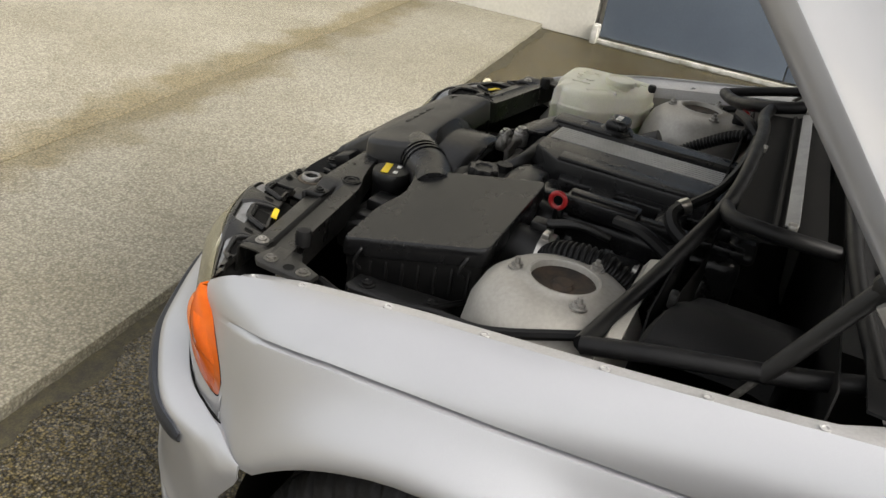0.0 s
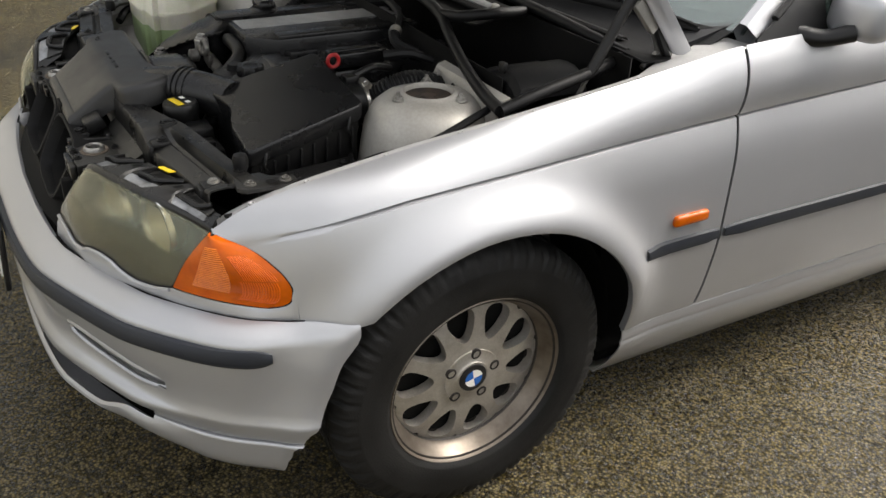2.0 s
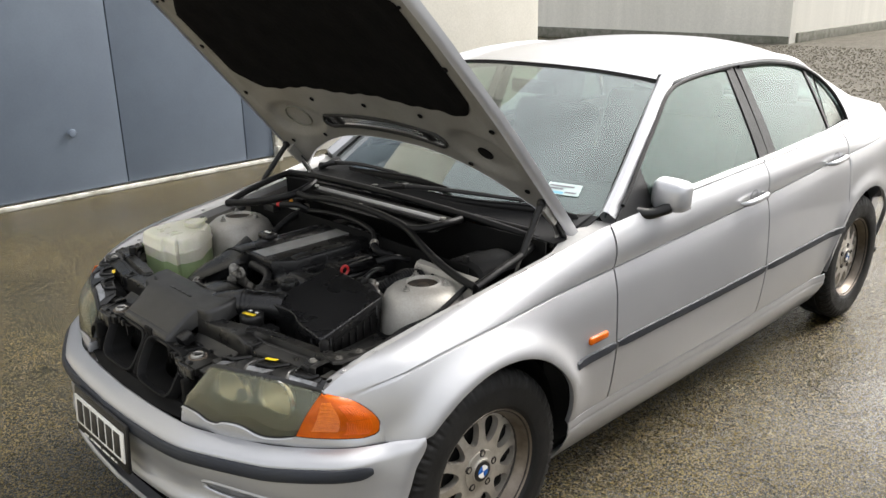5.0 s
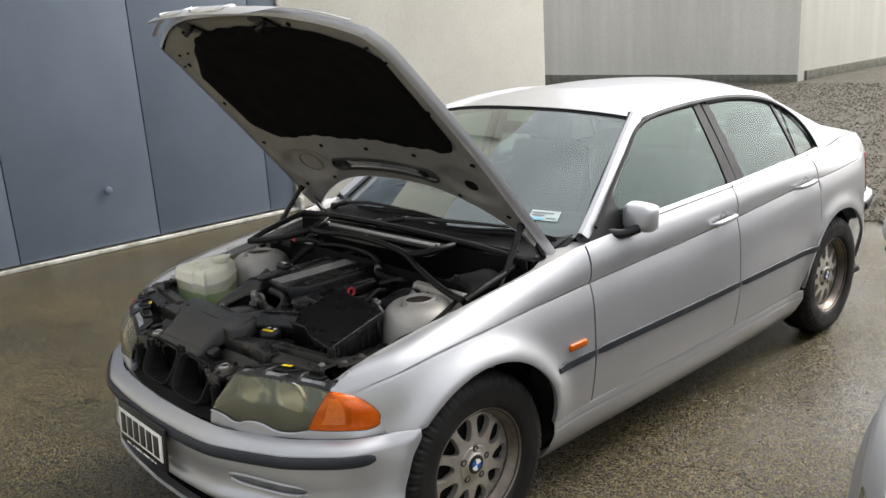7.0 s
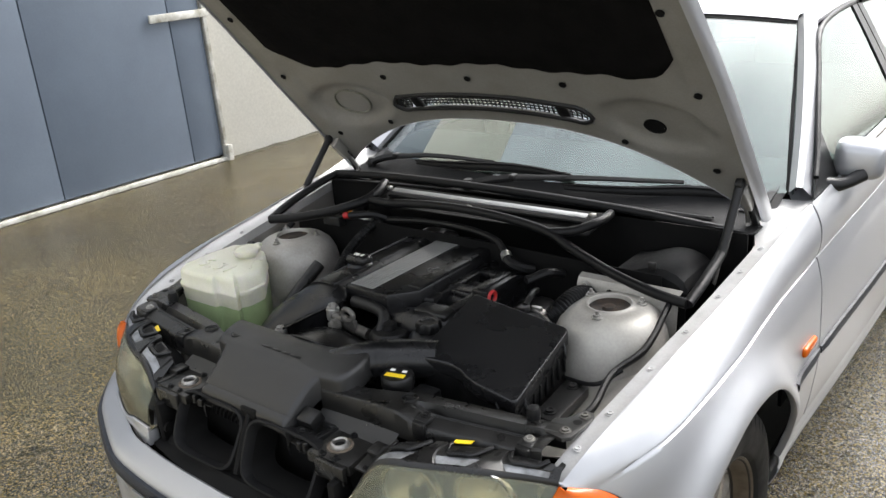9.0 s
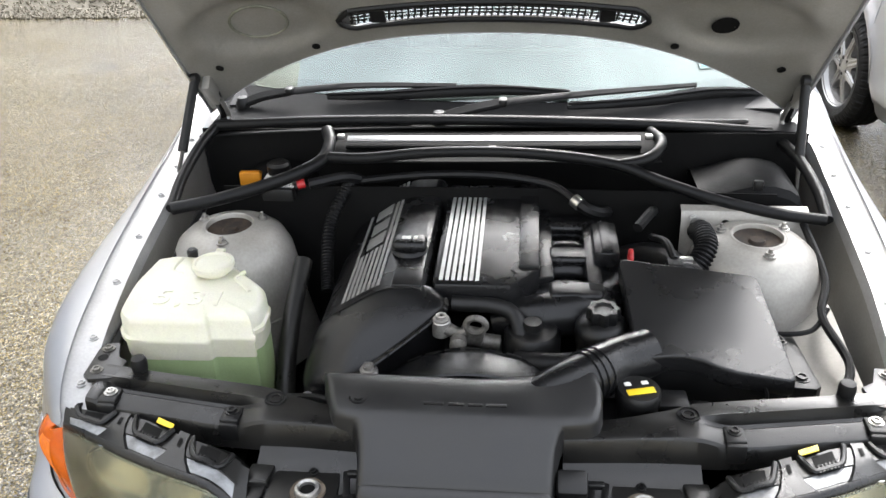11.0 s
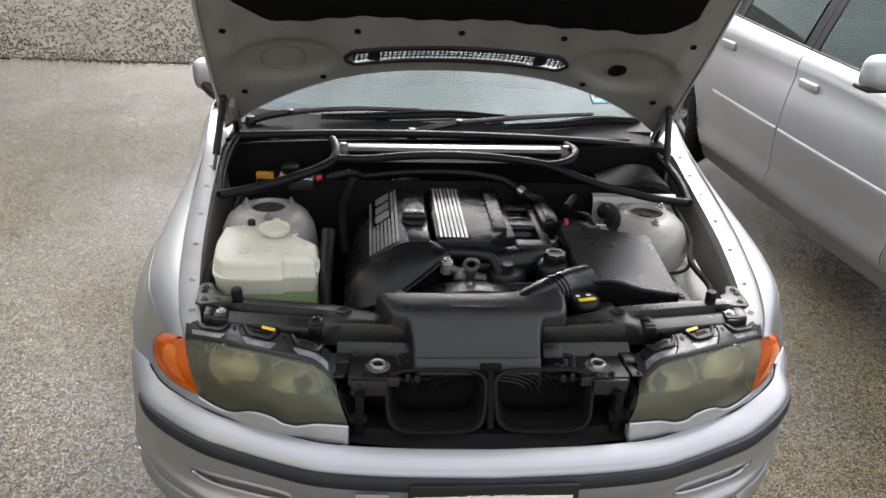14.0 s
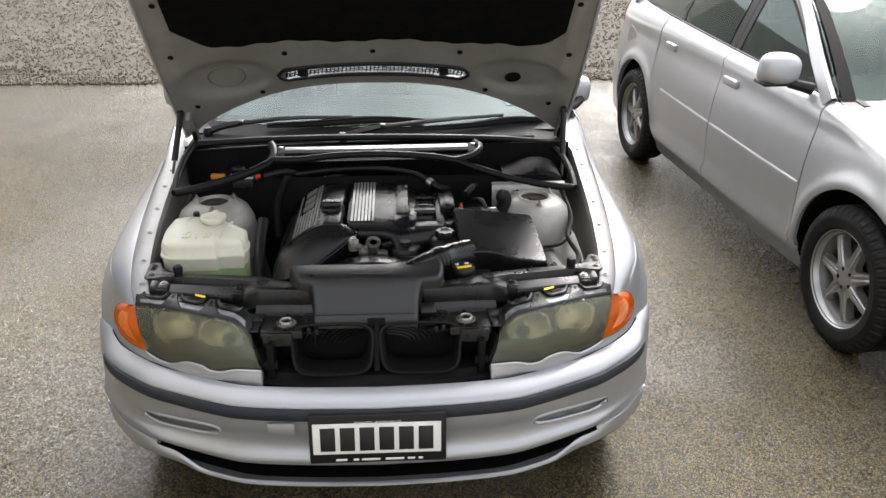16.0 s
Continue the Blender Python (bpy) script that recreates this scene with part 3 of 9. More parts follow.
# steel doors: four leaves with dark gaps between them
for a, b in ((-0.47, 0.885), (0.893, 2.112), (2.12, 3.294), (3.302, 3.60)):
    ob = wall_x("door_1", a, b, 3.6, GREY_DOOR, "blue-grey painted flat steel workshop door leaf", x=-4.735, thick=0.035, cat_="door")
    ob.location.z = 0.05
doors = thing("sliding_door_track", (-4.72, 1.5, 0), "white-painted steel bottom rail under the workshop doors", "door rail")
part("rail", box_bm(-4.715, 1.56, 0.018, 0.05, 4.1, 0.032, 0.005), STAINED, doors)
part("end_stop", box_bm(-4.70, 3.63, 0.07, 0.09, 0.05, 0.14, 0.008), STAINED, doors)
part("end_stop", box_bm(-4.70, -0.50, 0.07, 0.09, 0.05, 0.14, 0.008), STAINED, doors)
jamb = thing("door_frame", (-4.72, 3.63, 0), "narrow white-painted steel jamb beside the workshop doors", "door frame")
part("post", box_bm(-4.725, 3.625, 1.9, 0.04, 0.035, 3.5, 0.004), STAINED, jamb)
bar = thing("locking_bar", (-4.7, 3.38, 1.27), "white-painted flat steel bar across the door leaf", "door bar")
part("flat_bar", box_bm(-4.705, 3.38, 1.265, 0.02, 0.56, 0.062, 0.004), STAINED, bar)
knob = thing("door_knob", (-4.7, 1.69, 0.545), "round blue-grey door stop bolted on the steel door", "knob")
part("knob_cap", lathe_bm([(0.012, 0), (0.03, 0.004), (0.036, 0.02), (0.028, 0.036), (0.0, 0.042)], 20, Matrix.Translation((-4.717, 1.69, 0.545)) @ pose(0, 0, 0, 0, 90, 0)), GREY_DOOR, knob)


# dirt and moss gathered along edges
def dirt_line(a, b, wide, high, label, seed):
    rng = random.Random(seed)
    a, b = Vector(a), Vector(b)
    t = (b - a).normalized()
    side = Vector((-t.y, t.x, 0))
    n = int((b - a).length / 0.025)
    rows = []
    for k in range(n + 1):
        p = a.lerp(b, k / n)
        w = wide * (0.35 + 0.9 * abs(noise.noise(p * 3.1)) + 0.5 * abs(noise.noise(p * 17.0)))
        h = high * (0.25 + 0.9 * abs(noise.noise(p * 6.0)))
        rows.append([p + side * (w * u) + Vector((0, 0, 0.0005 + h * (1 - u) ** 1.5 + rng.uniform(0, 0.002) * (1 - u))) for u in (0.0, 0.25, 0.5, 0.75, 1.0)])
    ob = solid("dirt", grid_bm(rows), MOSSY_DIRT, label, "dirt", "stuff")
    return ob


MOSSY_DIRT = mat("damp_moss_and_silt", (0.050, 0.042, 0.018), 0.7, 0, (0.022, 0.019, 0.011), scale=30, grain=0.4, grain_scale=260, bump=0.004, bump_scale=140)
dirt_line((-4.70, -0.925, 0), (0.9, -0.398, 0), 0.085, 0.016, "brown silt and moss along the foot of the apron edge", 3)
dirt_line((-4.742, 7.5, 0), (-4.742, 3.68, 0), 0.10, 0.02, "dark moss along the foot of the white wall", 4)
dirt_line((-4.68, 3.6, 0), (-4.68, -0.5, 0), 0.03, 0.006, "thin line of silt under the door rail", 5)


# fallen leaves and litter by the apron's edge
LEAF = mat("dead_leaf_brown", (0.30, 0.075, 0.03), 0.6, 0, (0.17, 0.05, 0.025), scale=60, grain=0.2, grain_scale=300)
PALE = mat("pale_litter", (0.45, 0.42, 0.30), 0.6, 0, (0.3, 0.28, 0.2), scale=60)
LEAF.node_tree.nodes["Principled BSDF"].inputs["Sheen Weight"].default_value = 0.0


def leaf(at, size, turn, material, label, seed):
    rng = random.Random(seed)
    ob = thing("dead_leaf", at, label, "leaf", "litter by the apron")
    rows = []
    for k in range(9):
        t = k / 8
        w = size * 0.36 * math.sin(math.pi * (0.06 + 0.9 * t)) ** 0.8 * rng.uniform(0.8, 1.15)
        rows.append([Vector((w * u, size * (t - 0.5), 0.006 + size * (0.22 * abs(u) ** 1.6 + 0.10 * math.sin(2.6 * t + u)) + rng.uniform(0, 0.003))) for u in lin(-1, 1, 6)])
    m = Matrix.Translation(at) @ pose(0, 0, 0, 0, 0, turn)
    part("blade", moved(grid_bm(rows), m), material, ob, thick=0.001)
    part("stalk", moved(tube_bm([(0, -size * 0.42, 0.01), (0.004, -size * 0.6, 0.012), (0.012, -size * 0.8, 0.006)], 0.0016, 5), m), material, ob)


leaf((-1.90, -0.50, 0), 0.085, 40, LEAF, "curled rust-brown dead leaf on the wet asphalt", 1)
leaf((-1.97, -0.53, 0), 0.075, 130, LEAF, "curled rust-brown dead leaf on the wet asphalt", 2)
leaf((-2.98, -0.66, 0), 0.07, 80, PALE, "pale dry leaf at the apron's edge", 3)
leaf((-2.6, -0.60, 0), 0.045, 10, PALE, "pale dry leaf at the apron's edge", 4)


# gravel beyond the sealed yard
def gravel():
    bed = bmesh.new()
    bmesh.ops.create_grid(bed, x_segments=80, y_segments=60, size=0.5, matrix=Matrix.Translation((3.0, 16.1, 0.02)) @ Matrix.Diagonal((26, 20, 1, 1)))
    for v in bed.verts:
        d = v.co.y - 6.1
        v.co.z = 0.012 + min(0.16, 0.04 * d) * 0.6 + 0.03 * noise.noise(v.co * 0.9)
        if d < 0.4:
            v.co.z = 0.006
    solid("ground_gravel", bed, GRAVEL_BED, "grey crushed-stone ground beyond the asphalt", "gravel", "structure")
    rng = random.Random(5)
    verts, faces = [], []
    shape = [(1, 0, 0), (0, 1, 0), (-1, 0, 0), (0, -1, 0), (0, 0, 1), (0, 0, -1)]
    tri = [(0, 1, 4), (1, 2, 4), (2, 3, 4), (3, 0, 4), (1, 0, 5), (2, 1, 5), (3, 2, 5), (0, 3, 5)]
    for _ in range(52000):
        d = rng.random() ** 1.7
        y = 6.05 + 11 * d
        x = rng.uniform(-9, 9)
        r = rng.uniform(0.009, 0.024) * (1 + 0.5 * d)
        z = 0.012 + min(0.16, 0.04 * max(0, y - 6.1)) * 0.6 + 0.03 * noise.noise(Vector((x, y, 0.02)) * 0.9) if y > 6.5 else 0.008
        m = Euler((rng.uniform(0, 6), rng.uniform(0, 6), rng.uniform(0, 6))).to_matrix()
        k = len(verts)
        for s in shape:
            p = m @ Vector((s[0] * r, s[1] * r * rng.uniform(0.5, 1), s[2] * r * rng.uniform(0.4, 0.8)))
            verts.append((x + p.x, y + p.y, z + p.z + 0.05 * r))
        faces += [(k + a, k + b, k + c) for a, b, c in tri]
    me = bpy.data.meshes.new("gravel")
    me.from_pydata(verts, [], faces)
    me.materials.append(STONE)
    tagged(new("gravel", me), "loose grey crushed stones lying beyond the asphalt edge", "gravel", "", "stuff")


gravel()


# ---- the silver sedan with its bonnet up ----
CAR = thing("sedan_car", (0, 2.1, 0), "silver four-door sedan parked with its bonnet propped open", "car")

HUB_F, HUB_R, HUB_Z = 0.766, 3.472, 0.322
width = pch([(0.24, 0.725), (0.30, 0.748), (0.36, 0.783), (0.40, 0.805), (0.475, 0.837), (0.56, 0.852), (0.66, 0.857), (0.78, 0.857), (0.95, 0.851), (1.1, 0.846), (1.4, 0.847), (2.0, 0.855), (2.6, 0.857), (3.1, 0.857), (3.47, 0.856), (3.8, 0.832), (4.0, 0.768), (4.1, 0.730), (4.3, 0.650), (4.42, 0.565)])
tuck = pch([(0.13, 0.095), (0.25, 0.055), (0.33, 0.030), (0.42, 0.012), (0.55, 0.0), (0.68, 0.003), (0.80, 0.010), (0.95, 0.022)])
crease = pch([(0.24, 0.682), (0.33, 0.719), (0.4, 0.743), (0.5, 0.769), (0.6, 0.785), (0.75, 0.795), (0.95, 0.801), (1.33, 0.816), (2.1, 0.843), (2.4, 0.856), (2.9, 0.882), (3.3, 0.897), (3.7, 0.910), (4.4, 0.915)])
edge_x = pch([(0.24, 0.690), (0.287, 0.699), (0.315, 0.709), (0.35, 0.718), (0.45, 0.735), (0.55, 0.746), (0.65, 0.755), (0.75, 0.762), (0.85, 0.768), (1.05, 0.777), (1.25, 0.788), (1.33, 0.796), (1.40, 0.802), (2.44, 0.802), (3.0, 0.785), (3.41, 0.735), (3.7, 0.690), (4.1, 0.605), (4.42, 0.53)])
edge_z = pch([(0.24, 0.715), (0.287, 0.736), (0.315, 0.757), (0.35, 0.776), (0.45, 0.808), (0.55, 0.829), (0.65, 0.848), (0.75, 0.862), (0.85, 0.876), (1.05, 0.905), (1.25, 0.938), (1.33, 0.954), (1.40, 0.961), (2.44, 0.990), (3.0, 1.005), (3.41, 1.010), (3.7, 1.012), (4.1, 0.995), (4.42, 0.965)])


def flare(y, z):
    out = 0.0
    for hub in (HUB_F, HUB_R):
        r = math.hypot(y - hub, z - HUB_Z)
        out += (0.034 if hub < 2 else 0.016) * math.exp(-(((r - 0.385) / (0.055 if r > 0.385 else 0.035)) ** 2)) * (1 if z > 0.3 else 0.4) * (1.0 if y < hub else 0.3 + 0.7 * min(1.0, max(0.0, (z - 0.345) / 0.17)))
    return out


def side_x(y, z):
    """Half the car's width at a place along it and a height."""
    zc, ze, xe = crease(y), edge_z(y), edge_x(y)
    groove = 0.011 * min(1.0, max(0.0, (y - 0.345) / 0.17))
    if z <= zc:
        step = groove * max(0.0, 1 - (zc - z) / 0.0045)
        return width(y) - tuck(z) + flare(y, z) - step - 0.014 * max(0.0, (z - zc + 0.10) / 0.10) ** 2
    # above the crease: a gently bowed slope up to the edge
    xc = width(y) - tuck(zc) + flare(y, zc) - 0.014
    dx, dz = xe - xc, max(ze - zc, 1e-4)
    long = math.hypot(dx, dz)
    nx, nz = dz / long, -dx / long
    bow = 4 * min(0.13 * long, 0.23 * dz / max(nz, 0.01))
    a, b, c = nz * bow, -(dz + nz * bow), z - zc
    s = c / -b if abs(a) < 1e-6 else (-b - math.sqrt(max(0.0, b * b - 4 * a * c))) / (2 * a)
    s = min(1.0, max(0.0, s))
    return xc + dx * s + nx * bow * s * (1 - s) - groove * max(0.0, 1 - c / 0.0045)


def side_column(y, z0, n=16, up=10, top=None):
    """Heights of one column of the side, from z0 to the upper edge, with rows on the crease."""
    zc, ze = crease(y), top if top is not None else edge_z(y)
    zc = min(max(zc, z0 + 0.008), ze - 0.002) if z0 < ze - 0.012 else z0 + 0.6 * (ze - z0)
    if zc - z0 < 0.006:
        zs = lin(z0, ze, n + up + 2)
    else:
        zs = lin(z0, zc - 0.0045, n) + [zc] + [zc + 0.0045] + [zc + 0.0045 + (ze - zc - 0.0045) * math.sin(k / up * math.pi / 2) for k in range(1, up + 1)]
    return [Vector((side_x(y, z), y, z)) for z in zs]


def arch_z(y, hub, R=0.378):
    d = abs(y - hub)
    return HUB_Z + math.sqrt(max(R * R - d * d, 0)) if d < R else None


def arch_stations(hub, y0, y1, R=0.378, n=26):
    a0 = max(-1.0, (y0 - hub) / R)
    a1 = min(1.0, (y1 - hub) / R)
    t0, t1 = math.asin(a0), math.asin(a1)
    return [hub + R * math.sin(t) for t in lin(t0, t1, n)]


def lip(rows):
    """A flange turned inwards at the lower end of each column."""
    return [[r[0] + Vector((-0.014, 0, 0.004)), r[0] + Vector((-0.006, 0, -0.001))] + r for r in rows]


def both(name, bm, material, parent=None, label="", thick=0.0, **kw):
    """The same part on the car's left and right sides."""
    a = part(name, mirror_bm(bm), material, parent or CAR, label, thick, **kw)
    b = part(name, bm, material, parent or CAR, label, thick, **kw)
    return b, a


lamp_back = pch([(0.287, 0.7325), (0.315, 0.7235), (0.338, 0.7125), (0.364, 0.6895), (0.380, 0.6685), (0.390, 0.645), (0.3935, 0.605), (0.396, 0.569)])


def fender_bm():
    rows = []
    for y in lin(0.287, 0.396, 30):
        rows.append(side_column(y, min(edge_z(y) - 0.003, max(0.568, lamp_back(y))), 32, 24))
    for y in lin(0.405, 0.47, 8):
        rows.append(side_column(y, 0.588, 32, 24))
    for y in arch_stations(HUB_F, 0.478, HUB_F + 0.3775):
        rows.append(side_column(y, max(arch_z(y, HUB_F), 0.588 if y < HUB_F else 0.342), 32, 24))
    for y in lin(HUB_F + 0.3785, 1.3615, 8):
        rows.append(side_column(y, 0.342, 32, 24))
    return grid_bm(lip(rows))


both("front_fender", fender_bm(), PAINT, label="silver painted front wing with a sharp shoulder crease", thick=0.003)


def door_bm(y0, y1, rear=None):
    rows = []
    for y in lin(y0, y1, 18):
        z0 = 0.345
        if rear:
            d = arch_z(y, HUB_R, 0.405)
            if d and y < HUB_R:
                z0 = max(0.345, d)
        rows.append(side_column(y, z0))
    return grid_bm(rows)


front_doors = both("front_door", door_bm(1.3685, 2.408), PAINT, label="silver front door with a black rubbing strip", thick=0.004)
rear_doors = both("rear_door", door_bm(2.415, 3.225, True), PAINT, label="silver rear door with a black rubbing strip", thick=0.004)


def quarter_bm():
    rows = []
    for y in arch_stations(HUB_R, HUB_R - 0.377, HUB_R + 0.3775, n=36):
        z0 = arch_z(y, HUB_R)
        top = None
        if y < 3.231:
            top = max(z0 + 0.005, arch_z(y, HUB_R, 0.400))
        rows.append((y, z0, top))
    cols = [side_column(y, z0, 16, 10, top) if top is None else [Vector((side_x(y, z), y, z)) for z in lin(z0, top, 28)] for y, z0, top in rows]
    for y in lin(HUB_R + 0.3785, 4.40, 14):
        cols.append(side_column(y, 0.60 if y > 3.86 else 0.52))
    return grid_bm(lip(cols))


both("rear_quarter_panel", quarter_bm(), PAINT, label="silver rear quarter panel", thick=0.003)


def sill_bm():
    rows = []
    for y in lin(1.142, 3.088, 40):
        w = width(y)
        zs = [(0.17, 0.125), (0.175, 0.090), (0.195, 0.072), (0.235, 0.050), (0.275, 0.034), (0.294, 0.0285), (0.302, 0.0280), (0.3055, 0.0297), (0.3095, 0.0297), (0.3125, 0.0280), (0.318, 0.0270), (0.331, 0.0275), (0.3370, 0.0285), (0.3395, 0.034)]
        swell = side_x(y, 0.342) - (w - tuck(0.342))
        rows.append([Vector((w - o + swell * min(1.0, max(0.0, (z - 0.2) / 0.1)), y, z)) for z, o in zs])
    return grid_bm(rows)


both("sill_panel", sill_bm(), PAINT, label="silver sill cover below the doors", thick=0.003)


def strip_bm(y0, y1, z=0.552, half=0.017, proud=0.011):
    rows = []
    n = max(6, int((y1 - y0) / 0.05))
    for k, y in enumerate(lin(y0, y1, n)):
        end = 0.75 if k in (0, n) else 1.0
        x = side_x(y, z)
        rows.append([Vector((x - 0.002, y, z - half * end)), Vector((x + proud * 0.8 * end, y, z - half * 0.8 * end)), Vector((x + proud * end, y, z)), Vector((x + proud * 0.8 * end, y, z + half * 0.8 * end)), Vector((x - 0.002, y, z + half * end))])
    return grid_bm(rows)


both("rubbing_strip", strip_bm(1.142, 1.357), TRIM, label="black rubbing strip on the wing")
for d, (a, b) in ((front_doors, (1.373, 2.403)), (rear_doors, (2.420, 3.19))):
    part("rubbing_strip", strip_bm(a, b), TRIM, d[0])
    part("rubbing_strip", mirror_bm(strip_bm(a, b)), TRIM, d[1])
both("side_repeater", box_bm(side_x(1.26, 0.612) + 0.004, 1.26, 0.612, 0.018, 0.098, 0.026, 0.008, segs=3), ORANGE, label="small amber side repeater lamp")


def handle_bm(y, z):
    x = side_x(y, z)
    pts = [(x + 0.002, y - 0.09, z - 0.004), (x + 0.026, y - 0.07, z), (x + 0.032, y, z + 0.004), (x + 0.026, y + 0.075, z + 0.006), (x + 0.004, y + 0.095, z + 0.004)]
    return tube_bm(pts, [0.006, 0.011, 0.0125, 0.012, 0.007], 10, 24)


def dish_bm(y, z):
    x = side_x(y, z)
    return lathe_bm([(0.0, -0.004), (0.03, -0.003), (0.040, 0.0), (0.044, 0.003)], 24, Matrix.Translation((x + 0.0015, y, z)) @ pose(0, 0, 0, 0, 90, 0) @ Matrix.Diagonal((0.8, 1.15, 0.6, 1)), cap=False)


CUP = mat("shaded_silver_cup", (0.24, 0.245, 0.255), 0.45, 0.4, (0.2, 0.205, 0.215), scale=20)


def cup_bm(y, z):
    """The finger hollow above and below the pull: a disc with shade in its grey."""
    x = side_x(y, z)
    return lathe_bm([(0.0, 0.0), (0.022, 0.0006), (0.034, 0.0018), (0.036, 0.001)], 24, Matrix.Translation((x + 0.003, y, z + 0.006)) @ pose(0, 0, 0, 0, 90, 0) @ Matrix.Diagonal((0.85, 1.0, 1, 1)), cap=False)


for d, y, z in ((front_doors, 2.275, 0.872), (rear_doors, 3.075, 0.893)):
    for ob, f in ((d[0], lambda b: b), (d[1], mirror_bm)):
        part("handle", f(handle_bm(y, z)), PAINT, ob, "silver pull handle")
        part("handle_recess", f(dish_bm(y + 0.01, z - 0.002)), PAINT, ob)
        part("recess_cup", f(cup_bm(y + 0.012, z)), CUP, ob)


# front bumper: one plan curve, sections set in from it
plan = [(-0.012, 0.0), (-0.004, 0.2), (0.014, 0.36), (0.042, 0.45), (0.105, 0.59), (0.145, 0.66), (0.225, 0.755), (0.285, 0.805), (0.345, 0.828), (0.41, 0.838), (0.477, 0.842)]
half_plan = spline([(x, y, 0) for y, x in plan], 60)
full_plan = [Vector((-p.x, p.y, 0)) for p in half_plan[:0:-1]] + half_plan
plan_in = []
for i, p in enumerate(full_plan):
    t = (full_plan[min(i + 1, len(full_plan) - 1)] - full_plan[max(i - 1, 0)]).normalized()
    plan_in.append(Vector((-t.y, t.x, 0)))


def bumper_rows(sections):
    rows = []
    for z, inset in sections:
        row, cut = [], []
        for p, q in zip(full_plan, plan_in):
            fade = 1.0 if abs(p.x) < 0.74 or z > 0.56 else max(0.35, 1 - (abs(p.x) - 0.74) / 0.10 * 0.65)
            dip = 0.02 * min(1.0, max(0.0, (abs(p.x) - 0.45) / 0.24)) * min(1.0, max(0.0, (0.51 - z) / 0.03)) * min(1.0, max(0.0, (z - 0.385) / 0.03))
            a = p + q * (inset(p) * fade) + Vector((0, 0, z - dip))
            a.x += math.copysign(flare(a.y, max(z, 0.31)) * min(1.0, max(0.0, (abs(p.x) - 0.74) / 0.07)), p.x)
            arch = HUB_F - math.sqrt(max(0.01, 0.376**2 - (z - HUB_Z) ** 2))
            if z > 0.56:
                a.z += 0.0045 * min(1.0, max(0.0, (p.y - 0.375) / 0.04))
            edge = min(arch, 0.382 - 0.34 * (0.376 - z) if z < 0.376 else 9)
            cut.append(a.y > edge)
            a.y = min(a.y, edge)
            if z < 0.349:
                # the intake narrows to a rounded end; the lip grows taller beside it
                s = min(1.0, max(0.0, (abs(p.x) - 0.50) / 0.11))
                s = s * s * (3 - 2 * s) * 0.86
                foot = 0.280 - 0.005 * min(1.0, max(0.0, (abs(p.x) - 0.64) / 0.14))
                top = 0.349 - 0.047 * (1 - s)
                a.z = 0.349 - (0.349 - z) * (1 - s) if z >= 0.302 else foot + (z - 0.248) / 0.054 * (top - foot)
            row.append(a)
        # past the wheel arch the skin ends in one upright edge
        mid = len(row) // 2
        for side in (range(mid, len(row)), range(mid, -1, -1)):
            last = None
            for j in side:
                if cut[j] and last is not None:
                    row[j].x = last
                else:
                    last = row[j].x
        rows.append(row)
    return rows


def const(v):
    return lambda p: v


corner_inset = pch([(0.0, 0.062), (0.16, 0.058), (0.24, 0.054), (0.29, 0.049), (0.33, 0.042), (0.37, 0.032), (0.42, 0.018), (0.47, 0.003)])


def top_inset(p):
    return corner_inset(max(0.0, p.y))


upper = [(0.579, lambda p: top_inset(p) + (0.06 if abs(p.x) > 0.70 else 0.002)), (0.585, lambda p: top_inset(p)), (0.5875, lambda p: top_inset(p) * 0.92), (0.585, lambda p: top_inset(p) * 0.75), (0.579, lambda p: top_inset(p) * 0.48), (0.572, lambda p: top_inset(p) * 0.24), (0.565, lambda p: min(0.006, top_inset(p) * 0.1)), (0.556, const(0.004))]
lower_z = [0.520, 0.51, 0.495, 0.48, 0.473, 0.466, 0.455, 0.444, 0.437, 0.425, 0.412, 0.402, 0.392, 0.382, 0.372, 0.366, 0.362, 0.356, 0.352, 0.349, 0.346, 0.335, 0.325, 0.315, 0.308, 0.302, 0.296, 0.285, 0.272, 0.262, 0.254, 0.248]
lower_in = pch([(0.248, 0.060), (0.254, 0.034), (0.262, 0.018), (0.272, 0.008), (0.285, 0.003), (0.296, 0.004), (0.302, 0.010), (0.362, 0.014), (0.368, 0.004), (0.380, 0.001), (0.392, 0.004), (0.406, 0.014), (0.425, 0.019), (0.455, 0.017), (0.475, 0.011), (0.495, 0.006), (0.52, 0.004)])
side_in = pch([(0.248, 0.026), (0.255, 0.012), (0.27, 0.007), (0.31, 0.005), (0.346, 0.007), (0.349, 0.016), (0.352, 0.012), (0.366, 0.008), (0.385, 0.003), (0.405, 0.002), (0.43, 0.007), (0.46, 0.008), (0.52, 0.004)])


def lower_inset(z):
    def f(p):
        s = min(1.0, max(0.0, (abs(p.x) - 0.62) / 0.12))
        fade = 1.0 if abs(p.x) < 0.74 else max(0.35, 1 - (abs(p.x) - 0.74) / 0.10 * 0.65)
        return lower_in(z) * (1 - s) + side_in(z) * s / fade
    return f


lower = [(z, lower_inset(z)) for z in lower_z]


def bumper_keep(i, j):
    x = abs((full_plan[j].x + full_plan[j + 1].x) / 2)
    end = x < 0.467 or x > 0.675
    if lower_z[i] <= (0.466 if end else 0.473) and lower_z[i + 1] >= (0.444 if end else 0.437) and 0.45 < x < 0.692:
        return False
    if lower_z[i] <= 0.362 and lower_z[i + 1] >= 0.302 and x < 0.655:
        return False
    return True


sections = upper + lower


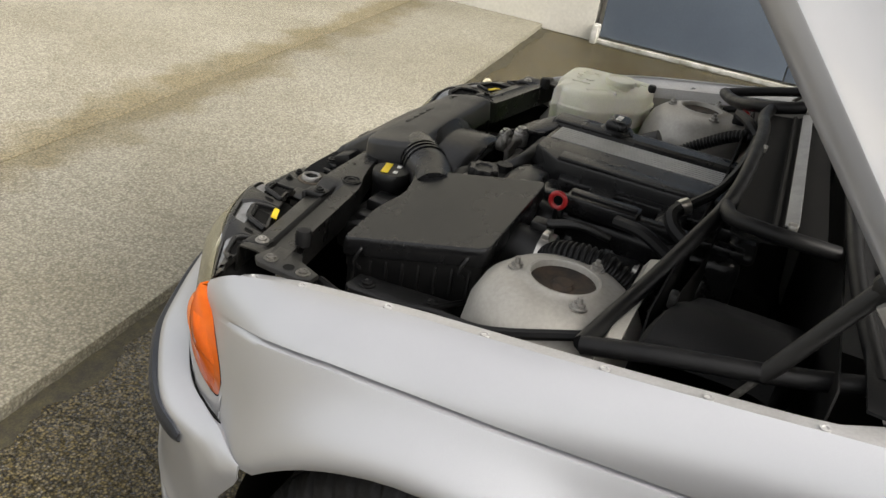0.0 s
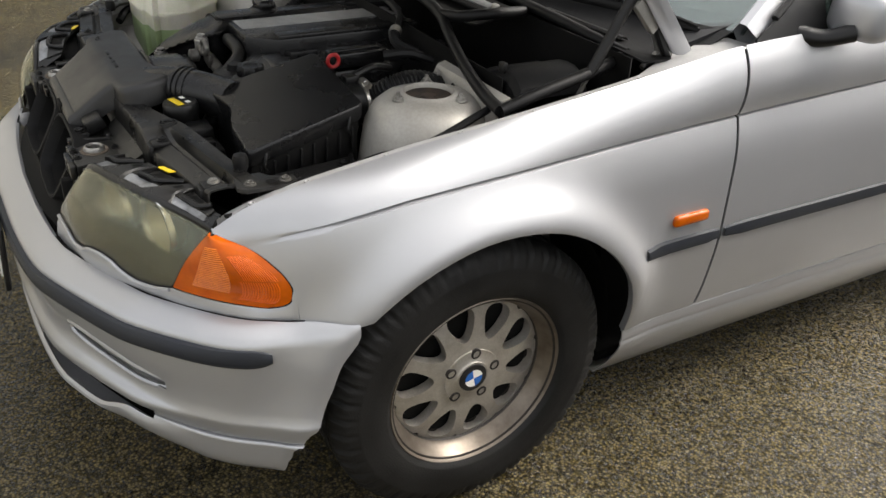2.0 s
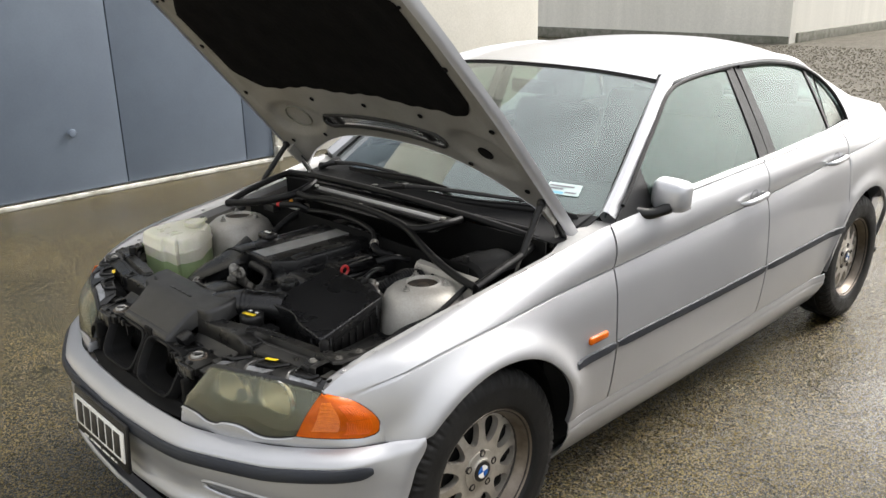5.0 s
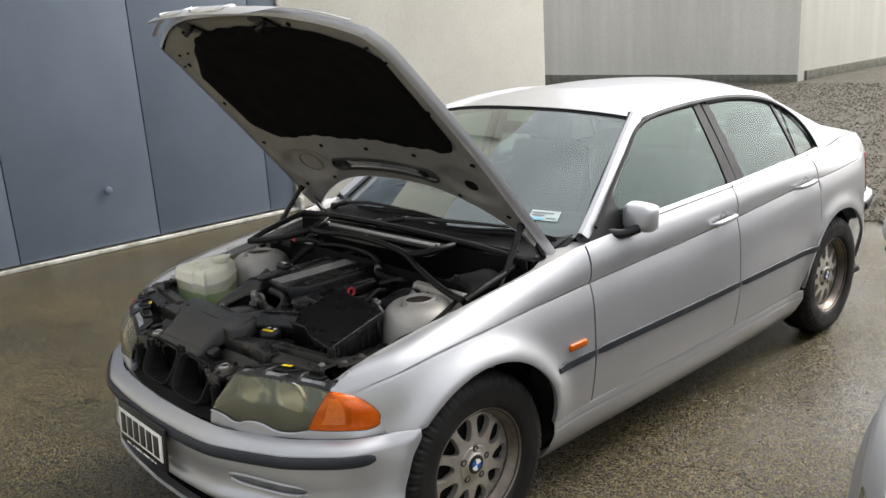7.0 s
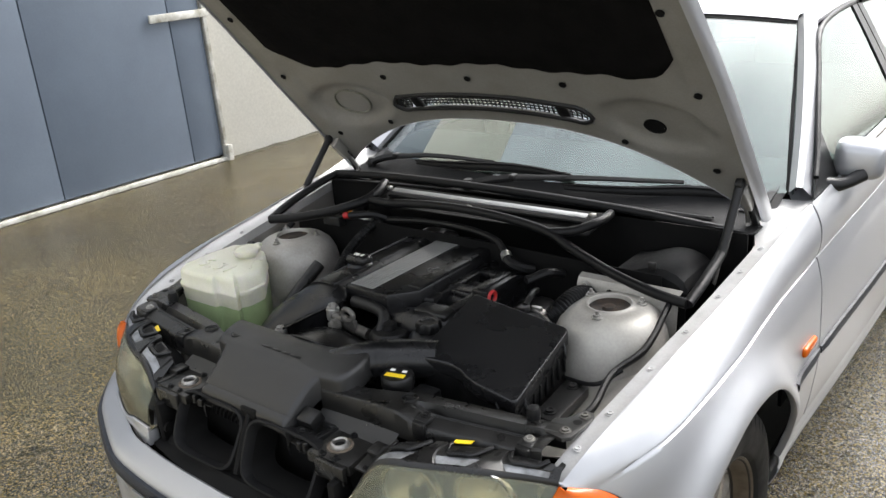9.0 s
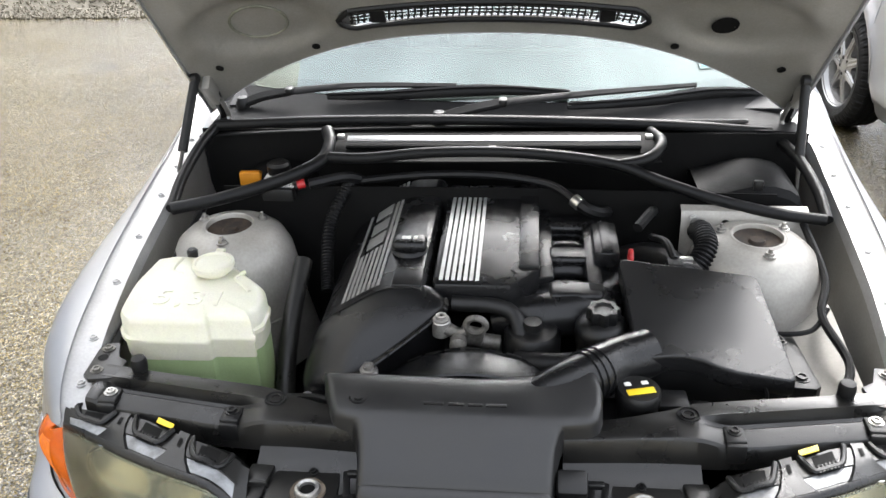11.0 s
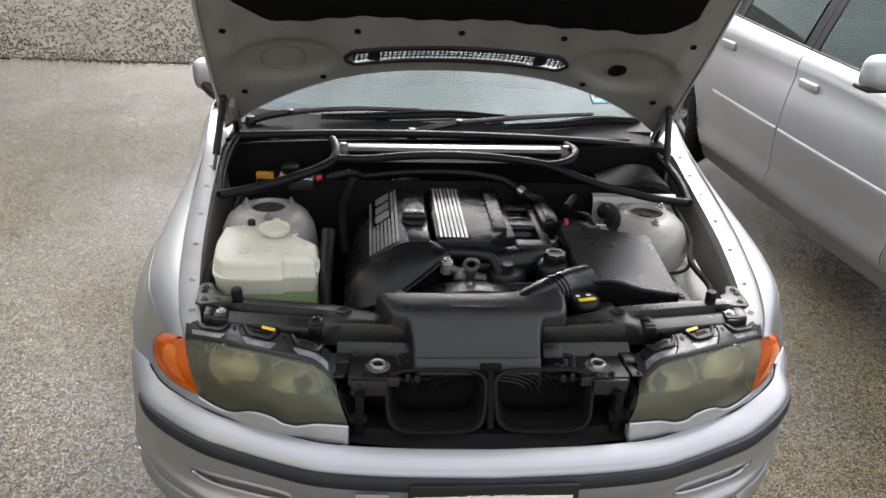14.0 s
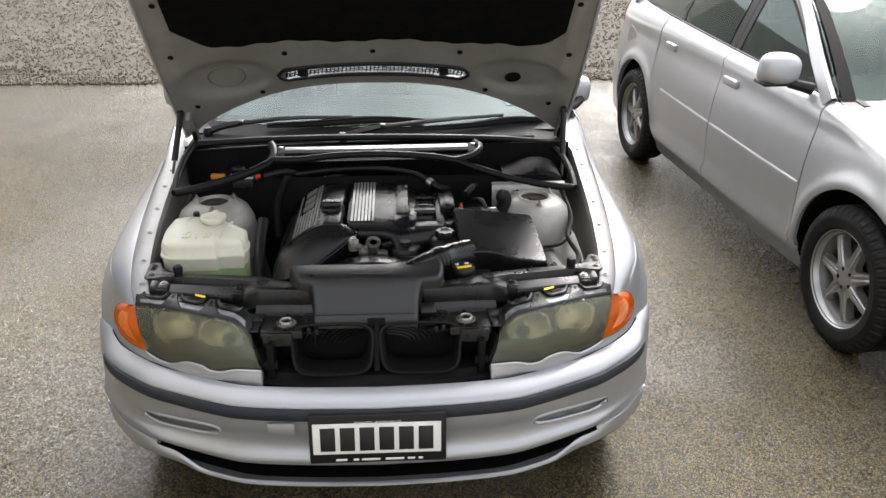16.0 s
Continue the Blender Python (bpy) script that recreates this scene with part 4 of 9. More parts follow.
def keep_all(i, j):
    return bumper_keep(i - len(upper), j) if i >= len(upper) else True


bumper_bm = grid_bm(bumper_rows(sections), keep=keep_all)
bmesh.ops.remove_doubles(bumper_bm, verts=bumper_bm.verts, dist=0.0006)
bumper = part("front_bumper", bumper_bm, PAINT, CAR, "silver front bumper with a dark rubbing band", thick=0.003)
band = [(0.557, const(0.006)), (0.5555, const(-0.006)), (0.548, const(-0.011)), (0.535, const(-0.012)), (0.525, const(-0.009)), (0.519, const(-0.003)), (0.518, const(0.006))]


def band_bm():
    rows = bumper_rows(band)
    ends = [j for j, p in enumerate(full_plan) if p.y < 0.338]
    rows = [row[ends[0] : ends[-1] + 1] for row in rows]
    for row in rows:
        for k in range(4):
            f = math.sqrt(1 - ((4 - k) / 4.4) ** 2)
            for j in (k, len(row) - 1 - k):
                row[j].z = 0.537 + (row[j].z - 0.537) * f
    return grid_bm(rows)


RUST = mat("rusty_paint_edge", (0.28, 0.16, 0.07), 0.8, 0, (0.42, 0.40, 0.36), scale=40, grain=0.3, grain_scale=120)
part("rust_line", tube_bm([p + q * (top_inset(p) * 0.99) + Vector((0, 0, 0.5842)) for p, q in zip(full_plan, plan_in) if -0.23 < p.x < 0.33], 0.0022, 6, 60), RUST, bumper, "rust-stained edge behind the grille opening")
for side in (1, -1):
    part("bumper_seam", tube_bm([Vector((p.x, p.y, 0)) + q * (top_inset(p) * 0.985) + Vector((0, -0.001, 0.5868)) for p, q in zip(full_plan, plan_in) if 0.325 < side * p.x and p.y < 0.40], 0.0028, 6, 60), DEEP, bumper)
    rim = []
    for k in range(41):
        a = 2 * math.pi * k / 40
        e = lambda c: math.copysign(abs(c) ** 0.62, c)
        x, dz = side * (0.572 + 0.124 * e(math.cos(a))), 0.0205 * e(math.sin(a))
        j = min(range(len(full_plan)), key=lambda n: abs(full_plan[n].x - x))
        j = min(max(j, 1), len(full_plan) - 2)
        lo, hi = (j, j + 1) if (full_plan[j + 1].x - x) * (full_plan[j].x - x) <= 0 else (j - 1, j)
        w = (x - full_plan[lo].x) / (full_plan[hi].x - full_plan[lo].x)
        z = 0.4535 + dz
        dip = 0.02 * min(1.0, max(0.0, (abs(x) - 0.45) / 0.24))
        rim.append(full_plan[lo].lerp(full_plan[hi], w) + plan_in[lo] * (lower_in(z) + 0.001) + Vector((0, 0, z - dip)))
    part("fog_rim", tube_bm(rim, 0.0062, 8, 120), PAINT, bumper, "smooth silver lip round the blanked recess")
part("rubbing_band", band_bm(), TRIM, bumper, "dark grey rubbing band round the bumper")
part("intake_lining", grid_bm([[p + q * 0.11 + Vector((0, 0, z)) for p, q in zip(full_plan, plan_in) if abs(p.x) < 0.70] for z in (0.43, 0.40, 0.36, 0.32, 0.27)]), DEEP, bumper)
part("undertray", grid_bm([[p + q * d + Vector((0, 0, 0.286)) for p, q in zip(full_plan, plan_in) if abs(p.x) < 0.72] for d in (0.05, 0.2, 0.33)]), DEEP, bumper)


def slot_bm():
    """The blank fog-lamp recess: a shallow pocket with a rounded lip."""
    js = [j for j, p in enumerate(full_plan) if 0.425 < p.x < 0.72]
    prof = [(0.480, 0.016), (0.474, 0.030), (0.469, 0.045), (0.455, 0.048), (0.442, 0.042), (0.434, 0.030), (0.428, 0.021)]
    return grid_bm([[full_plan[j] + plan_in[j] * (d if 1 < n < len(js) - 2 else 0.021) + Vector((0, 0, z - 0.02 * min(1.0, max(0.0, (full_plan[j].x - 0.45) / 0.24)))) for n, j in enumerate(js)] for z, d in prof])


# body silver darkened, so the pocket's shade lies in its colour
POCKET = mat("shaded_silver_pocket", (0.24, 0.24, 0.235), 0.45, 0.4, (0.15, 0.148, 0.14), scale=20)
for f in (lambda b: b, mirror_bm):
    part("fog_recess", f(slot_bm()), POCKET, bumper, "blanked dark recess for a fog lamp")
part("tow_cover", box_bm(-0.262, -0.002, 0.494, 0.075, 0.006, 0.036, 0.002, Matrix.Rotation(-0.06, 4, "Z")), PAINT, bumper)


# greenhouse: pillars, roof, panes
roof_c = pch([(1.90, 1.372), (2.05, 1.395), (2.35, 1.424), (2.7, 1.434), (3.0, 1.420), (3.25, 1.375), (3.35, 1.345)])
roof_ez = pch([(1.90, 1.318), (2.0, 1.338), (2.25, 1.366), (2.55, 1.374), (2.9, 1.350), (3.1, 1.318), (3.25, 1.278), (3.4, 1.215)])
roof_ex = pch([(1.90, 0.565), (2.0, 0.572), (2.5, 0.588), (3.0, 0.582), (3.25, 0.575), (3.4, 0.57)])


def roof_front(u):
    return 1.985 - 0.075 * (1 - u * u)


def roof_back(u):
    return 3.26 + 0.05 * (1 - u * u)


def roof_bm():
    rows = []
    for k in range(22):
        row = []
        for j in range(29):
            u = -1 + 2 * j / 28
            y = roof_front(u) + (roof_back(u) - roof_front(u)) * k / 21
            x = roof_ex(y) * u
            z = roof_ez(y) + (roof_c(y) - roof_ez(y)) * (1 - abs(u) ** 2.4)
            row.append(Vector((x, y, z)))
        rows.append(row)
    return grid_bm(rows)


part("roof", roof_bm(), PAINT, CAR, "silver painted roof panel", thick=0.004)
for s in (1, -1):
    pts = [Vector((s * (roof_ex(y) * 0.945), y, roof_ez(y) + (roof_c(y) - roof_ez(y)) * (1 - 0.945**2.4) + 0.001)) for y in lin(2.0, 3.24, 14)]
    part("roof_gutter", tube_bm(pts, 0.004, 6, 14), PAINT, CAR)

APILLAR = [(0.752, 1.405, 0.955), (0.700, 1.60, 1.090), (0.638, 1.80, 1.228), (0.575, 1.985, 1.336)]


def sweep_flat(path, wide, deep, across):
    """A bar of flat section along a path; across gives the wide way."""
    rows = []
    pts = spline(path, 18)
    for i, p in enumerate(pts):
        t = (pts[min(i + 1, len(pts) - 1)] - pts[max(i - 1, 0)]).normalized()
        a = Vector(across)
        a = (a - t * a.dot(t)).normalized()
        b = t.cross(a)
        w = wide(i / 18) / 2
        rows.append([p + a * (w * ca) + b * (deep / 2 * cb) for ca, cb in ((-1, -0.5), (-0.7, 0.6), (0, 1), (0.7, 0.6), (1, -0.5), (0.7, -1), (-0.7, -1))])
    return grid_bm(rows, closed=True)


both("windscreen_pillar", sweep_flat([(x + 0.005, y + 0.008, z + 0.004) for x, y, z in APILLAR], lambda t: 0.072 - 0.012 * t, 0.05, (0.35, 1, -0.5)), PAINT, label="silver windscreen pillar")
RAIL = [(0.580, 1.975, 1.338), (0.592, 2.25, 1.366), (0.602, 2.55, 1.372), (0.603, 2.75, 1.362), (0.603, 2.95, 1.335), (0.606, 3.10, 1.298), (0.618, 3.24, 1.226), (0.652, 3.37, 1.115), (0.70, 3.43, 1.04)]
both("roof_rail", sweep_flat(RAIL, lambda t: 0.058 - 0.012 * t, 0.036, (0.75, 0.0, -0.65)), PAINT, label="silver roof side rail running into the rear pillar")


def c_pillar_bm():
    rows = []
    low = spline([(0.612, 2.90, 1.335), (0.612, 3.08, 1.298), (0.624, 3.24, 1.222), (0.660, 3.37, 1.115), (0.738, 3.435, 1.008)], 16)
    high = spline([(0.580, 2.92, 1.348), (0.577, 3.10, 1.318), (0.574, 3.26, 1.277), (0.598, 3.58, 1.150), (0.655, 3.88, 1.020)], 16)
    for k in range(17):
        a, b = low[k], high[k]
        rows.append([a.lerp(b, u) + Vector((0.020, 0.004, 0.010)) * math.sin(math.pi * u) * 0.6 for u in lin(0, 1, 6)])
    return grid_bm(rows)


both("rear_pillar", c_pillar_bm(), PAINT, label="broad silver rear pillar", thick=0.004)


def pane(name, rows, label, thick=0.004, parent=None, material=GLASS):
    ob = part(name, grid_bm(rows), material, parent or CAR, label, thick)
    ob.visible_shadow = False
    return ob


def screen_rows(base, top, bow, n=16, m=10):
    rows = []
    for k in range(m + 1):
        t = k / m
        row = []
        for j in range(n + 1):
            u = -1 + 2 * j / n
            a, b = base(u), top(u)
            p = a.lerp(b, t)
            row.append(p + Vector(bow) * (math.sin(math.pi * t) * (1 - u * u * 0.7)))
        rows.append(row)
    return rows


ws_base = lambda u: Vector((0.737 * u, 1.430 - 0.20 * (1 - u * u), 0.958 + 0.015 * (1 - u * u)))
ws_top = lambda u: Vector((0.572 * u, 1.985 - 0.075 * (1 - u * u), 1.335 + 0.038 * (1 - abs(u) ** 2.4)))
pane("windscreen", screen_rows(ws_base, ws_top, (0, -0.012, 0.015)), "green-tinted windscreen with a dark band along its edge", 0.005, None, SCREEN)
rw_base = lambda u: Vector((0.60 * u, 3.80 + 0.06 * (1 - u * u), 1.035 + 0.012 * (1 - u * u)))
rw_top = lambda u: Vector((0.545 * u, 3.265 + 0.045 * (1 - u * u), 1.268 + 0.088 * (1 - abs(u) ** 2.4)))
pane("rear_window", screen_rows(rw_base, rw_top, (0, 0.012, 0.015)), "green-tinted rear window")


def side_pane_rows(y0, y1, z_top, lean0=0.0, lean1=0.0, n=8, m=6):
    """A side pane between the belt and a top line; it leans in with height."""
    rows = []
    for k in range(m + 1):
        t = k / m
        row = []
        for j in range(n + 1):
            s = j / n
            y = y0 + (y1 - y0) * s + (lean0 * (1 - s) + lean1 * s) * t
            zb, xb = edge_z(y0 + (y1 - y0) * s) - 0.01, edge_x(y0 + (y1 - y0) * s) - 0.012
            zt = z_top(y)
            z = zb + (zt - zb) * t
            x = xb + (0.598 - xb) * ((z - zb) / max(1.36 - zb, 0.01)) ** 1.1
            row.append(Vector((x, y, z)))
        rows.append(row)
    return rows


top_f = pch([(1.40, 0.965), (1.50, 1.025), (1.60, 1.095), (1.80, 1.225), (1.97, 1.318), (2.1, 1.338), (2.4, 1.352), (2.7, 1.346), (2.95, 1.320), (3.1, 1.28), (3.2, 1.232), (3.3, 1.165), (3.38, 1.085), (3.42, 1.02)])
for f, s in ((lambda r: r, 0), (lambda r: [[Vector((-p.x, p.y, p.z)) for p in row] for row in r], 1)):
    pane("window_pane", f(side_pane_rows(1.50, 2.43, top_f)), "green-tinted side pane", 0.004, front_doors[s])
    pane("window_pane", f(side_pane_rows(2.50, 3.13, top_f)), "green-tinted side pane", 0.004, rear_doors[s])
    pane("quarter_pane", f(side_pane_rows(3.15, 3.40, top_f)), "small rear quarter pane", 0.004, rear_doors[s])


def side_pt(y, z):
    zb, xb = edge_z(y) - 0.01, edge_x(y) - 0.012
    return Vector((xb + (0.598 - xb) * (max(z - zb, 0) / max(1.36 - zb, 0.01)) ** 1.1 + 0.004, y, z))


def post_bm(y0, y1, w0, w1):
    rows = []
    for k in range(9):
        t = k / 8
        y = y0 + (y1 - y0) * t
        w = (w0 + (w1 - w0) * t) / 2
        zt = top_f(y)
        z = edge_z(y) - 0.005 + (zt - edge_z(y) + 0.01) * t
        rows.append([side_pt(y - w, z) - Vector((0.012, 0, 0)), side_pt(y - w, z) + Vector((0.003, 0, 0)), side_pt(y + w, z) + Vector((0.003, 0, 0)), side_pt(y + w, z) - Vector((0.012, 0, 0))])
    return grid_bm(rows)


def frame_line(ys, dz=0.0, off=0.006):
    return [side_pt(y, top_f(y) + dz) + Vector((off, 0, 0)) for y in ys]


for f, s in ((lambda b: b, 0), (mirror_bm, 1)):
    part("door_post", f(post_bm(2.445, 2.425, 0.075, 0.055)), BLACK, front_doors[s], "black window post")
    part("door_post", f(post_bm(2.520, 2.492, 0.068, 0.05)), BLACK, rear_doors[s], "black window post")
    part("window_divider", f(post_bm(3.142, 3.06, 0.022, 0.02)), BLACK, rear_doors[s])
    part("window_seal", f(tube_bm(frame_line([1.46, 1.52, 1.6, 1.7, 1.8, 1.9, 1.98, 2.1, 2.25, 2.42]), 0.008, 8, 40)), RUBBER, front_doors[s])
    part("window_seal", f(tube_bm(frame_line([2.49, 2.7, 2.85, 2.98, 3.1, 3.2, 3.3, 3.38, 3.425]), 0.009, 8, 40)), RUBBER, rear_doors[s])
    part("belt_trim", f(grid_bm([[Vector((edge_x(y) + dx, y, edge_z(y) + dz)) for dx, dz in ((-0.001, -0.006), (0.003, -0.002), (0.003, 0.004), (-0.001, 0.012), (-0.006, 0.017), (-0.016, 0.018))] for y in lin(1.62, 2.41, 10)])), CHROME, front_doors[s], "bright strip under the window")
    part("belt_trim", f(grid_bm([[Vector((edge_x(y) + dx, y, edge_z(y) + dz)) for dx, dz in ((-0.001, -0.006), (0.003, -0.002), (0.003, 0.004), (-0.001, 0.012), (-0.006, 0.017), (-0.016, 0.018))] for y in lin(2.42, 3.42, 12)])), CHROME, rear_doors[s], "bright strip under the window")

tri_rows = [[side_pt(1.405 + 0.21 * u, edge_z(1.45) - 0.004 + (top_f(1.405 + 0.21 * u) - edge_z(1.45)) * t * 0.98) + Vector((0.003, 0, 0)) for u in lin(0.0, 1.0, 6)] for t in lin(0, 1, 5)]
for f, s in ((lambda b: b, 0), (mirror_bm, 1)):
    part("mirror_triangle", f(grid_bm(tri_rows)), BLACK, front_doors[s], "black mirror mounting triangle", 0.006)


def mirror_shell_bm():
    bm = bmesh.new()
    bmesh.ops.create_uvsphere(bm, u_segments=28, v_segments=18, radius=1)
    for v in bm.verts:
        x, y, z = v.co
        e = lambda c, p: math.copysign(abs(c) ** p, c)
        v.co = Vector((e(x, 0.5) * 0.067, e(y, 0.75) * (0.068 if y < 0 else 0.012), e(z, 0.5) * 0.056))
    return moved(bm, Matrix.Translation((0.840, 1.675, 1.009)) @ pose(0, 0, 0, 0, 4, 8))


for f in (lambda b: b, mirror_bm):
    m_ = part("door_mirror", f(mirror_shell_bm()), PAINT, CAR, "silver door mirror on a black foot")
    part("mirror_foot", f(tube_bm([(0.775, 1.53, 0.965), (0.80, 1.55, 0.958), (0.83, 1.58, 0.960), (0.86, 1.62, 0.975)], [0.02, 0.022, 0.018, 0.02], 10, 18)), BLACK, m_, "black plastic mirror foot")
    part("mirror_glass", f(box_bm(0.842, 1.688, 1.009, 0.116, 0.004, 0.090, 0.002, pose(0, 0, 0, 0, 4, 8))), CHROME, m_)

# tail: boot lid, rear bumper, lamps
boot_rows = []
for k in range(8):
    t = k / 7
    y = 3.86 + 0.50 * t
    xe, ze = edge_x(y) - 0.003, edge_z(y) + 0.001
    boot_rows.append([Vector((xe * u, y + 0.06 * (1 - u * u), ze + 0.045 * (1 - u * u))) for u in lin(-1, 1, 18)])
for dz, dy in ((0.012, 0.015), (0.06, 0.03), (0.2, 0.02), (0.36, 0.0)):
    boot_rows.append([Vector((p.x, p.y + dy, p.z - dz)) for p in boot_rows[7]])
part("boot_lid", grid_bm(boot_rows), PAINT, CAR, "silver boot lid", thick=0.003)
rear_plan = spline([(-0.812, 3.83, 0), (-0.758, 4.1, 0), (-0.680, 4.31, 0), (-0.52, 4.42, 0), (0, 4.46, 0), (0.52, 4.42, 0), (0.680, 4.31, 0), (0.758, 4.1, 0), (0.812, 3.83, 0)], 60)
rb = [(0.18, 0.87), (0.24, 0.915), (0.35, 0.935), (0.50, 0.945), (0.565, 0.955), (0.572, 0.99), (0.64, 1.0), (0.652, 0.985), (0.662, 0.94)]
part("rear_bumper", grid_bm([[Vector((p.x * s, 2.1 + (p.y - 2.1) * (0.5 + s / 2), z)) for p in rear_plan] for z, s in rb]), PAINT, CAR, "silver rear bumper with a dark band", thick=0.003)
part("rear_rubbing_band", grid_bm([[Vector((p.x * s, 2.1 + (p.y - 2.1) * (0.5 + s / 2), z)) for p in rear_plan[4:-4]] for z, s in ((0.575, 0.99), (0.580, 1.004), (0.605, 1.008), (0.626, 1.005), (0.633, 0.99))]), TRIM, CAR, "dark rubbing band round the rear bumper")


def tail_lamp_bm():
    rows = []
    for k in range(7):
        z = 0.66 + 0.22 * k / 6
        rows.append([Vector((side_x(y, z) + 0.004, y, z)) for y in lin(4.13 + 0.03 * k / 6, 4.41, 8)] + [Vector((0.56, 4.43, z)), Vector((0.42, 4.44, z))])
    return grid_bm(rows)


both("tail_lamp", tail_lamp_bm(), REDLENS, label="red tail lamp wrapped round the rear corner", thick=0.006)


# ---- bonnet, standing open ----
H0, HD, HN = Vector((0, 1.283, 0.934)), Vector((0, -0.683, 0.730)), Vector((0, 0.730, 0.683))
hood_edge_v = pch([(0.0, 0.0), (0.3, 0.016), (0.6, 0.029), (1.0, 0.034), (1.12, 0.018), (1.2, 0.0), (1.3, -0.045)])
hood_crown = pch([(0.0, 0.05), (0.3, 0.062), (0.6, 0.062), (1.0, 0.045), (1.2, 0.025), (1.3, 0.01)])
hood_half = pch([(0.0, 0.742), (0.4, 0.742), (0.8, 0.728), (1.02, 0.712), (1.10, 0.690), (1.18, 0.655), (1.27, 0.60)])


def hood_rear(x):
    return max(0.0, 0.248 * (1 - (abs(x) / 0.735) ** 2.6))


def hood_front(x):
    a = abs(x)
    return 1.275 - 0.155 * (a / 0.70) ** 2.3


def hood_pt(x, u, v=0.0):
    half = 0.735
    c = max(0.0, 1 - (abs(x) / half) ** 2.2)
    return H0 + HD * u + HN * (hood_edge_v(u) + hood_crown(u) * c + v) + Vector((x - 0.010, 0, 0))


def hood_sheet(inset, v, n=40, m=26, nose=True):
    rows = []
    for k in range(m + 1):
        t = k / m
        row = []
        for j in range(n + 1):
            s = math.sin((-1 + 2 * j / n) * math.pi / 2) * 0.35 + (-1 + 2 * j / n) * 0.65
            u0 = hood_rear(s * 0.735) + inset
            u1 = hood_front(s * 0.72) - inset
            u = u0 + (u1 - u0) * t
            x = s * (hood_half(u) - inset)
            row.append(hood_pt(x, u, v))
        rows.append(row)
    return rows


VENT = lambda x: 0.326 + 0.022 * (1 - (x / 0.34) ** 2)
outer = hood_sheet(0.0, 0.008, 96, 64)


def clear_of_vent(i, j):
    p = (outer[i][j] + outer[i + 1][j + 1]) / 2
    u = (p - H0).dot(HD)
    return not (abs(p.x) < 0.312 and abs(u - VENT(p.x) + 0.026) < 0.032)


hood = part("bonnet", grid_bm(outer, keep=clear_of_vent), PAINT, CAR, "silver bonnet propped open on gas struts", thick=0.002)


def rim_rows():
    """The folded rim all round between the outer skin and the inner frame."""
    a, b = hood_sheet(0.0, 0.007), hood_sheet(0.018, -0.014)
    loop = lambda g: g[0] + [r[-1] for r in g[1:-1]] + g[-1][::-1] + [r[0] for r in g[-2:0:-1]]
    la, lb = loop(a), loop(b)
    rows = [la]
    for f, deep in ((0.10, 0.009), (0.25, 0.014), (0.60, 0.015), (0.95, 0.012), (1.0, 0.0)):
        row = []
        for p, q in zip(la, lb):
            k = ease(0.88, 0.97, abs(p.x + 0.010) / 0.735)
            row.append(p.lerp(q, f) - HN * deep * (0.5 + 0.5 * k))
        rows.append(row)
    return rows


part("hem", grid_bm(rim_rows(), closed=True), PAINT, hood)


def pressed(x, u):
    """Height of the inner panel's pressings."""
    v = -0.016
    for cx in (-0.52, 0.52):
        r = math.hypot((x - cx) / 0.17, (u - 0.325) / 0.10)
        v += 0.020 * max(0.0, min(1.0, (1.0 - r) / 0.25))
    edge = min(abs(abs(x) - 0.655) / 0.02, 1.0)
    v -= 0.006 * (1 - edge) if 0.25 < u < 1.05 else 0
    return v



def inner_bm():
    n, m = 96, 64
    rows = []
    for k in range(m + 1):
        row = []
        for j in range(n + 1):
            s = -1 + 2 * j / n
            u0, u1 = hood_rear(s * 0.735) + 0.016, hood_front(s * 0.72) - 0.03
            u = u0 + (u1 - u0) * (k / m)
            x = s * (hood_half(u) - 0.018)
            row.append(hood_pt(x, u, pressed(x, u)))
        rows.append(row)

    def keep(i, j):
        s = -1 + 2 * (j + 0.5) / n
        u0, u1 = hood_rear(s * 0.735) + 0.016, hood_front(s * 0.72) - 0.03
        u = u0 + (u1 - u0) * ((i + 0.5) / m)
        x = s * (hood_half(u) - 0.018)
        return not (abs(x) < 0.325 and abs(u - VENT(x)) < 0.026)

    return grid_bm(rows, keep=keep)


part("inner_panel", inner_bm(), INNER_PAINT, hood, "grey-painted pressed inner panel", thick=0.0015)


def pad_edge(x):
    return 0.505 - 0.010 * x + 0.006 * math.sin(x * 17) + 0.004 * math.sin(x * 61) + 0.10 * max(0.0, (abs(x) - 0.50) / 0.14) ** 2


def pad_top(x):
    return 1.165 - (0.24 if x < 0 else 0.16) * (abs(x) / 0.62) ** 3 + 0.004 * math.sin(x * 47)


def pad_bm():
    top, bot = [], []
    n, m = 60, 30
    for k in range(m + 1):
        a, b = [], []
        for j in range(n + 1):
            s = -1 + 2 * j / n
            x = s * 0.642
            u = pad_edge(x) + (pad_top(x) - pad_edge(x)) * k / m
            rim = min(1.0, min(j, n - j, k, m - k) / 2.0)
            wave = 0.004 * noise.noise(Vector((x * 9, u * 9, 0)))
            a.append(hood_pt(x, u, -0.020 - (0.012 + wave) * rim))
            b.append(hood_pt(x, u, -0.014))
        top.append(a)
        bot.append(b)
    return join(grid_bm(top), grid_bm(bot))


part("insulation_pad", pad_bm(), FELT, hood, "black felt insulation pad with ragged edges")


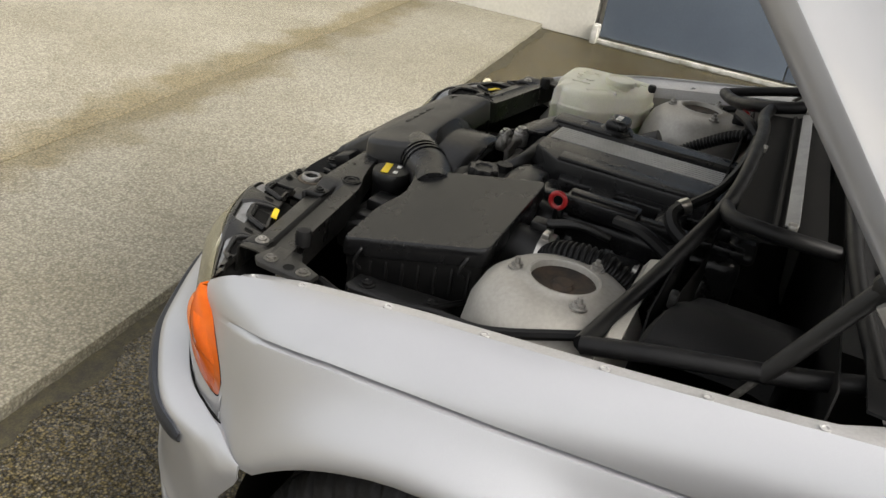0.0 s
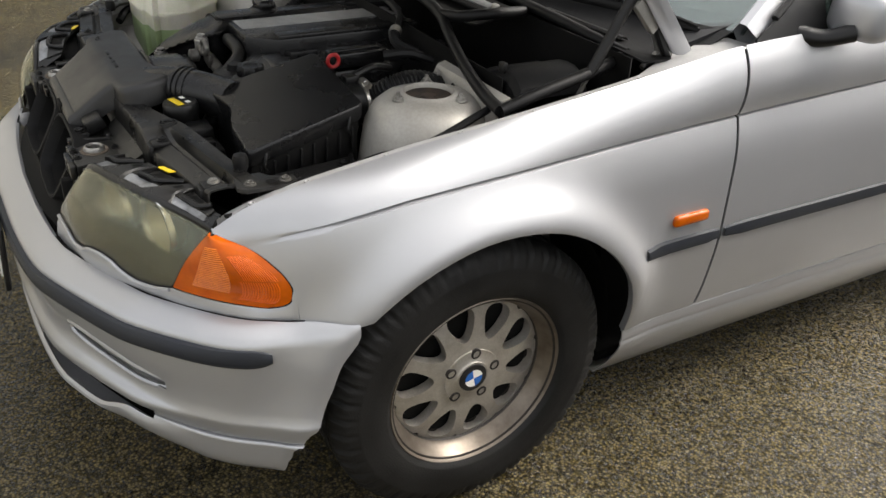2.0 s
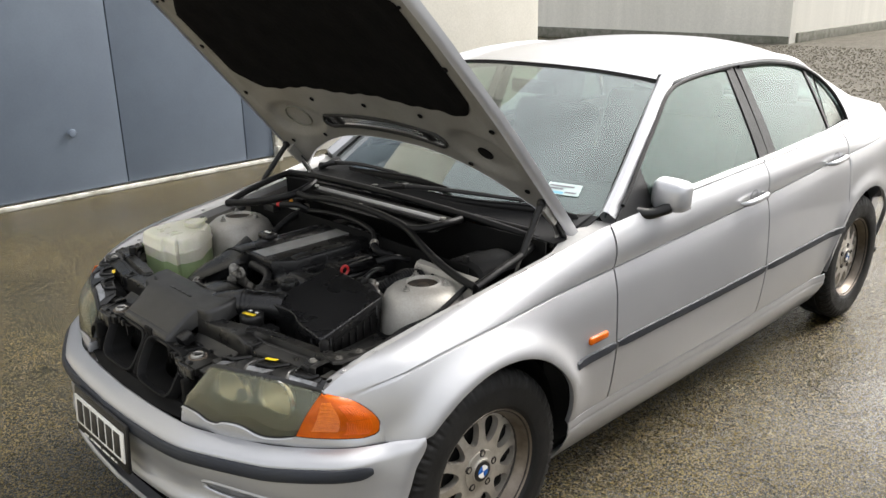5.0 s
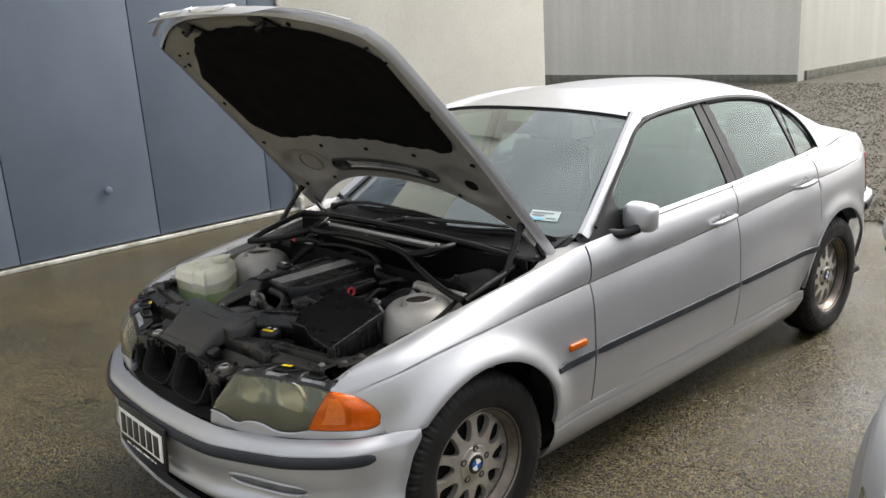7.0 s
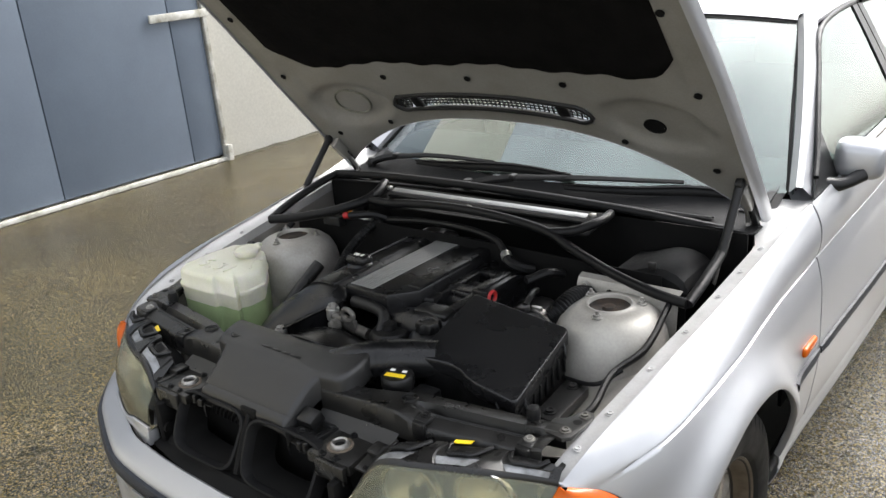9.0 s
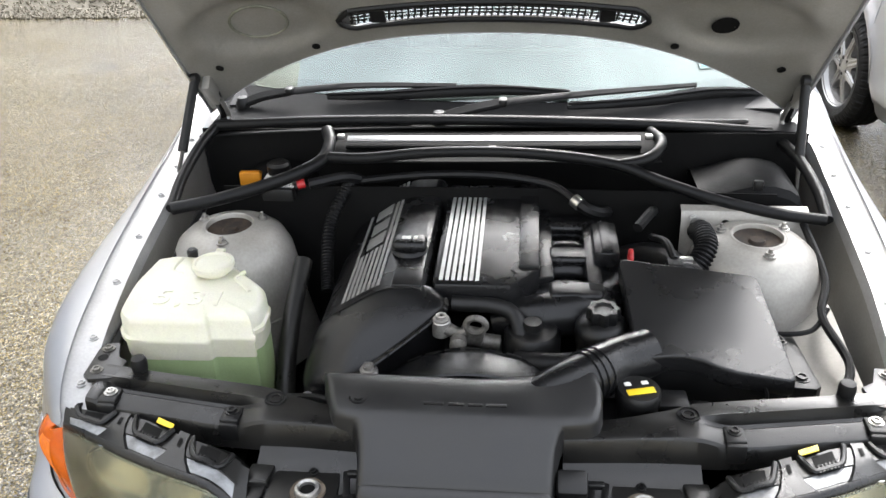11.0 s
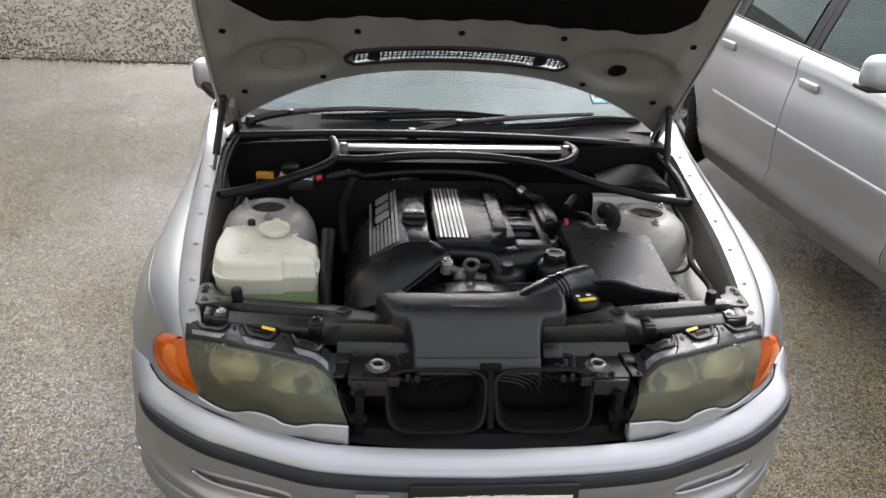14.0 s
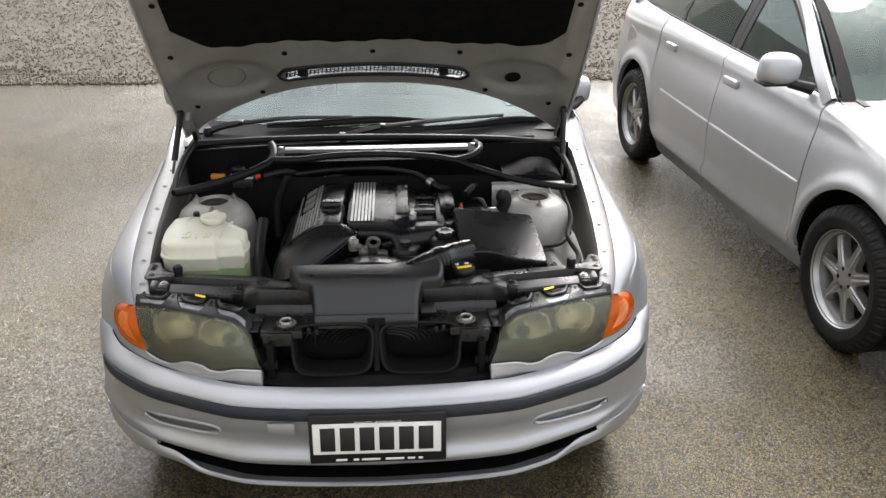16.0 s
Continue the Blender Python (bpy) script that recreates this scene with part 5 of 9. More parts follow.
def spot_bm(x, u, r, h=0.004, n=18, v=-0.020, squash=1.0):
    p = hood_pt(x, u, v + pressed(x, u) + 0.016)
    m = Matrix.Translation(p) @ HN.to_track_quat("-Z", "Y").to_matrix().to_4x4() @ Matrix.Diagonal((1, squash, 1, 1))
    return lathe_bm([(0.0, -h * 0.2), (r * 0.8, -h * 0.1), (r, h * 0.3), (r, h)], n, m, cap=False)


for x, u in ((-0.67, 0.49), (-0.30, 0.452), (0.0, 0.45), (0.30, 0.452), (0.67, 0.49), (-0.645, 0.20), (-0.405, 0.245), (0.405, 0.245), (0.645, 0.20), (-0.66, 0.75), (0.66, 0.75), (-0.63, 0.98), (0.63, 0.98), (-0.36, 1.165), (0.36, 1.165)):
    part("grommet", spot_bm(x, u, 0.0095), DEEP, hood)
part("access_hole", spot_bm(0.501, 0.305, 0.029, 0.003), DEEP, hood, "round black hole in the inner panel")


def ring_bm(x, u, r, w):
    pts = []
    for k in range(41):
        a = 2 * math.pi * k / 40
        px, pu = x + r * math.cos(a), u + r * 0.86 * math.sin(a)
        pts.append(hood_pt(px, pu, pressed(px, pu) - 0.003))
    return tube_bm(pts, w, 6, 120)


# darker grey ring paints the shade of the pressed groove
part("pressed_ring", ring_bm(-0.520, 0.322, 0.064, 0.0030), MOSS_AND_GROOVE, hood)


def vent_mesh_bm():
    bms = []
    for x in lin(-0.312, 0.312, 44):
        if 0.235 < abs(x) < 0.262:
            continue
        bms.append(tube_bm([hood_pt(x, VENT(x) - 0.024, -0.012), hood_pt(x + 0.004, VENT(x), -0.010), hood_pt(x, VENT(x) + 0.024, -0.012)], 0.0026, 5, 3))
    for k in (-0.016, -0.005, 0.006, 0.017):
        bms.append(tube_bm([hood_pt(x, VENT(x) + k, -0.011) for x in lin(-0.315, 0.315, 14)], 0.0021, 5, 28))
    return join(*bms)


vent = part("air_vent", vent_mesh_bm(), BLACK, hood, "black plastic vent grid with light showing through")
frame_pts = [hood_pt(x, VENT(x) + 0.030, -0.020) for x in lin(-0.31, 0.31, 16)] + [hood_pt(0.338, VENT(0.338), -0.020)] + [hood_pt(x, VENT(x) - 0.030, -0.020) for x in lin(0.31, -0.31, 16)] + [hood_pt(-0.338, VENT(-0.338), -0.020), hood_pt(-0.31, VENT(-0.31) + 0.030, -0.020)]
part("vent_frame", tube_bm(frame_pts, 0.0065, 8, 80), BLACK, vent)
for x in (-0.25, 0.25):
    part("vent_bridge", moved(box_bm(0, 0, 0, 0.034, 0.05, 0.012, 0.003), Matrix.Translation(hood_pt(x, VENT(x), -0.014)) @ HN.to_track_quat("Z", "Y").to_matrix().to_4x4()), BLACK, vent)


def nose_pt(x, s, out=0.0):
    """The turned-down nose of the bonnet that carries the twin grille; s runs to its lower edge."""
    u = hood_front(x * 0.98)
    k = min(1.0, max(0.0, (0.43 - abs(x)) / 0.10))
    k = k * k * (3 - 2 * k)
    a = hood_pt(x, u, 0.008)
    b = H0 + HD * (u + 0.012 + 0.036 * k) + HN * ((a - H0).dot(HN) - 0.012 - 0.066 * k) + Vector((x - 0.010, 0, 0))
    return a.lerp(b, s) + (HD * 0.9 + HN * 0.3) * (0.012 * math.sin(math.pi * s) * k + out)


part("nose", grid_bm([[nose_pt(x, s) for x in lin(-0.66, 0.66, 66)] for s in lin(0, 1, 10)]), PAINT, hood, "silver turned-down nose of the bonnet", thick=0.003)


def kidney_pts(side, grow=0.0):
    pts = []
    for a in range(33):
        ang = 2 * math.pi * a / 32
        e = lambda c: math.copysign(abs(c) ** 0.5, c)
        pts.append((side * (0.128 + (0.100 + grow) * e(math.cos(ang))), 0.46 + (0.36 + 4 * grow) * e(math.sin(ang))))
    return pts


for side in (-1, 1):
    kid = part("kidney_surround", tube_bm([nose_pt(x, s, 0.003) for x, s in kidney_pts(side)], 0.006, 7, 64), CHROME, hood, "bright surround of the twin front grille")
    part("grille_back", grid_bm([[nose_pt(side * x, s, 0.0015) for x in lin(0.034, 0.222, 10)] for s in lin(0.14, 0.78, 4)]), DEEP, kid)
    for x in lin(0.046, 0.21, 11):
        part("grille_slat", grid_bm([[nose_pt(side * x + dx, s, h) for s in lin(0.13, 0.79, 4)] for dx, h in ((-0.003, 0.001), (-0.0022, 0.006), (0.0022, 0.006), (0.003, 0.001))]), PAINT, kid)
for side in (-1, 1):
    for x, d in ((0.62, 0.02), (0.55, 0.045), (0.66, 0.06)):
        part("slot", spot_bm(side * x, hood_front(x) - 0.10 - d, 0.010, squash=0.45), DEEP, hood)

for x in (-0.25, 0.25):
    pin = part("latch_pin", tube_bm([hood_pt(x, 1.190, -0.014), hood_pt(x, 1.188, -0.035), hood_pt(x, 1.185, -0.062)], [0.012, 0.008, 0.005], 10), BLACK, hood, "black latch pin and plate")
    part("latch_plate", join(grid_bm([[hood_pt(x + dx, u, v) for dx in (-0.045, -0.02, 0.02, 0.045)] for u, v in ((1.155, -0.018), (1.165, -0.026), (1.215, -0.026), (1.225, -0.018))]), tube_bm([hood_pt(x + 0.03, 1.20, -0.02), hood_pt(x + 0.034, 1.198, -0.045), hood_pt(x + 0.010, 1.195, -0.062)], 0.006, 6)), BLACK, pin, thick=0.003)

# gas struts and hinges
for s in (1, -1):
    a, b = (Vector((0.693, 1.148, 1.056)), Vector((0.680, 1.036, 0.835))) if s > 0 else (Vector((-0.722, 1.155, 1.055)), Vector((-0.738, 0.985, 0.862)))
    st = part("gas_strut", tube_bm([a, a.lerp(b, 0.35), a.lerp(b, 0.71)], 0.0112, 12, 6), BLACK, CAR, "black gas strut holding the bonnet")
    part("strut_rod", tube_bm([a.lerp(b, 0.69), a.lerp(b, 0.85), b], 0.0048, 8, 4), DULL_CAST, st)
    part("strut_end", lathe_bm([(0.006, -0.012), (0.014, -0.008), (0.015, 0.006), (0.006, 0.012)], 14, Matrix.Translation(a) @ pose(0, 0, 0, 0, 90, 0)), BLACK, st)
    hg = part("bonnet_hinge", tube_bm([(s * 0.700, 1.27, 0.90), (s * 0.700, 1.235, 0.955), (s * 0.697, 1.205, 1.005)], 0.011, 8, 8), BLACK, CAR, "black steel bonnet hinge")
    part("hinge_plate", box_bm(s * 0.698, 1.19, 1.02, 0.02, 0.05, 0.085, 0.004, pose(0, 0, 0, 43, 0, 0)), INNER_PAINT, hg)
    part("hinge_arm", tube_bm([(s * 0.69, 1.20, 0.90), (s * 0.685, 1.24, 0.93), (s * 0.688, 1.21, 0.985)], 0.006, 8, 8), ALLOY, hg)


# ---- wheels ----
def tyre_bm(R, w, rim_r):
    prof = [(rim_r, -w * 0.40), (rim_r + 0.012, -w * 0.47), (rim_r + 0.05, -w * 0.5), (R - 0.045, -w * 0.485), (R - 0.016, -w * 0.44), (R - 0.004, -w * 0.36)]
    prof += [(R, -w * 0.30)]
    for c in (-0.2, 0.0, 0.2):
        prof += [(R, w * (c - 0.035)), (R - 0.007, w * (c - 0.03)), (R - 0.007, w * (c + 0.03)), (R, w * (c + 0.035))]
    prof += [(R, w * 0.30), (R - 0.004, w * 0.36), (R - 0.016, w * 0.44), (R - 0.026, w * 0.462), (R - 0.045, w * 0.485), (R - 0.05, w * 0.49), (R - 0.055, w * 0.487), (rim_r + 0.05, w * 0.5), (rim_r + 0.016, w * 0.475), (rim_r + 0.012, w * 0.465), (rim_r, w * 0.40)]
    n = 384
    rows = []
    for r, z in prof:
        row = []
        for k in range(n):
            a = 2 * math.pi * k / n
            rr = r
            if abs(z) > w * 0.32 and R - 0.03 < r:
                rr = r - (0.0095 if k % 8 < 2 else 0.003 if k % 8 == 5 else 0.0)
            row.append((rr * math.cos(a), rr * math.sin(a), z))
        rows.append(row)
    return grid_bm(rows, closed=True)


def slotted_disc_bm(r0, r1, windows, dish, win, wide, tall, depth=0.03, expo=2.6, spread=0.22):
    """A wheel disc with rounded windows; dish gives the face's height over the radius."""
    bm = bmesh.new()
    half = math.pi / windows
    rc = win
    N = 28
    for s in range(windows):
        base = 2 * math.pi * s / windows
        inner, outer, back = [], [], []
        for k in range(N):
            a = 2 * math.pi * (k + 0.5) / N
            ca, sa = math.cos(a), math.sin(a)
            q = (abs(ca) ** expo + abs(sa) ** expo) ** (-1 / expo)
            dr, dt = tall * q * sa, wide * q * ca
            taper = 1 + spread * dr / tall
            ri, ti = rc + dr, dt * taper / rc
            # the cell's border, met by the same ray
            kx = half / abs(ca) if abs(ca) > 1e-6 else 1e9
            ky = ((r1 - rc) if sa > 0 else (rc - r0)) / abs(sa) if abs(sa) > 1e-6 else 1e9
            kx_m = half * rc / abs(ca) if abs(ca) > 1e-6 else 1e9
            g = min(kx_m, ky)
            ro, to = rc + g * sa, g * ca / rc
            to = max(-half, min(half, to))
            for lst, rr, tt, zz in ((inner, ri, ti, 0.0), (outer, ro, to, 0.0), (back, ri * 0.99, ti * 0.93, -depth)):
                lst.append(bm.verts.new((rr * math.cos(base + tt), rr * math.sin(base + tt), dish(rr) + zz)))
        for k in range(N):
            j = (k + 1) % N
            bm.faces.new((outer[k], outer[j], inner[j], inner[k]))
            bm.faces.new((inner[k], inner[j], back[j], back[k]))
    bmesh.ops.remove_doubles(bm, verts=bm.verts, dist=0.0012)
    bmesh.ops.recalc_face_normals(bm, faces=bm.faces)
    return bm


def wheel(name, centre, sign, R, w, rim_r, style, parent, label):
    """A wheel whose face looks along x to the given side."""
    m = Matrix.Translation(centre) @ (pose(0, 0, 0, 0, 90, 0) if sign > 0 else pose(0, 0, 0, 0, -90, 0)) @ pose(0, 0, 0, 0, 0, 11)
    hold = part(name, moved(lathe_bm([(rim_r - 0.004, -w * 0.42), (rim_r - 0.03, -w * 0.3), (rim_r - 0.035, w * 0.1), (rim_r - 0.022, w * 0.22), (rim_r - 0.010, w * 0.3), (rim_r - 0.006, w * 0.40), (rim_r + 0.004, w * 0.42), (rim_r + 0.004, w * 0.40)], 64, None, False), m), RIM_DARK if style == 1 else RIM_SHADE, parent, label)
    part("tyre", moved(tyre_bm(R, w, rim_r), m), TYRE, hold, "worn black tyre")
    if style == 1:
        dish = lambda r: w * 0.27 - 0.010 * ((r - 0.05) / 0.1) ** 2 if r > 0.05 else w * 0.28
        part("disc", moved(slotted_disc_bm(0.062, rim_r - 0.022, 10, dish, 0.1285, 0.0275, 0.0395, 0.022, 2.4), m), RIM, hold, "brake-dusted alloy disc with ten rounded holes")
        part("rim_lip", moved(lathe_bm([(rim_r - 0.024, w * 0.225), (rim_r - 0.016, w * 0.26), (rim_r - 0.008, w * 0.38), (rim_r + 0.002, w * 0.43), (rim_r + 0.006, w * 0.41)], 64, None, False), m), RIM_LIP, hold)
        part("dust_shield", moved(lathe_bm([(0.05, w * 0.08), (0.172, w * 0.08), (0.172, w * 0.04)], 40, None, False), m), DEEP, hold)
        part("hub", moved(lathe_bm([(0.066, w * 0.25), (0.064, w * 0.285), (0.040, w * 0.295), (0.037, w * 0.31), (0.0, w * 0.312)], 32, None, False), m), RIM, hold)
        for k in range(5):
            a = 2 * math.pi * (k + 0.25) / 5
            part("wheel_bolt", moved(lathe_bm([(0.0, w * 0.265), (0.0085, w * 0.27), (0.0085, w * 0.303), (0.0125, w * 0.292), (0.0125, w * 0.27)][1:], 10, Matrix.Translation((0.056 * math.cos(a), 0.056 * math.sin(a), 0))), m), RIM_DARK, hold)
        part("hub_badge", moved(lathe_bm([(0.033, w * 0.31), (0.032, w * 0.325), (0.026, w * 0.329), (0.0, w * 0.330)], 32, None, False), m), PRINT, hold, "round dark hub badge with blue and white quarters")
        for k, mt in enumerate((BLUE, WHITE, BLUE, WHITE)):
            pts = [(0, 0)] + [(0.021 * math.cos(math.pi / 2 * (k + t / 6)), 0.021 * math.sin(math.pi / 2 * (k + t / 6))) for t in range(7)]
            part("badge_quarter", moved(prism_bm(pts, w * 0.329, w * 0.333), m), mt, hold)
    else:
        dish = lambda r: w * 0.30 - 0.02 * (r / 0.2) ** 2
        part("disc", moved(slotted_disc_bm(0.045, rim_r - 0.010, 7, dish, 0.138, 0.0430, 0.0560, 0.035, 2.7, 0.36), m), RIM2, hold, "clean seven-spoke alloy disc")
        part("rim_lip", moved(lathe_bm([(rim_r - 0.016, w * 0.24), (rim_r - 0.008, w * 0.38), (rim_r + 0.002, w * 0.43), (rim_r + 0.006, w * 0.41)], 64, None, False), m), RIM2, hold)
        part("hub", moved(lathe_bm([(0.055, w * 0.27), (0.05, w * 0.29), (0.03, w * 0.31), (0.0, w * 0.312)], 32, None, False), m), RIM2, hold)
        for k in range(7):
            a = 2 * math.pi * (k + 0.5) / 7
            ridge = [[Vector((r * math.cos(a) - o * math.sin(a), r * math.sin(a) + o * math.cos(a), dish(r) + h)) for o, h in ((-0.0170, 0.0), (-0.0135, 0.006), (-0.005, 0.006), (0.0, 0.002), (0.005, 0.006), (0.0135, 0.006), (0.0170, 0.0))] for r in lin(0.052, rim_r - 0.014, 6)]
            part("spoke", moved(grid_bm(ridge), m), RIM2, hold)
        for k in range(5):
            a = 2 * math.pi * (k + 0.25) / 5
            part("wheel_bolt", moved(lathe_bm([(0.0085, w * 0.27), (0.0085, w * 0.31), (0.0, w * 0.312)], 10, Matrix.Translation((0.042 * math.cos(a), 0.042 * math.sin(a), 0))), m), RIM_DARK, hold)
    part("brake_disc", moved(lathe_bm([(0.06, -0.01), (0.14, -0.01), (0.14, 0.01), (0.06, 0.01)], 40, None, False), m), RIM_DARK, hold)
    return hold


for hub in (HUB_F, HUB_R):
    for s in (1, -1):
        wheel("wheel", (s * 0.738, hub, HUB_Z), s, 0.322, 0.196, 0.2, 1, CAR, "alloy road wheel")


# wheel housings, floor and engine bay tub
def housing_bm(hub):
    rows = []
    for x in (0.772, 0.755, 0.6, 0.52):
        rows.append([Vector((x, hub + 0.377 * math.cos(a), HUB_Z + 0.375 * math.sin(a))) for a in lin(-0.12, math.pi + 0.12, 26)])
    back = [[Vector((0.52, hub + 0.385 * k * math.cos(a), HUB_Z + 0.375 * k * math.sin(a))) for a in lin(-0.12, math.pi + 0.12, 26)] for k in (1, 0.5, 0.05)]
    return grid_bm(rows + back[1:])


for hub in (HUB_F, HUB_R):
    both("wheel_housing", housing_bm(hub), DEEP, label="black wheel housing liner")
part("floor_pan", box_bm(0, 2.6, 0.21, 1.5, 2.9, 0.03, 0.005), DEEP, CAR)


# ---- engine bay ----
def sheet(name, rows, material, parent=None, label="", thick=0.003, **kw):
    return part(name, grid_bm([[Vector(p) for p in r] for r in rows]), material, parent or CAR, label, thick, **kw)


def bolt_bm(p, r=0.008, h=0.006, m=None):
    return lathe_bm([(r * 1.5, 0), (r * 1.5, h * 0.3), (r, h * 0.35), (r, h), (r * 0.6, h), (r * 0.5, h * 0.6), (0, h * 0.6)], 12, Matrix.Translation(p) @ (m or Matrix.Identity(4)), False)


def cyl_between(a, b, r, n=12):
    a, b = Vector(a), Vector(b)
    return tube_bm([a, a.lerp(b, 0.5), b], r, n, 2)


# wing flanges, aprons, towers
def flange_rows():
    rows = []
    for y in lin(0.285, 1.42, 30):
        x, z = edge_x(y), edge_z(y)
        w = 0.046 + 0.05 * min(1.0, max(0.0, (y - 1.15) / 0.12))
        rows.append([(x + 0.004, y, z - 0.003), (x - 0.006, y, z - 0.012), (x - 0.030, y, z - 0.017), (x - w, y, z - 0.019), (x - w - 0.004, y, z - 0.045)])
    return rows


def apron_rows():
    rows = []
    for y in lin(0.36, 1.24, 16):
        x, z = edge_x(y) - 0.049, edge_z(y)
        rows.append([(x, y, z - 0.04), (x - 0.01, y, z - 0.12), (x - 0.05, y, 0.60), (x - 0.16, y, 0.50), (x - 0.2, y, 0.33)])
    return rows


for f in (lambda r: r, lambda r: [[(-p[0], p[1], p[2]) for p in q] for q in r]):
    fl = sheet("wing_flange", f(flange_rows()), FLANGE, label="dull silver bolted flange along the wing")
    sheet("inner_wing", f(apron_rows()), INNER_PAINT, label="grey-painted inner wing panel")
    sg = 1 if fl.data.vertices[0].co.x > 0 else -1
    for y in (0.36, 0.455, 0.60, 0.745, 0.90, 1.02, 1.14):
        part("flange_bolt", bolt_bm((sg * (edge_x(y) - 0.028), y, edge_z(y) - 0.017), 0.0065, 0.005), FLANGE, fl)
    part("flange_slot", box_bm(sg * (edge_x(0.325) - 0.030), 0.325, edge_z(0.325) - 0.0165, 0.012, 0.022, 0.004, 0.002), DEEP, fl)

tower_prof = [(0.180, 0.56), (0.158, 0.66), (0.146, 0.745), (0.138, 0.79), (0.122, 0.822), (0.098, 0.841), (0.082, 0.846), (0.070, 0.849), (0.062, 0.8505), (0.057, 0.855), (0.053, 0.855), (0.051, 0.850), (0.051, 0.80)]
for s in (1, -1):
    cx, cy, dz = (0.535, 0.785, 0.002) if s > 0 else (-0.555, 0.80, -0.004)
    bm = lathe_bm([(r, z + dz) for r, z in tower_prof], 44, Matrix.Translation((cx, cy, 0)) @ Matrix.Diagonal((0.93, 0.95, 1, 1)), False)
    tw = part("strut_tower", bm, TOWER, CAR, "dusty silver suspension tower with a rusty centre hole")
    for a in (0.6, 2.7, 4.8):
        part("tower_stud", join(bolt_bm((cx + 0.072 * math.cos(a), cy + 0.072 * math.sin(a), 0.847 + dz), 0.0085, 0.009), cyl_between((cx + 0.072 * math.cos(a), cy + 0.072 * math.sin(a), 0.85 + dz), (cx + 0.072 * math.cos(a), cy + 0.072 * math.sin(a), 0.864 + dz), 0.004, 8)), ALLOY, tw)
    part("tower_bearing", lathe_bm([(0.0, 0.846), (0.014, 0.846), (0.018, 0.840), (0.040, 0.842), (0.0515, 0.846)], 24, Matrix.Translation((cx, cy, dz)), False), mat("rusty_top_mount", (0.05, 0.032, 0.02), 0.7, 0.1, (0.012, 0.010, 0.008), scale=40), tw)
    sheet("apron_shelf", [[(s * 0.665, y, z + 0.02), (s * 0.60, y, z), (s * 0.52, y, z - 0.02), (s * 0.46, y, z - 0.10)] for y, z in ((0.40, 0.690), (0.48, 0.700), (0.58, 0.715), (0.68, 0.73), (0.80, 0.72))], INNER_PAINT, label="grey-painted inner wing shelf")

    part("tower_seam", tube_bm([(cx + 0.155 * math.cos(a) * 0.93, cy + 0.155 * math.sin(a) * 0.95, 0.672) for a in lin(2.6, 6.8, 20)], 0.0035, 6, 60), TOWER, tw)
    for a in (3.6, 4.4, 5.2):
        part("tower_rivet", bolt_bm((cx + 0.15 * math.cos(a), cy + 0.15 * math.sin(a), 0.69), 0.006, 0.006, pose(0, 0, 0, 0, 90, math.degrees(a))), ALLOY, tw)
    if s < 0:
        continue
    back = sheet("tower_panel", [[(s * x, y, z) for x in lin(0.40, 0.66, 8)] for y, z in ((0.862, 0.74), (0.868, 0.80), (0.874, 0.845), (0.882, 0.860), (0.90, 0.865))], TOWER, label="grey pressed panel behind the suspension tower")
    part("panel_bolt", bolt_bm((s * 0.425, 0.868, 0.846), 0.008, 0.007, pose(0, 0, 0, 80, 0, 0)), ALLOY, back)
    part("panel_hole", lathe_bm([(0.0, 0.0), (0.009, 0.0003)], 18, Matrix.Translation((s * 0.49, 0.8685, 0.838)) @ pose(0, 0, 0, 84, 0, 0), False), DEEP, back)

# dark tub under everything: near-black fillers stand in for the bay's shaded depths
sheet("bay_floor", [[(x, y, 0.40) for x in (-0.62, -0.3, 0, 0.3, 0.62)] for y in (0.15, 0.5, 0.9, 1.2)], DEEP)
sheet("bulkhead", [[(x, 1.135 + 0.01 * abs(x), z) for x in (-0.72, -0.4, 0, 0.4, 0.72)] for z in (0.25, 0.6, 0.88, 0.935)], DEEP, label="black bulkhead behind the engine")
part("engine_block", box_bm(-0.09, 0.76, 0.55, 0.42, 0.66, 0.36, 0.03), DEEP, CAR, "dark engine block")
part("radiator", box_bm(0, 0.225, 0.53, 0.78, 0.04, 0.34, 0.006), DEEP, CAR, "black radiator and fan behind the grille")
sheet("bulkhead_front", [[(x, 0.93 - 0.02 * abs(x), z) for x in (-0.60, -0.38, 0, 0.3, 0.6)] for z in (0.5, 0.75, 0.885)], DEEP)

# air filter box
LID = [(0.262, 0.418, 0.822), (0.248, 0.657, 0.868), (0.505, 0.655, 0.838), (0.523, 0.410, 0.782)]


def lid_pt(u, v):
    """u across to the outer side, v to the rear."""
    a, b, c, d = (Vector(p) for p in LID)
    return (a * (1 - u) + d * u) * (1 - v) + (b * (1 - u) + c * u) * v


def lid_outline():
    return [(0.0, 0.05), (0.0, 0.5), (0.0, 0.95), (0.015, 0.985), (0.05, 1.0), (0.5, 1.0), (0.95, 1.0), (0.985, 0.985), (1.0, 0.95), (1.0, 0.5), (1.0, 0.04), (0.985, 0.01), (0.95, 0.0), (0.62, -0.005), (0.52, 0.015), (0.42, 0.055), (0.32, 0.065), (0.20, 0.035), (0.10, 0.0), (0.03, 0.0), (0.01, 0.015)]


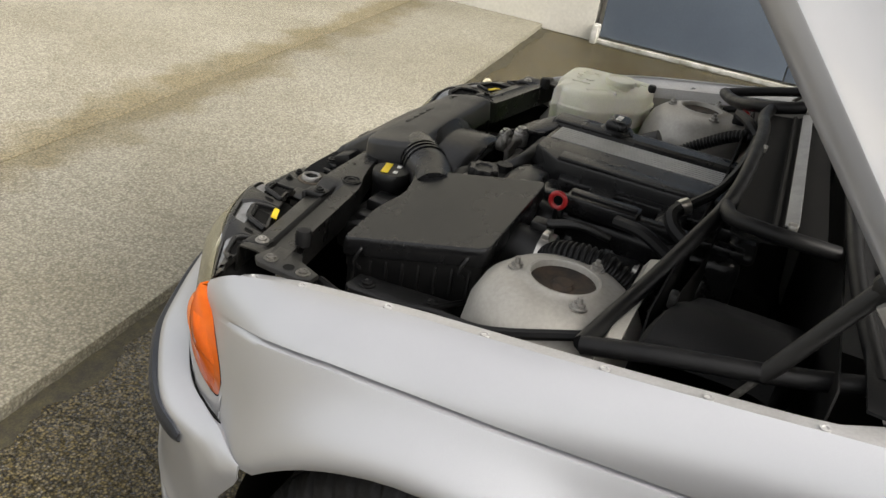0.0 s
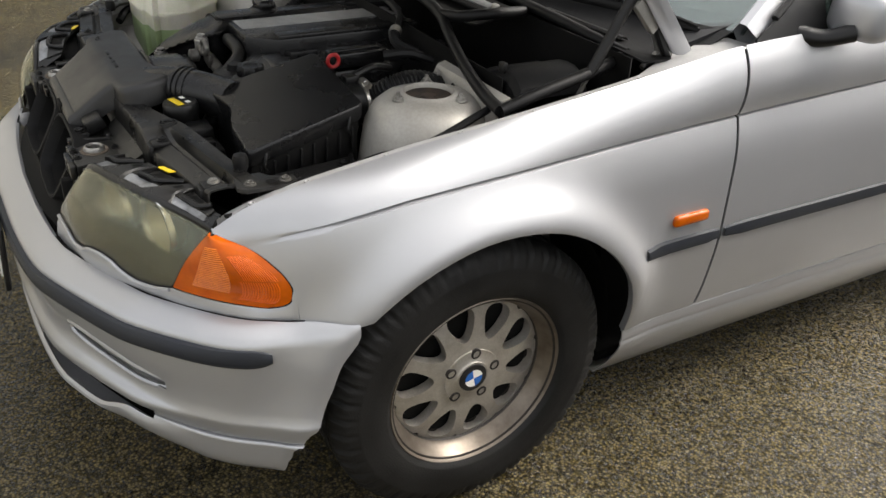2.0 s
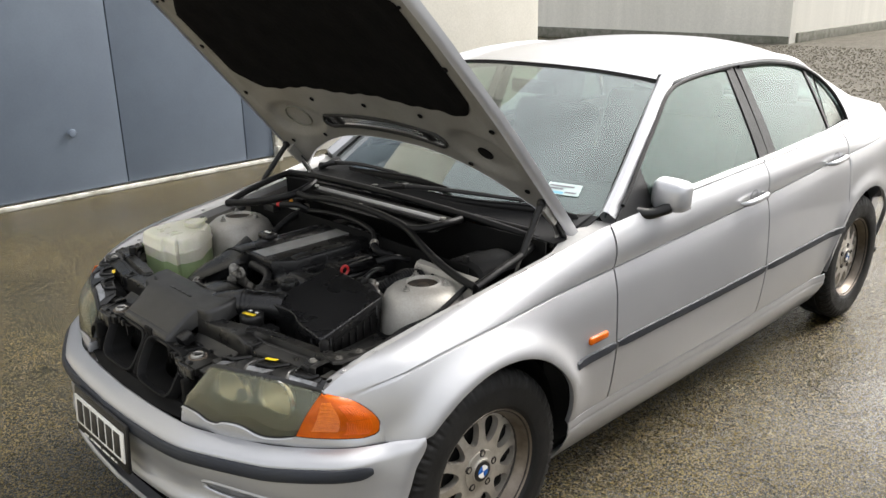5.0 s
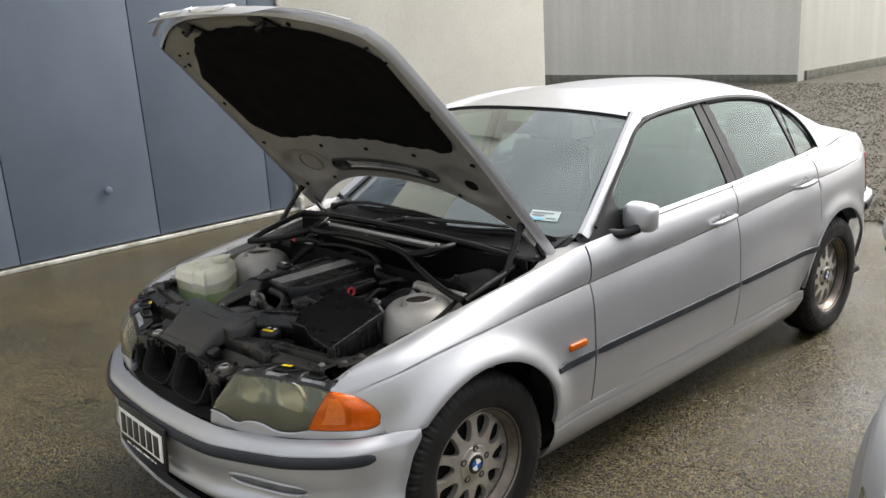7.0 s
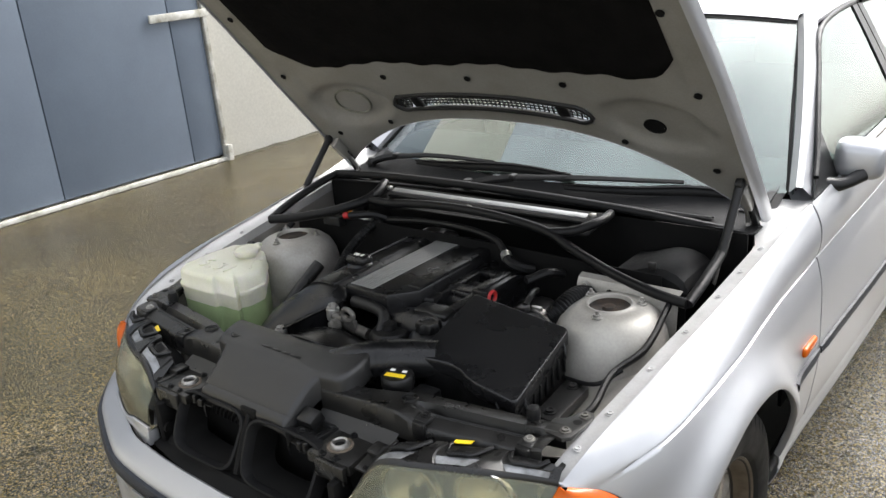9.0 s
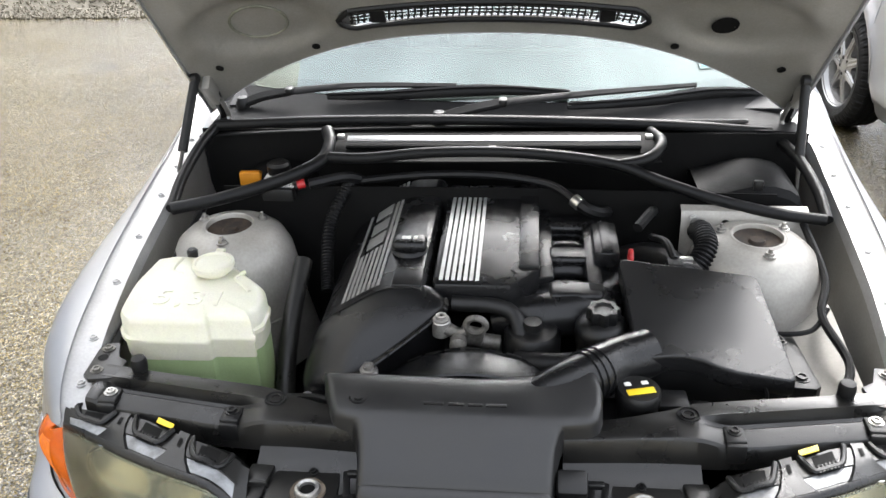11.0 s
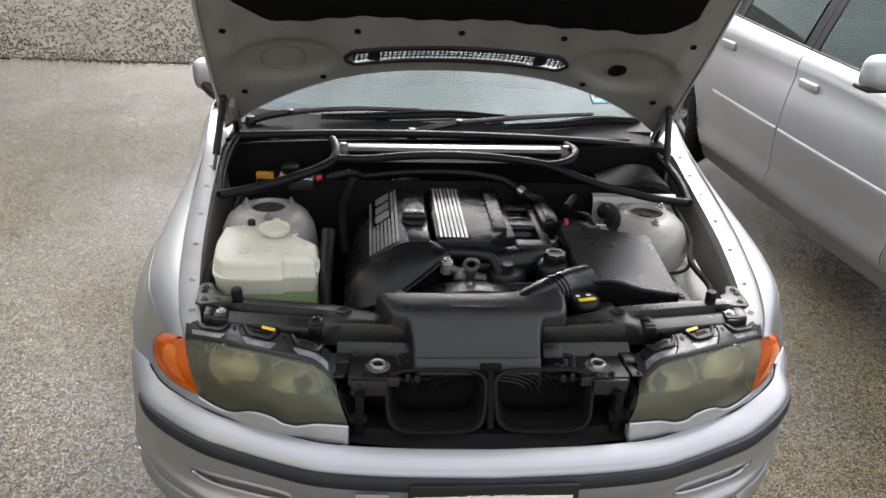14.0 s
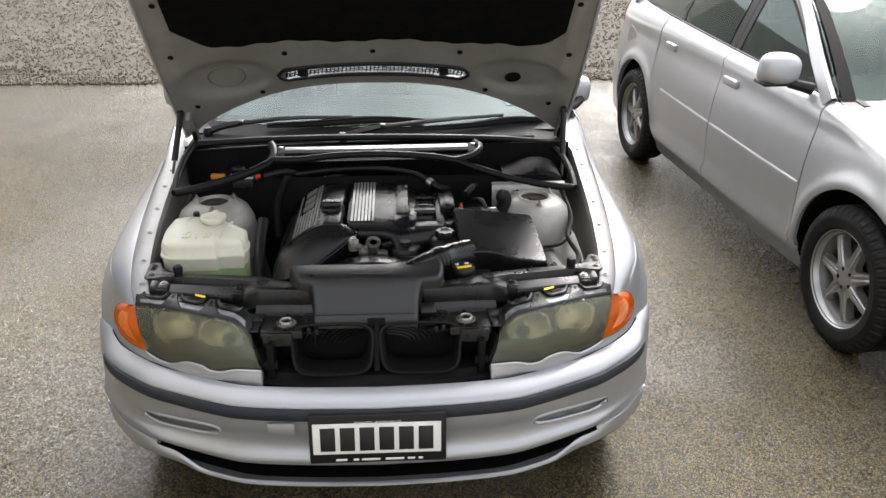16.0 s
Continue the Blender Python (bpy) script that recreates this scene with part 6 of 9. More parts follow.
def shell_bm(outline, levels):
    """A closed shell: rings of (shrink, height) between a lower and an upper face."""
    bm = bmesh.new()
    rings = []
    for shrink, h in levels:
        ring = []
        for u, v in outline:
            uu, vv = 0.5 + (u - 0.5) * (1 - shrink), 0.5 + (v - 0.5) * (1 - shrink)
            ring.append(bm.verts.new(lid_pt(uu, vv) + Vector((0, 0, h))))
        rings.append(ring)
    n = len(outline)
    for a, b in zip(rings, rings[1:]):
        for k in range(n):
            bm.faces.new((a[k], a[(k + 1) % n], b[(k + 1) % n], b[k]))
    bm.faces.new(rings[0])
    bm.faces.new(rings[-1])
    bmesh.ops.recalc_face_normals(bm, faces=bm.faces)
    return bm


air = part("air_filter_box", shell_bm(lid_outline(), [(0.10, -0.19), (0.06, -0.17), (0.05, -0.06), (0.03, -0.05), (0.03, -0.03)]), BLACK, CAR, "black air filter box with a flat lid")
part("lid", shell_bm(lid_outline(), [(0.01, -0.032), (-0.006, -0.028), (-0.008, -0.010), (-0.005, -0.005), (0.002, -0.001), (0.010, 0.0008), (0.018, 0.0012), (0.03, 0.0012), (0.08, 0.0012), (0.5, 0.0013)]), LID_BLACK, air, "flat satin black filter lid")
for v in lin(0.1, 0.9, 7):
    p = lid_pt(0.975, v)
    part("rib", box_bm(p.x, p.y, p.z - 0.065, 0.012, 0.005, 0.05, 0.001), BLACK, air)
for p in (lid_pt(0.8, 0.015), lid_pt(0.25, 1.0), lid_pt(1.0, 0.15), lid_pt(1.0, 0.88)):
    part("clip", tube_bm([p + Vector((0, 0, -0.055)), p + Vector((0.008, -0.008, -0.04)), p + Vector((0.002, -0.002, -0.02)), p + Vector((-0.006, 0, -0.012))], 0.003, 6), BLACK, air)
part("bracket", join(prism_bm([(0.533, 0.455), (0.575, 0.452), (0.585, 0.462), (0.577, 0.606), (0.568, 0.618), (0.515, 0.616)], 0.715, 0.737, 0.004), bolt_bm((0.557, 0.482, 0.737), 0.010), bolt_bm((0.546, 0.592, 0.737), 0.010)), BLACK, air)

# intake snout over the radiator
def snout_bm():
    """A broad plate behind, a knee, and a narrower flap falling to the grille ducts."""
    prof = [(0.352, 0.772, -0.252, 0.150), (0.347, 0.812, -0.252, 0.152), (0.343, 0.818, -0.250, 0.157), (0.336, 0.8205, -0.247, 0.168), (0.318, 0.822, -0.240, 0.187), (0.300, 0.822, -0.235, 0.193), (0.280, 0.820, -0.229, 0.191), (0.264, 0.817, -0.223, 0.185), (0.257, 0.815, -0.219, 0.178), (0.253, 0.813, -0.212, 0.170), (0.249, 0.811, -0.188, 0.132), (0.243, 0.808, -0.183, 0.127)]
    prof += [(0.236, 0.804, -0.180, 0.124), (0.229, 0.799, -0.178, 0.122), (0.220, 0.792, -0.176, 0.119), (0.205, 0.781, -0.174, 0.117), (0.185, 0.766, -0.172, 0.115), (0.1685, 0.7537, -0.171, 0.114), (0.1670, 0.7505, -0.171, 0.114), (0.1645, 0.7500, -0.171, 0.114), (0.155, 0.7455, -0.170, 0.113), (0.151, 0.738, -0.170, 0.113), (0.153, 0.715, -0.170, 0.113)]
    rows = []
    for y, z, xl, xr in prof:
        row = []
        cols = [(xl - 0.004, -0.05), (xl - 0.001, -0.010), (xl + 0.001, -0.004), (xl + 0.005, -0.0008), (xl + 0.010, 0)] + [(xl + (xr - xl) * k / 10, 0) for k in range(1, 10)] + [(xr - 0.010, 0), (xr - 0.005, -0.0008), (xr - 0.001, -0.004), (xr + 0.001, -0.010), (xr + 0.004, -0.05)]
        for x, d in cols:
            e = min(1.0, max(0.0, (x - 0.03) / 0.13))
            e *= e * min(1.0, max(0.0, (y - 0.275) / 0.05))
            row.append(Vector((x, y + 0.035 * e, z + d + 0.012 * e)))
        rows.append(row)
    return grid_bm(rows)


snout = part("intake_snout", snout_bm(), SNOUT, CAR, "satin black air intake snout over the radiator", thick=0.004, smooth=38)
part("screw_well", lathe_bm([(0.0145, 0.0), (0.0155, 0.0022), (0.0125, 0.0024), (0.0115, 0.001)], 24, Matrix.Translation((-0.185, 0.283, 0.820)), False), SATIN, snout)
part("fixing_screw", bolt_bm((-0.185, 0.283, 0.8195), 0.0085, 0.0025), DEEP, snout)
for r in range(4):
    for k, (x, w) in enumerate(((-0.075, 0.030), (-0.040, 0.024), (-0.010, 0.022), (0.022, 0.032))):
        part("moulded_mark", box_bm(x + 0.003 * r, 0.312 - 0.0125 * r, 0.8216, w, 0.0065, 0.0016, 0.0004), BLACK, snout)
neck_pts = [(0.075, 0.318, 0.792), (0.135, 0.352, 0.800), (0.185, 0.388, 0.802), (0.225, 0.425, 0.798), (0.285, 0.46, 0.795)]
part("duct_neck", tube_bm(neck_pts, [0.030, 0.040, 0.043, 0.043, 0.043], 24, 30), SATIN, snout)
for k in (0.45, 0.5, 0.55):
    p = spline(neck_pts, 100)
    i = int(100 * k)
    part("duct_rib", tube_bm([p[i - 1], p[i], p[i + 1]], 0.0455, 24, 2), SATIN, snout)


# lock panel behind the lamps, each side of the snout: a block beside the snout, a channel further out
panel_back = pch([(0.13, 0.285), (0.20, 0.292), (0.30, 0.318), (0.345, 0.336), (0.42, 0.349), (0.51, 0.362), (0.60, 0.376), (0.655, 0.386)])
panel_front = pch([(0.13, 0.245), (0.20, 0.250), (0.30, 0.256), (0.345, 0.257), (0.40, 0.260), (0.51, 0.277), (0.60, 0.291), (0.655, 0.300), (0.70, 0.306)])


def panel_rows():
    rows = []
    for x in lin(0.135, 0.33, 8) + lin(0.338, 0.42, 10) + lin(0.44, 0.60, 8) + lin(0.61, 0.652, 6):
        back, front = panel_back(x), panel_front(x)
        g = ease(0.335, 0.40, x) * (1 - 0.8 * ease(0.605, 0.645, x))
        top = 0.7865 - 0.004 * ease(0.30, 0.14, x)
        deep = ((1.0, 0.735), (1.0, top - 0.004), (1.0, top + 0.001), (0.94, top), (0.72, top), (0.66, top + 0.0025 * g), (0.60, top - 0.017 * g), (0.48, top - 0.021 * g), (0.42, top - 0.013 * g), (0.38, top - 0.011 * g), (0.10, top - 0.017 * g), (0.04, top - 0.001 - 0.018 * g), (0.0, top - 0.005 - 0.019 * g), (-0.03, 0.752 - 0.012 * g), (-0.04, 0.730))
        rows.append([(x, front + (back - front) * f, z) for f, z in deep])
    return rows


def foot_rows():
    """The sloping tray from the block down to the catch."""
    return [[(x, panel_front(x) + 0.004, 0.742), (x, panel_front(x) - 0.012, 0.732), (x, 0.225, 0.722), (x, 0.17, 0.712), (x, 0.145 + 0.04 * ease(0.30, 0.36, x), 0.708)] for x in (0.135, 0.19, 0.24, 0.30, 0.325, 0.345)]


END_PLATE = [(0.622, 0.350), (0.668, 0.343), (0.681, 0.356), (0.686, 0.430), (0.678, 0.449), (0.656, 0.450), (0.640, 0.410), (0.620, 0.398)]
mir = lambda rows: [[(-p[0], p[1], p[2]) for p in r] for r in rows]
for s, f, fb in ((1, lambda r: r, lambda b: b), (-1, mir, mirror_bm)):
    cp = sheet("cross_panel", f(panel_rows()), DUSTY, label="dusty black lock panel across the nose", thick=0.003, smooth=32)
    sheet("tray", f(foot_rows()), DUSTY, cp, thick=0.004, smooth=30)
    part("end_plate", fb(prism_bm(END_PLATE, 0.780, 0.788, 0.002)), DUSTY, cp, "black end plate bolted to the wing")
    part("plate_hole", fb(lathe_bm([(0.0, 0.0), (0.009, 0.0002)], 18, Matrix.Translation((0.667, 0.404, 0.7888)), False)), DEEP, cp)
    for x, y, z in ((0.668, 0.430, 0.788), (0.662, 0.368, 0.788)):
        part("plate_bolt", fb(bolt_bm((x, y, z), 0.0075, 0.006)), DULL_CAST, cp)
    part("panel_plug", fb(lathe_bm([(0.0, 0.001), (0.0075, 0.0015), (0.008, 0.004), (0.011, 0.004), (0.0115, 0.0015), (0.0145, 0.0015), (0.0155, 0.0045), (0.0175, 0.0045), (0.0185, 0.0)], 26, Matrix.Translation((0.330, 0.311, 0.7865)), False)), BLACK, cp, "round black plug in the panel")
    for x, y in ((0.615, 0.318), (0.395, 0.283)):
        strap = part("strap", fb(join(box_bm(x, y - 0.004, 0.777, 0.032, 0.036, 0.010, 0.004), box_bm(x, y - 0.024, 0.760, 0.032, 0.010, 0.036, 0.004))), BLACK, cp, "black plastic strap over the panel edge")
        part("strap_bolt", fb(bolt_bm((x, y, 0.782), 0.0075, 0.006)), ALLOY if x > 0.6 else BLACK, strap)
    for x, y in ((0.255, 0.272), (0.23, 0.238), (0.44, 0.340), (0.53, 0.352)):
        part("rivet", fb(bolt_bm((x, y, 0.785 if y > 0.245 else 0.727), 0.0042, 0.003)), BLACK, cp)
    part("rubber_stop", lathe_bm([(0.013, 0), (0.0145, 0.018), (0.012, 0.027), (0.0, 0.030)], 10, Matrix.Translation((s * 0.587, 0.376, 0.784)), False), RUBBER, cp)
    # bonnet catch
    catch = part("bonnet_catch", fb(join(prism_bm([(0.205, 0.128), (0.318, 0.132), (0.312, 0.222), (0.208, 0.226)], 0.700, 0.7225, 0.003), box_bm(0.272, 0.125, 0.700, 0.08, 0.012, 0.04, 0.003))), DUSTY, CAR, "black bonnet catch plate with an aged steel ring")
    part("catch_ring", lathe_bm([(0.0125, 0.0), (0.0125, 0.008), (0.0155, 0.0105), (0.0185, 0.0095), (0.0205, 0.005), (0.0205, 0.0)], 28, Matrix.Translation((s * 0.252, 0.176, 0.7225)), False), ALLOY, catch, "aged steel ring of the catch")
    part("ring_seat", lathe_bm([(0.021, 0.0), (0.021, 0.002), (0.027, 0.002), (0.028, 0.0)], 28, Matrix.Translation((s * 0.252, 0.176, 0.7225)), False), mat("rusted_seat", (0.16, 0.13, 0.10), 0.7, 0.2, (0.06, 0.045, 0.03), scale=60) if s > 0 else bpy.data.materials["rusted_seat"], catch)
    part("catch_hole", lathe_bm([(0.0, 0.0015), (0.0126, 0.0015)], 20, Matrix.Translation((s * 0.252, 0.176, 0.723)), False), DEEP, catch)
    for dx, dy in ((0.026, -0.036), (-0.012, -0.038), (0.0, 0.040)):
        part("catch_bolt", fb(bolt_bm((0.252 + dx, 0.176 + dy, 0.7225), 0.0055, 0.006)), BLACK, catch)
    tab = part("side_tab", fb(join(box_bm(0.335, 0.205, 0.726, 0.040, 0.036, 0.008, 0.003, pose(0, 0, 0, 0, 6, 8)), box_bm(0.340, 0.165, 0.716, 0.036, 0.046, 0.006, 0.002, pose(0, 0, 0, 4, 8, 8)), box_bm(0.337, 0.187, 0.722, 0.040, 0.006, 0.014, 0.002))), DUSTY, CAR, "folded black tab beside the catch")
    part("tab_bolt", fb(bolt_bm((0.344, 0.152, 0.718), 0.0045, 0.004)), BLACK, tab)
    lever = part("lever_guide", fb(join(box_bm(0.193, 0.178, 0.716, 0.010, 0.085, 0.020, 0.002, pose(0, 0, 0, 0, 0, -10)), box_bm(0.172, 0.176, 0.712, 0.012, 0.080, 0.018, 0.002, pose(0, 0, 0, 0, 0, -10)), box_bm(0.183, 0.215, 0.722, 0.030, 0.012, 0.014, 0.003))), BLACK, CAR, "pair of black guide bars beside the catch")
    part("guide_slot", fb(box_bm(0.183, 0.175, 0.706, 0.010, 0.07, 0.012, 0.001, pose(0, 0, 0, 0, 0, -10))), DEEP, lever)
    lug = part("snout_lug", fb(join(box_bm(0.147, 0.196, 0.741, 0.046, 0.040, 0.030, 0.006, pose(0, 0, 0, 22, 0, 0)), box_bm(0.150, 0.168, 0.722, 0.044, 0.030, 0.014, 0.004))), BLACK, CAR, "black fixing lug at the side of the snout")
    part("lug_bolt", fb(bolt_bm((0.155, 0.163, 0.729), 0.009, 0.006)), BLACK, lug)


# grille ducts: a pair of rounded frames
def rounded_loop(cx, half, top, low, r=0.45, n=40):
    pts = []
    for k in range(n + 1):
        a = 2 * math.pi * k / n
        e = lambda c: math.copysign(abs(c) ** r, c)
        u, v = e(math.cos(a)), e(math.sin(a))
        t = (v + 1) / 2
        p = Vector(low).lerp(Vector(top), t)
        pts.append(Vector((cx + (half * (0.90 + 0.10 * t)) * u, p.y, p.z)))
    return pts


for s in (1, -1):
    loop = rounded_loop(s * 0.1215, 0.1125, (0, 0.150, 0.728), (0, 0.086, 0.609))
    mid = sum(loop[:-1], Vector()) / (len(loop) - 1)
    ring = lambda k, dy: [mid + (p - mid) * k + Vector((0, dy, -dy * 0.5)) for p in loop]
    duct = part("grille_duct", grid_bm([ring(1.10, 0.022), ring(1.075, 0.004), ring(1.05, -0.005), ring(1.0, -0.006), ring(0.965, 0.0), ring(0.94, 0.016)]), MATT, CAR, "black rounded grille duct before the fan", thick=0.002)
    inner = [ring(0.94, 0.014), [Vector((p.x * 0.97 + s * 0.004, p.y + 0.075, p.z - 0.010)) for p in ring(0.92, 0.0)]]
    part("duct_wall", grid_bm(inner), DEEP, duct, thick=0.003)
    for k in range(9):
        a0 = 0.25 + 0.13 * k
        arc = [Vector((s * 0.03 + s * 0.19 * math.sin(b) * (0.35 + 0.075 * k), 0.195, 0.64 + 0.10 * math.cos(b) * (0.3 + 0.085 * k))) for b in lin(-0.6, 1.5, 6)]
        part("fan_vane", tube_bm(arc, 0.003, 5, 10), BLACK, duct)
part("grille_bridge", join(tube_bm([(0, 0.155, 0.732), (0, 0.125, 0.68), (0, 0.092, 0.612)], 0.009, 8, 6), box_bm(0, 0.156, 0.733, 0.05, 0.02, 0.025, 0.004)), DEEP, CAR)
sheet("bumper_carrier", [[(x, y + 0.05 * (x / 0.36) ** 2, z) for x in lin(-0.36, 0.36, 10)] for y, z in ((0.048, 0.583), (0.075, 0.588), (0.085, 0.60), (0.12, 0.605), (0.16, 0.60))], DEEP, label="black carrier behind the bumper")
for s in (1, -1):
    part("lamp_bracket", join(box_bm(s * 0.292, 0.125, 0.64, 0.02, 0.05, 0.10, 0.004), cyl_between((s * 0.275, 0.115, 0.625), (s * 0.31, 0.115, 0.625), 0.014)), DEEP, CAR)


# headlamps and indicators
WINDOW = mat("dusty_clear_plastic", (0.30, 0.31, 0.32), 0.35, 0.1, (0.12, 0.12, 0.12), scale=35)


LENS_TOP = [pch([(0.0, 0.343), (0.09, 0.374), (0.15, 0.396), (0.27, 0.436), (0.50, 0.518), (0.62, 0.561), (0.75, 0.608), (0.885, 0.656), (1.0, 0.694)]), pch([(0.0, 0.130), (0.09, 0.141), (0.15, 0.146), (0.27, 0.156), (0.50, 0.186), (0.62, 0.206), (0.75, 0.233), (0.885, 0.262), (1.0, 0.285)]), pch([(0.0, 0.690), (0.05, 0.718), (0.09, 0.734), (0.15, 0.749), (0.27, 0.754), (0.50, 0.755), (0.62, 0.753), (0.75, 0.747), (0.885, 0.739), (1.0, 0.730)])]
LENS_WAVE = pch([(0.0, 0.629), (0.2, 0.631), (0.27, 0.626), (0.335, 0.6205), (0.414, 0.6215), (0.475, 0.631), (0.566, 0.634), (0.64, 0.630), (0.72, 0.616), (0.806, 0.608), (0.88, 0.609), (1.0, 0.619)])
lens_low_y = pch([(0, 0.092), (0.3, 0.104), (0.6, 0.142), (1, 0.221)])


def lens_top(t):
    return Vector((LENS_TOP[0](t), LENS_TOP[1](t), LENS_TOP[2](t)))


def lens_low(t):
    return Vector((0.315 + 0.343 * t, lens_low_y(t), LENS_WAVE(t)))


def lens_pt(t, v, out=0.0):
    p = lens_low(t).lerp(lens_top(t), v)
    return p + Vector((0.25, -0.85, 0.35)).normalized() * (0.022 * math.sin(math.pi * (0.1 + 0.85 * v)) * (0.4 + 0.6 * math.sin(math.pi * (0.08 + 0.84 * t))) + out)


def lamp_pt(t, v, h=0.0):
    """A place on the lamp's top, from the lens edge back to the lock panel."""
    a = lens_top(t)
    back = Vector((a.x + 0.006 * (1 - t), max(a.y + 0.02, min(panel_front(a.x) - 0.004, a.y + 0.072 + 0.02 * t)), 0.757 - 0.018 * ease(0.2, 0.0, t)))
    return a.lerp(back, v) + Vector((0, 0, h + 0.004 * math.sin(math.pi * min(1.0, max(0.0, v)))))


lens_rows = [[lens_pt(t, v) for t in lin(0, 1, 40)] for v in lin(0, 1, 12)]
for s, f in ((1, lambda b: b), (-1, mirror_bm)):
    lamp = part("headlamp", f(grid_bm([[lens_pt(t, v) + Vector((0, d, dz)) for t in lin(0.0, 1, 14)] for v, d, dz in ((0, 0.004, -0.002), (0, 0.10, 0.01), (0.5, 0.13, 0.0), (1, 0.11, -0.03), (1, 0.03, -0.004), (1, 0.004, 0.001))])), DEEP, CAR, "hazed twin headlamp unit with a black back", thick=0.002)
    ln = part("lens", f(grid_bm(lens_rows)), LENS, lamp, "yellowed hazy clear lens", thick=0.003)
    ln.visible_shadow = False
    for cx, cy, cz, r in ((0.432, 0.185, 0.682, 0.056), (0.572, 0.232, 0.694, 0.052)):
        bowl = lathe_bm([(0.0, 0.040), (0.016, 0.038), (0.034, 0.030), (0.048, 0.014), (r + 0.002, -0.004), (r + 0.006, -0.008)], 32, Matrix.Translation((cx, cy, cz)) @ pose(0, 0, 0, -90, 0, 12), False)
        part("reflector", f(bowl), REFLECT, lamp, "dull chrome reflector bowl")
        part("bulb", f(lathe_bm([(0.006, 0.04), (0.007, 0.028), (0.005, 0.018), (0.0, 0.016)], 16, Matrix.Translation((cx, cy, cz)) @ pose(0, 0, 0, -90, 0, 12), False)), WHITE, lamp)
    part("lamp_bezel", f(grid_bm([[lens_pt(t, v) + Vector((0, 0.035 + 0.03 * math.sin(math.pi * v), 0)) for t in lin(0.02, 0.98, 12)] for v in (0.0, 0.25)])), TRIM, lamp, thick=0.002)
    part("top_housing", f(grid_bm([[lamp_pt(t, v, h) for t in lin(0.0, 1.0, 24)] for v, h in ((-0.03, -0.006), (0.0, 0.003), (0.05, 0.0065), (0.10, 0.0065), (0.13, 0.002), (0.5, 0.001), (0.97, 0.001), (1.0, -0.004))])), DUSTY, lamp, "dusty black top of the lamp housing", thick=0.002)
    part("side_housing", f(grid_bm([[lens_low(0).lerp(lens_top(0), v) + Vector((-0.004 - 0.01 * k, 0.002 + 0.03 * k, 0.0)) for v in lin(0, 1, 6)] for k in range(4)])), DUSTY, lamp, thick=0.003)
    for t0, t1 in ((0.05, 0.315), (0.355, 0.645), (0.685, 0.95)):
        part("adjuster_window", f(grid_bm([[lamp_pt(t, v, 0.0035) for t in lin(t0, t1, 8)] for v in lin(0.18, 0.50, 4)])), WINDOW, lamp, "grey clear window on the lamp top")
        part("latch_seat", f(grid_bm([[lamp_pt(t, v, h) for t in lin(t0 - 0.01, t1 + 0.01, 8)] for v, h in ((0.46, 0.003), (0.48, 0.0055), (0.98, 0.0055), (1.0, 0.003))])), DUSTY, lamp)
        tm = (t0 + t1) / 2
        ring = [lamp_pt(tm + a, v, 0.009) for a, v in ((-0.105, 1.0), (-0.088, 0.74), (-0.060, 0.50), (0.0, 0.49), (0.060, 0.50), (0.088, 0.74), (0.105, 1.0))]
        part("clip_frame", f(sweep_flat(ring, lambda t: 0.009, 0.008, (0, 0.2, 1))), BLACK, lamp, "black clip frame on the lamp top")
        part("clip_well", f(grid_bm([[lamp_pt(tm + a, v, 0.0055) for a in lin(-0.05, 0.05, 3)] for v in (0.56, 0.92)])), DEEP, lamp)
        for k in range(6):
            a = tm - 0.042 + 0.0168 * k
            part("clip_rib", f(grid_bm([[lamp_pt(a + d, v, h) for v in (0.42, 0.60)] for d, h in ((-0.005, 0.004), (-0.004, 0.012), (0.004, 0.012), (0.005, 0.004))])), BLACK, lamp)
    for tf in (0.335, 0.665):
        part("fin", f(grid_bm([[lamp_pt(tf + a * half, v, h) for a, h in ((-1, 0.003), (-0.8, 0.008), (0.8, 0.008), (1, 0.003))] for v, half in ((0.10, 0.105), (0.35, 0.065), (0.65, 0.040), (0.90, 0.032), (1.06, 0.034))])), DUSTY, lamp, thick=0.001)
        part("fin_slot", f(grid_bm([[lamp_pt(tf + a, v, 0.0098) for a in (-0.009, 0.009)] for v in (0.62, 0.86)])), DEEP, lamp)
    part("yellow_tab", f(grid_bm([[lamp_pt(t, v, 0.011) for t in lin(0.40, 0.49, 3)] for v in (0.98, 1.12)])), YELLOW, lamp, thick=0.002)
    # thin black tube stands in for the shaded gap below the lens
    part("lens_gasket", f(tube_bm([lens_pt(t, 0.0) + Vector((0, -0.002, -0.001)) for t in lin(0, 1, 40)], 0.0022, 6, 120)), RUBBER, lamp)
    part("trim_lip", f(tube_bm([lens_pt(t, 0.0) + Vector((0, -0.006, -0.0055)) for t in lin(0, 1, 40)], 0.0036, 8, 120)), PAINT, lamp, "bright wavy lip under the lens")
    part("trim_end", f(box_bm(0.321, 0.092, 0.597, 0.012, 0.03, 0.036, 0.003)), PAINT, lamp)
    for cx, cy, cz, r in ((0.432, 0.185, 0.682, 0.056), (0.572, 0.232, 0.694, 0.052)):
        turn = Matrix.Translation((cx, cy, cz)) @ pose(0, 0, 0, -90, 0, 12)
        part("reflector_ring", f(lathe_bm([(r + 0.001, -0.006), (r + 0.004, -0.014), (r + 0.009, -0.014), (r + 0.012, -0.004)], 36, turn, False)), CHROME, lamp)

    def sig_rows(off):
        rows = []
        for k in range(21):
            t = k / 20
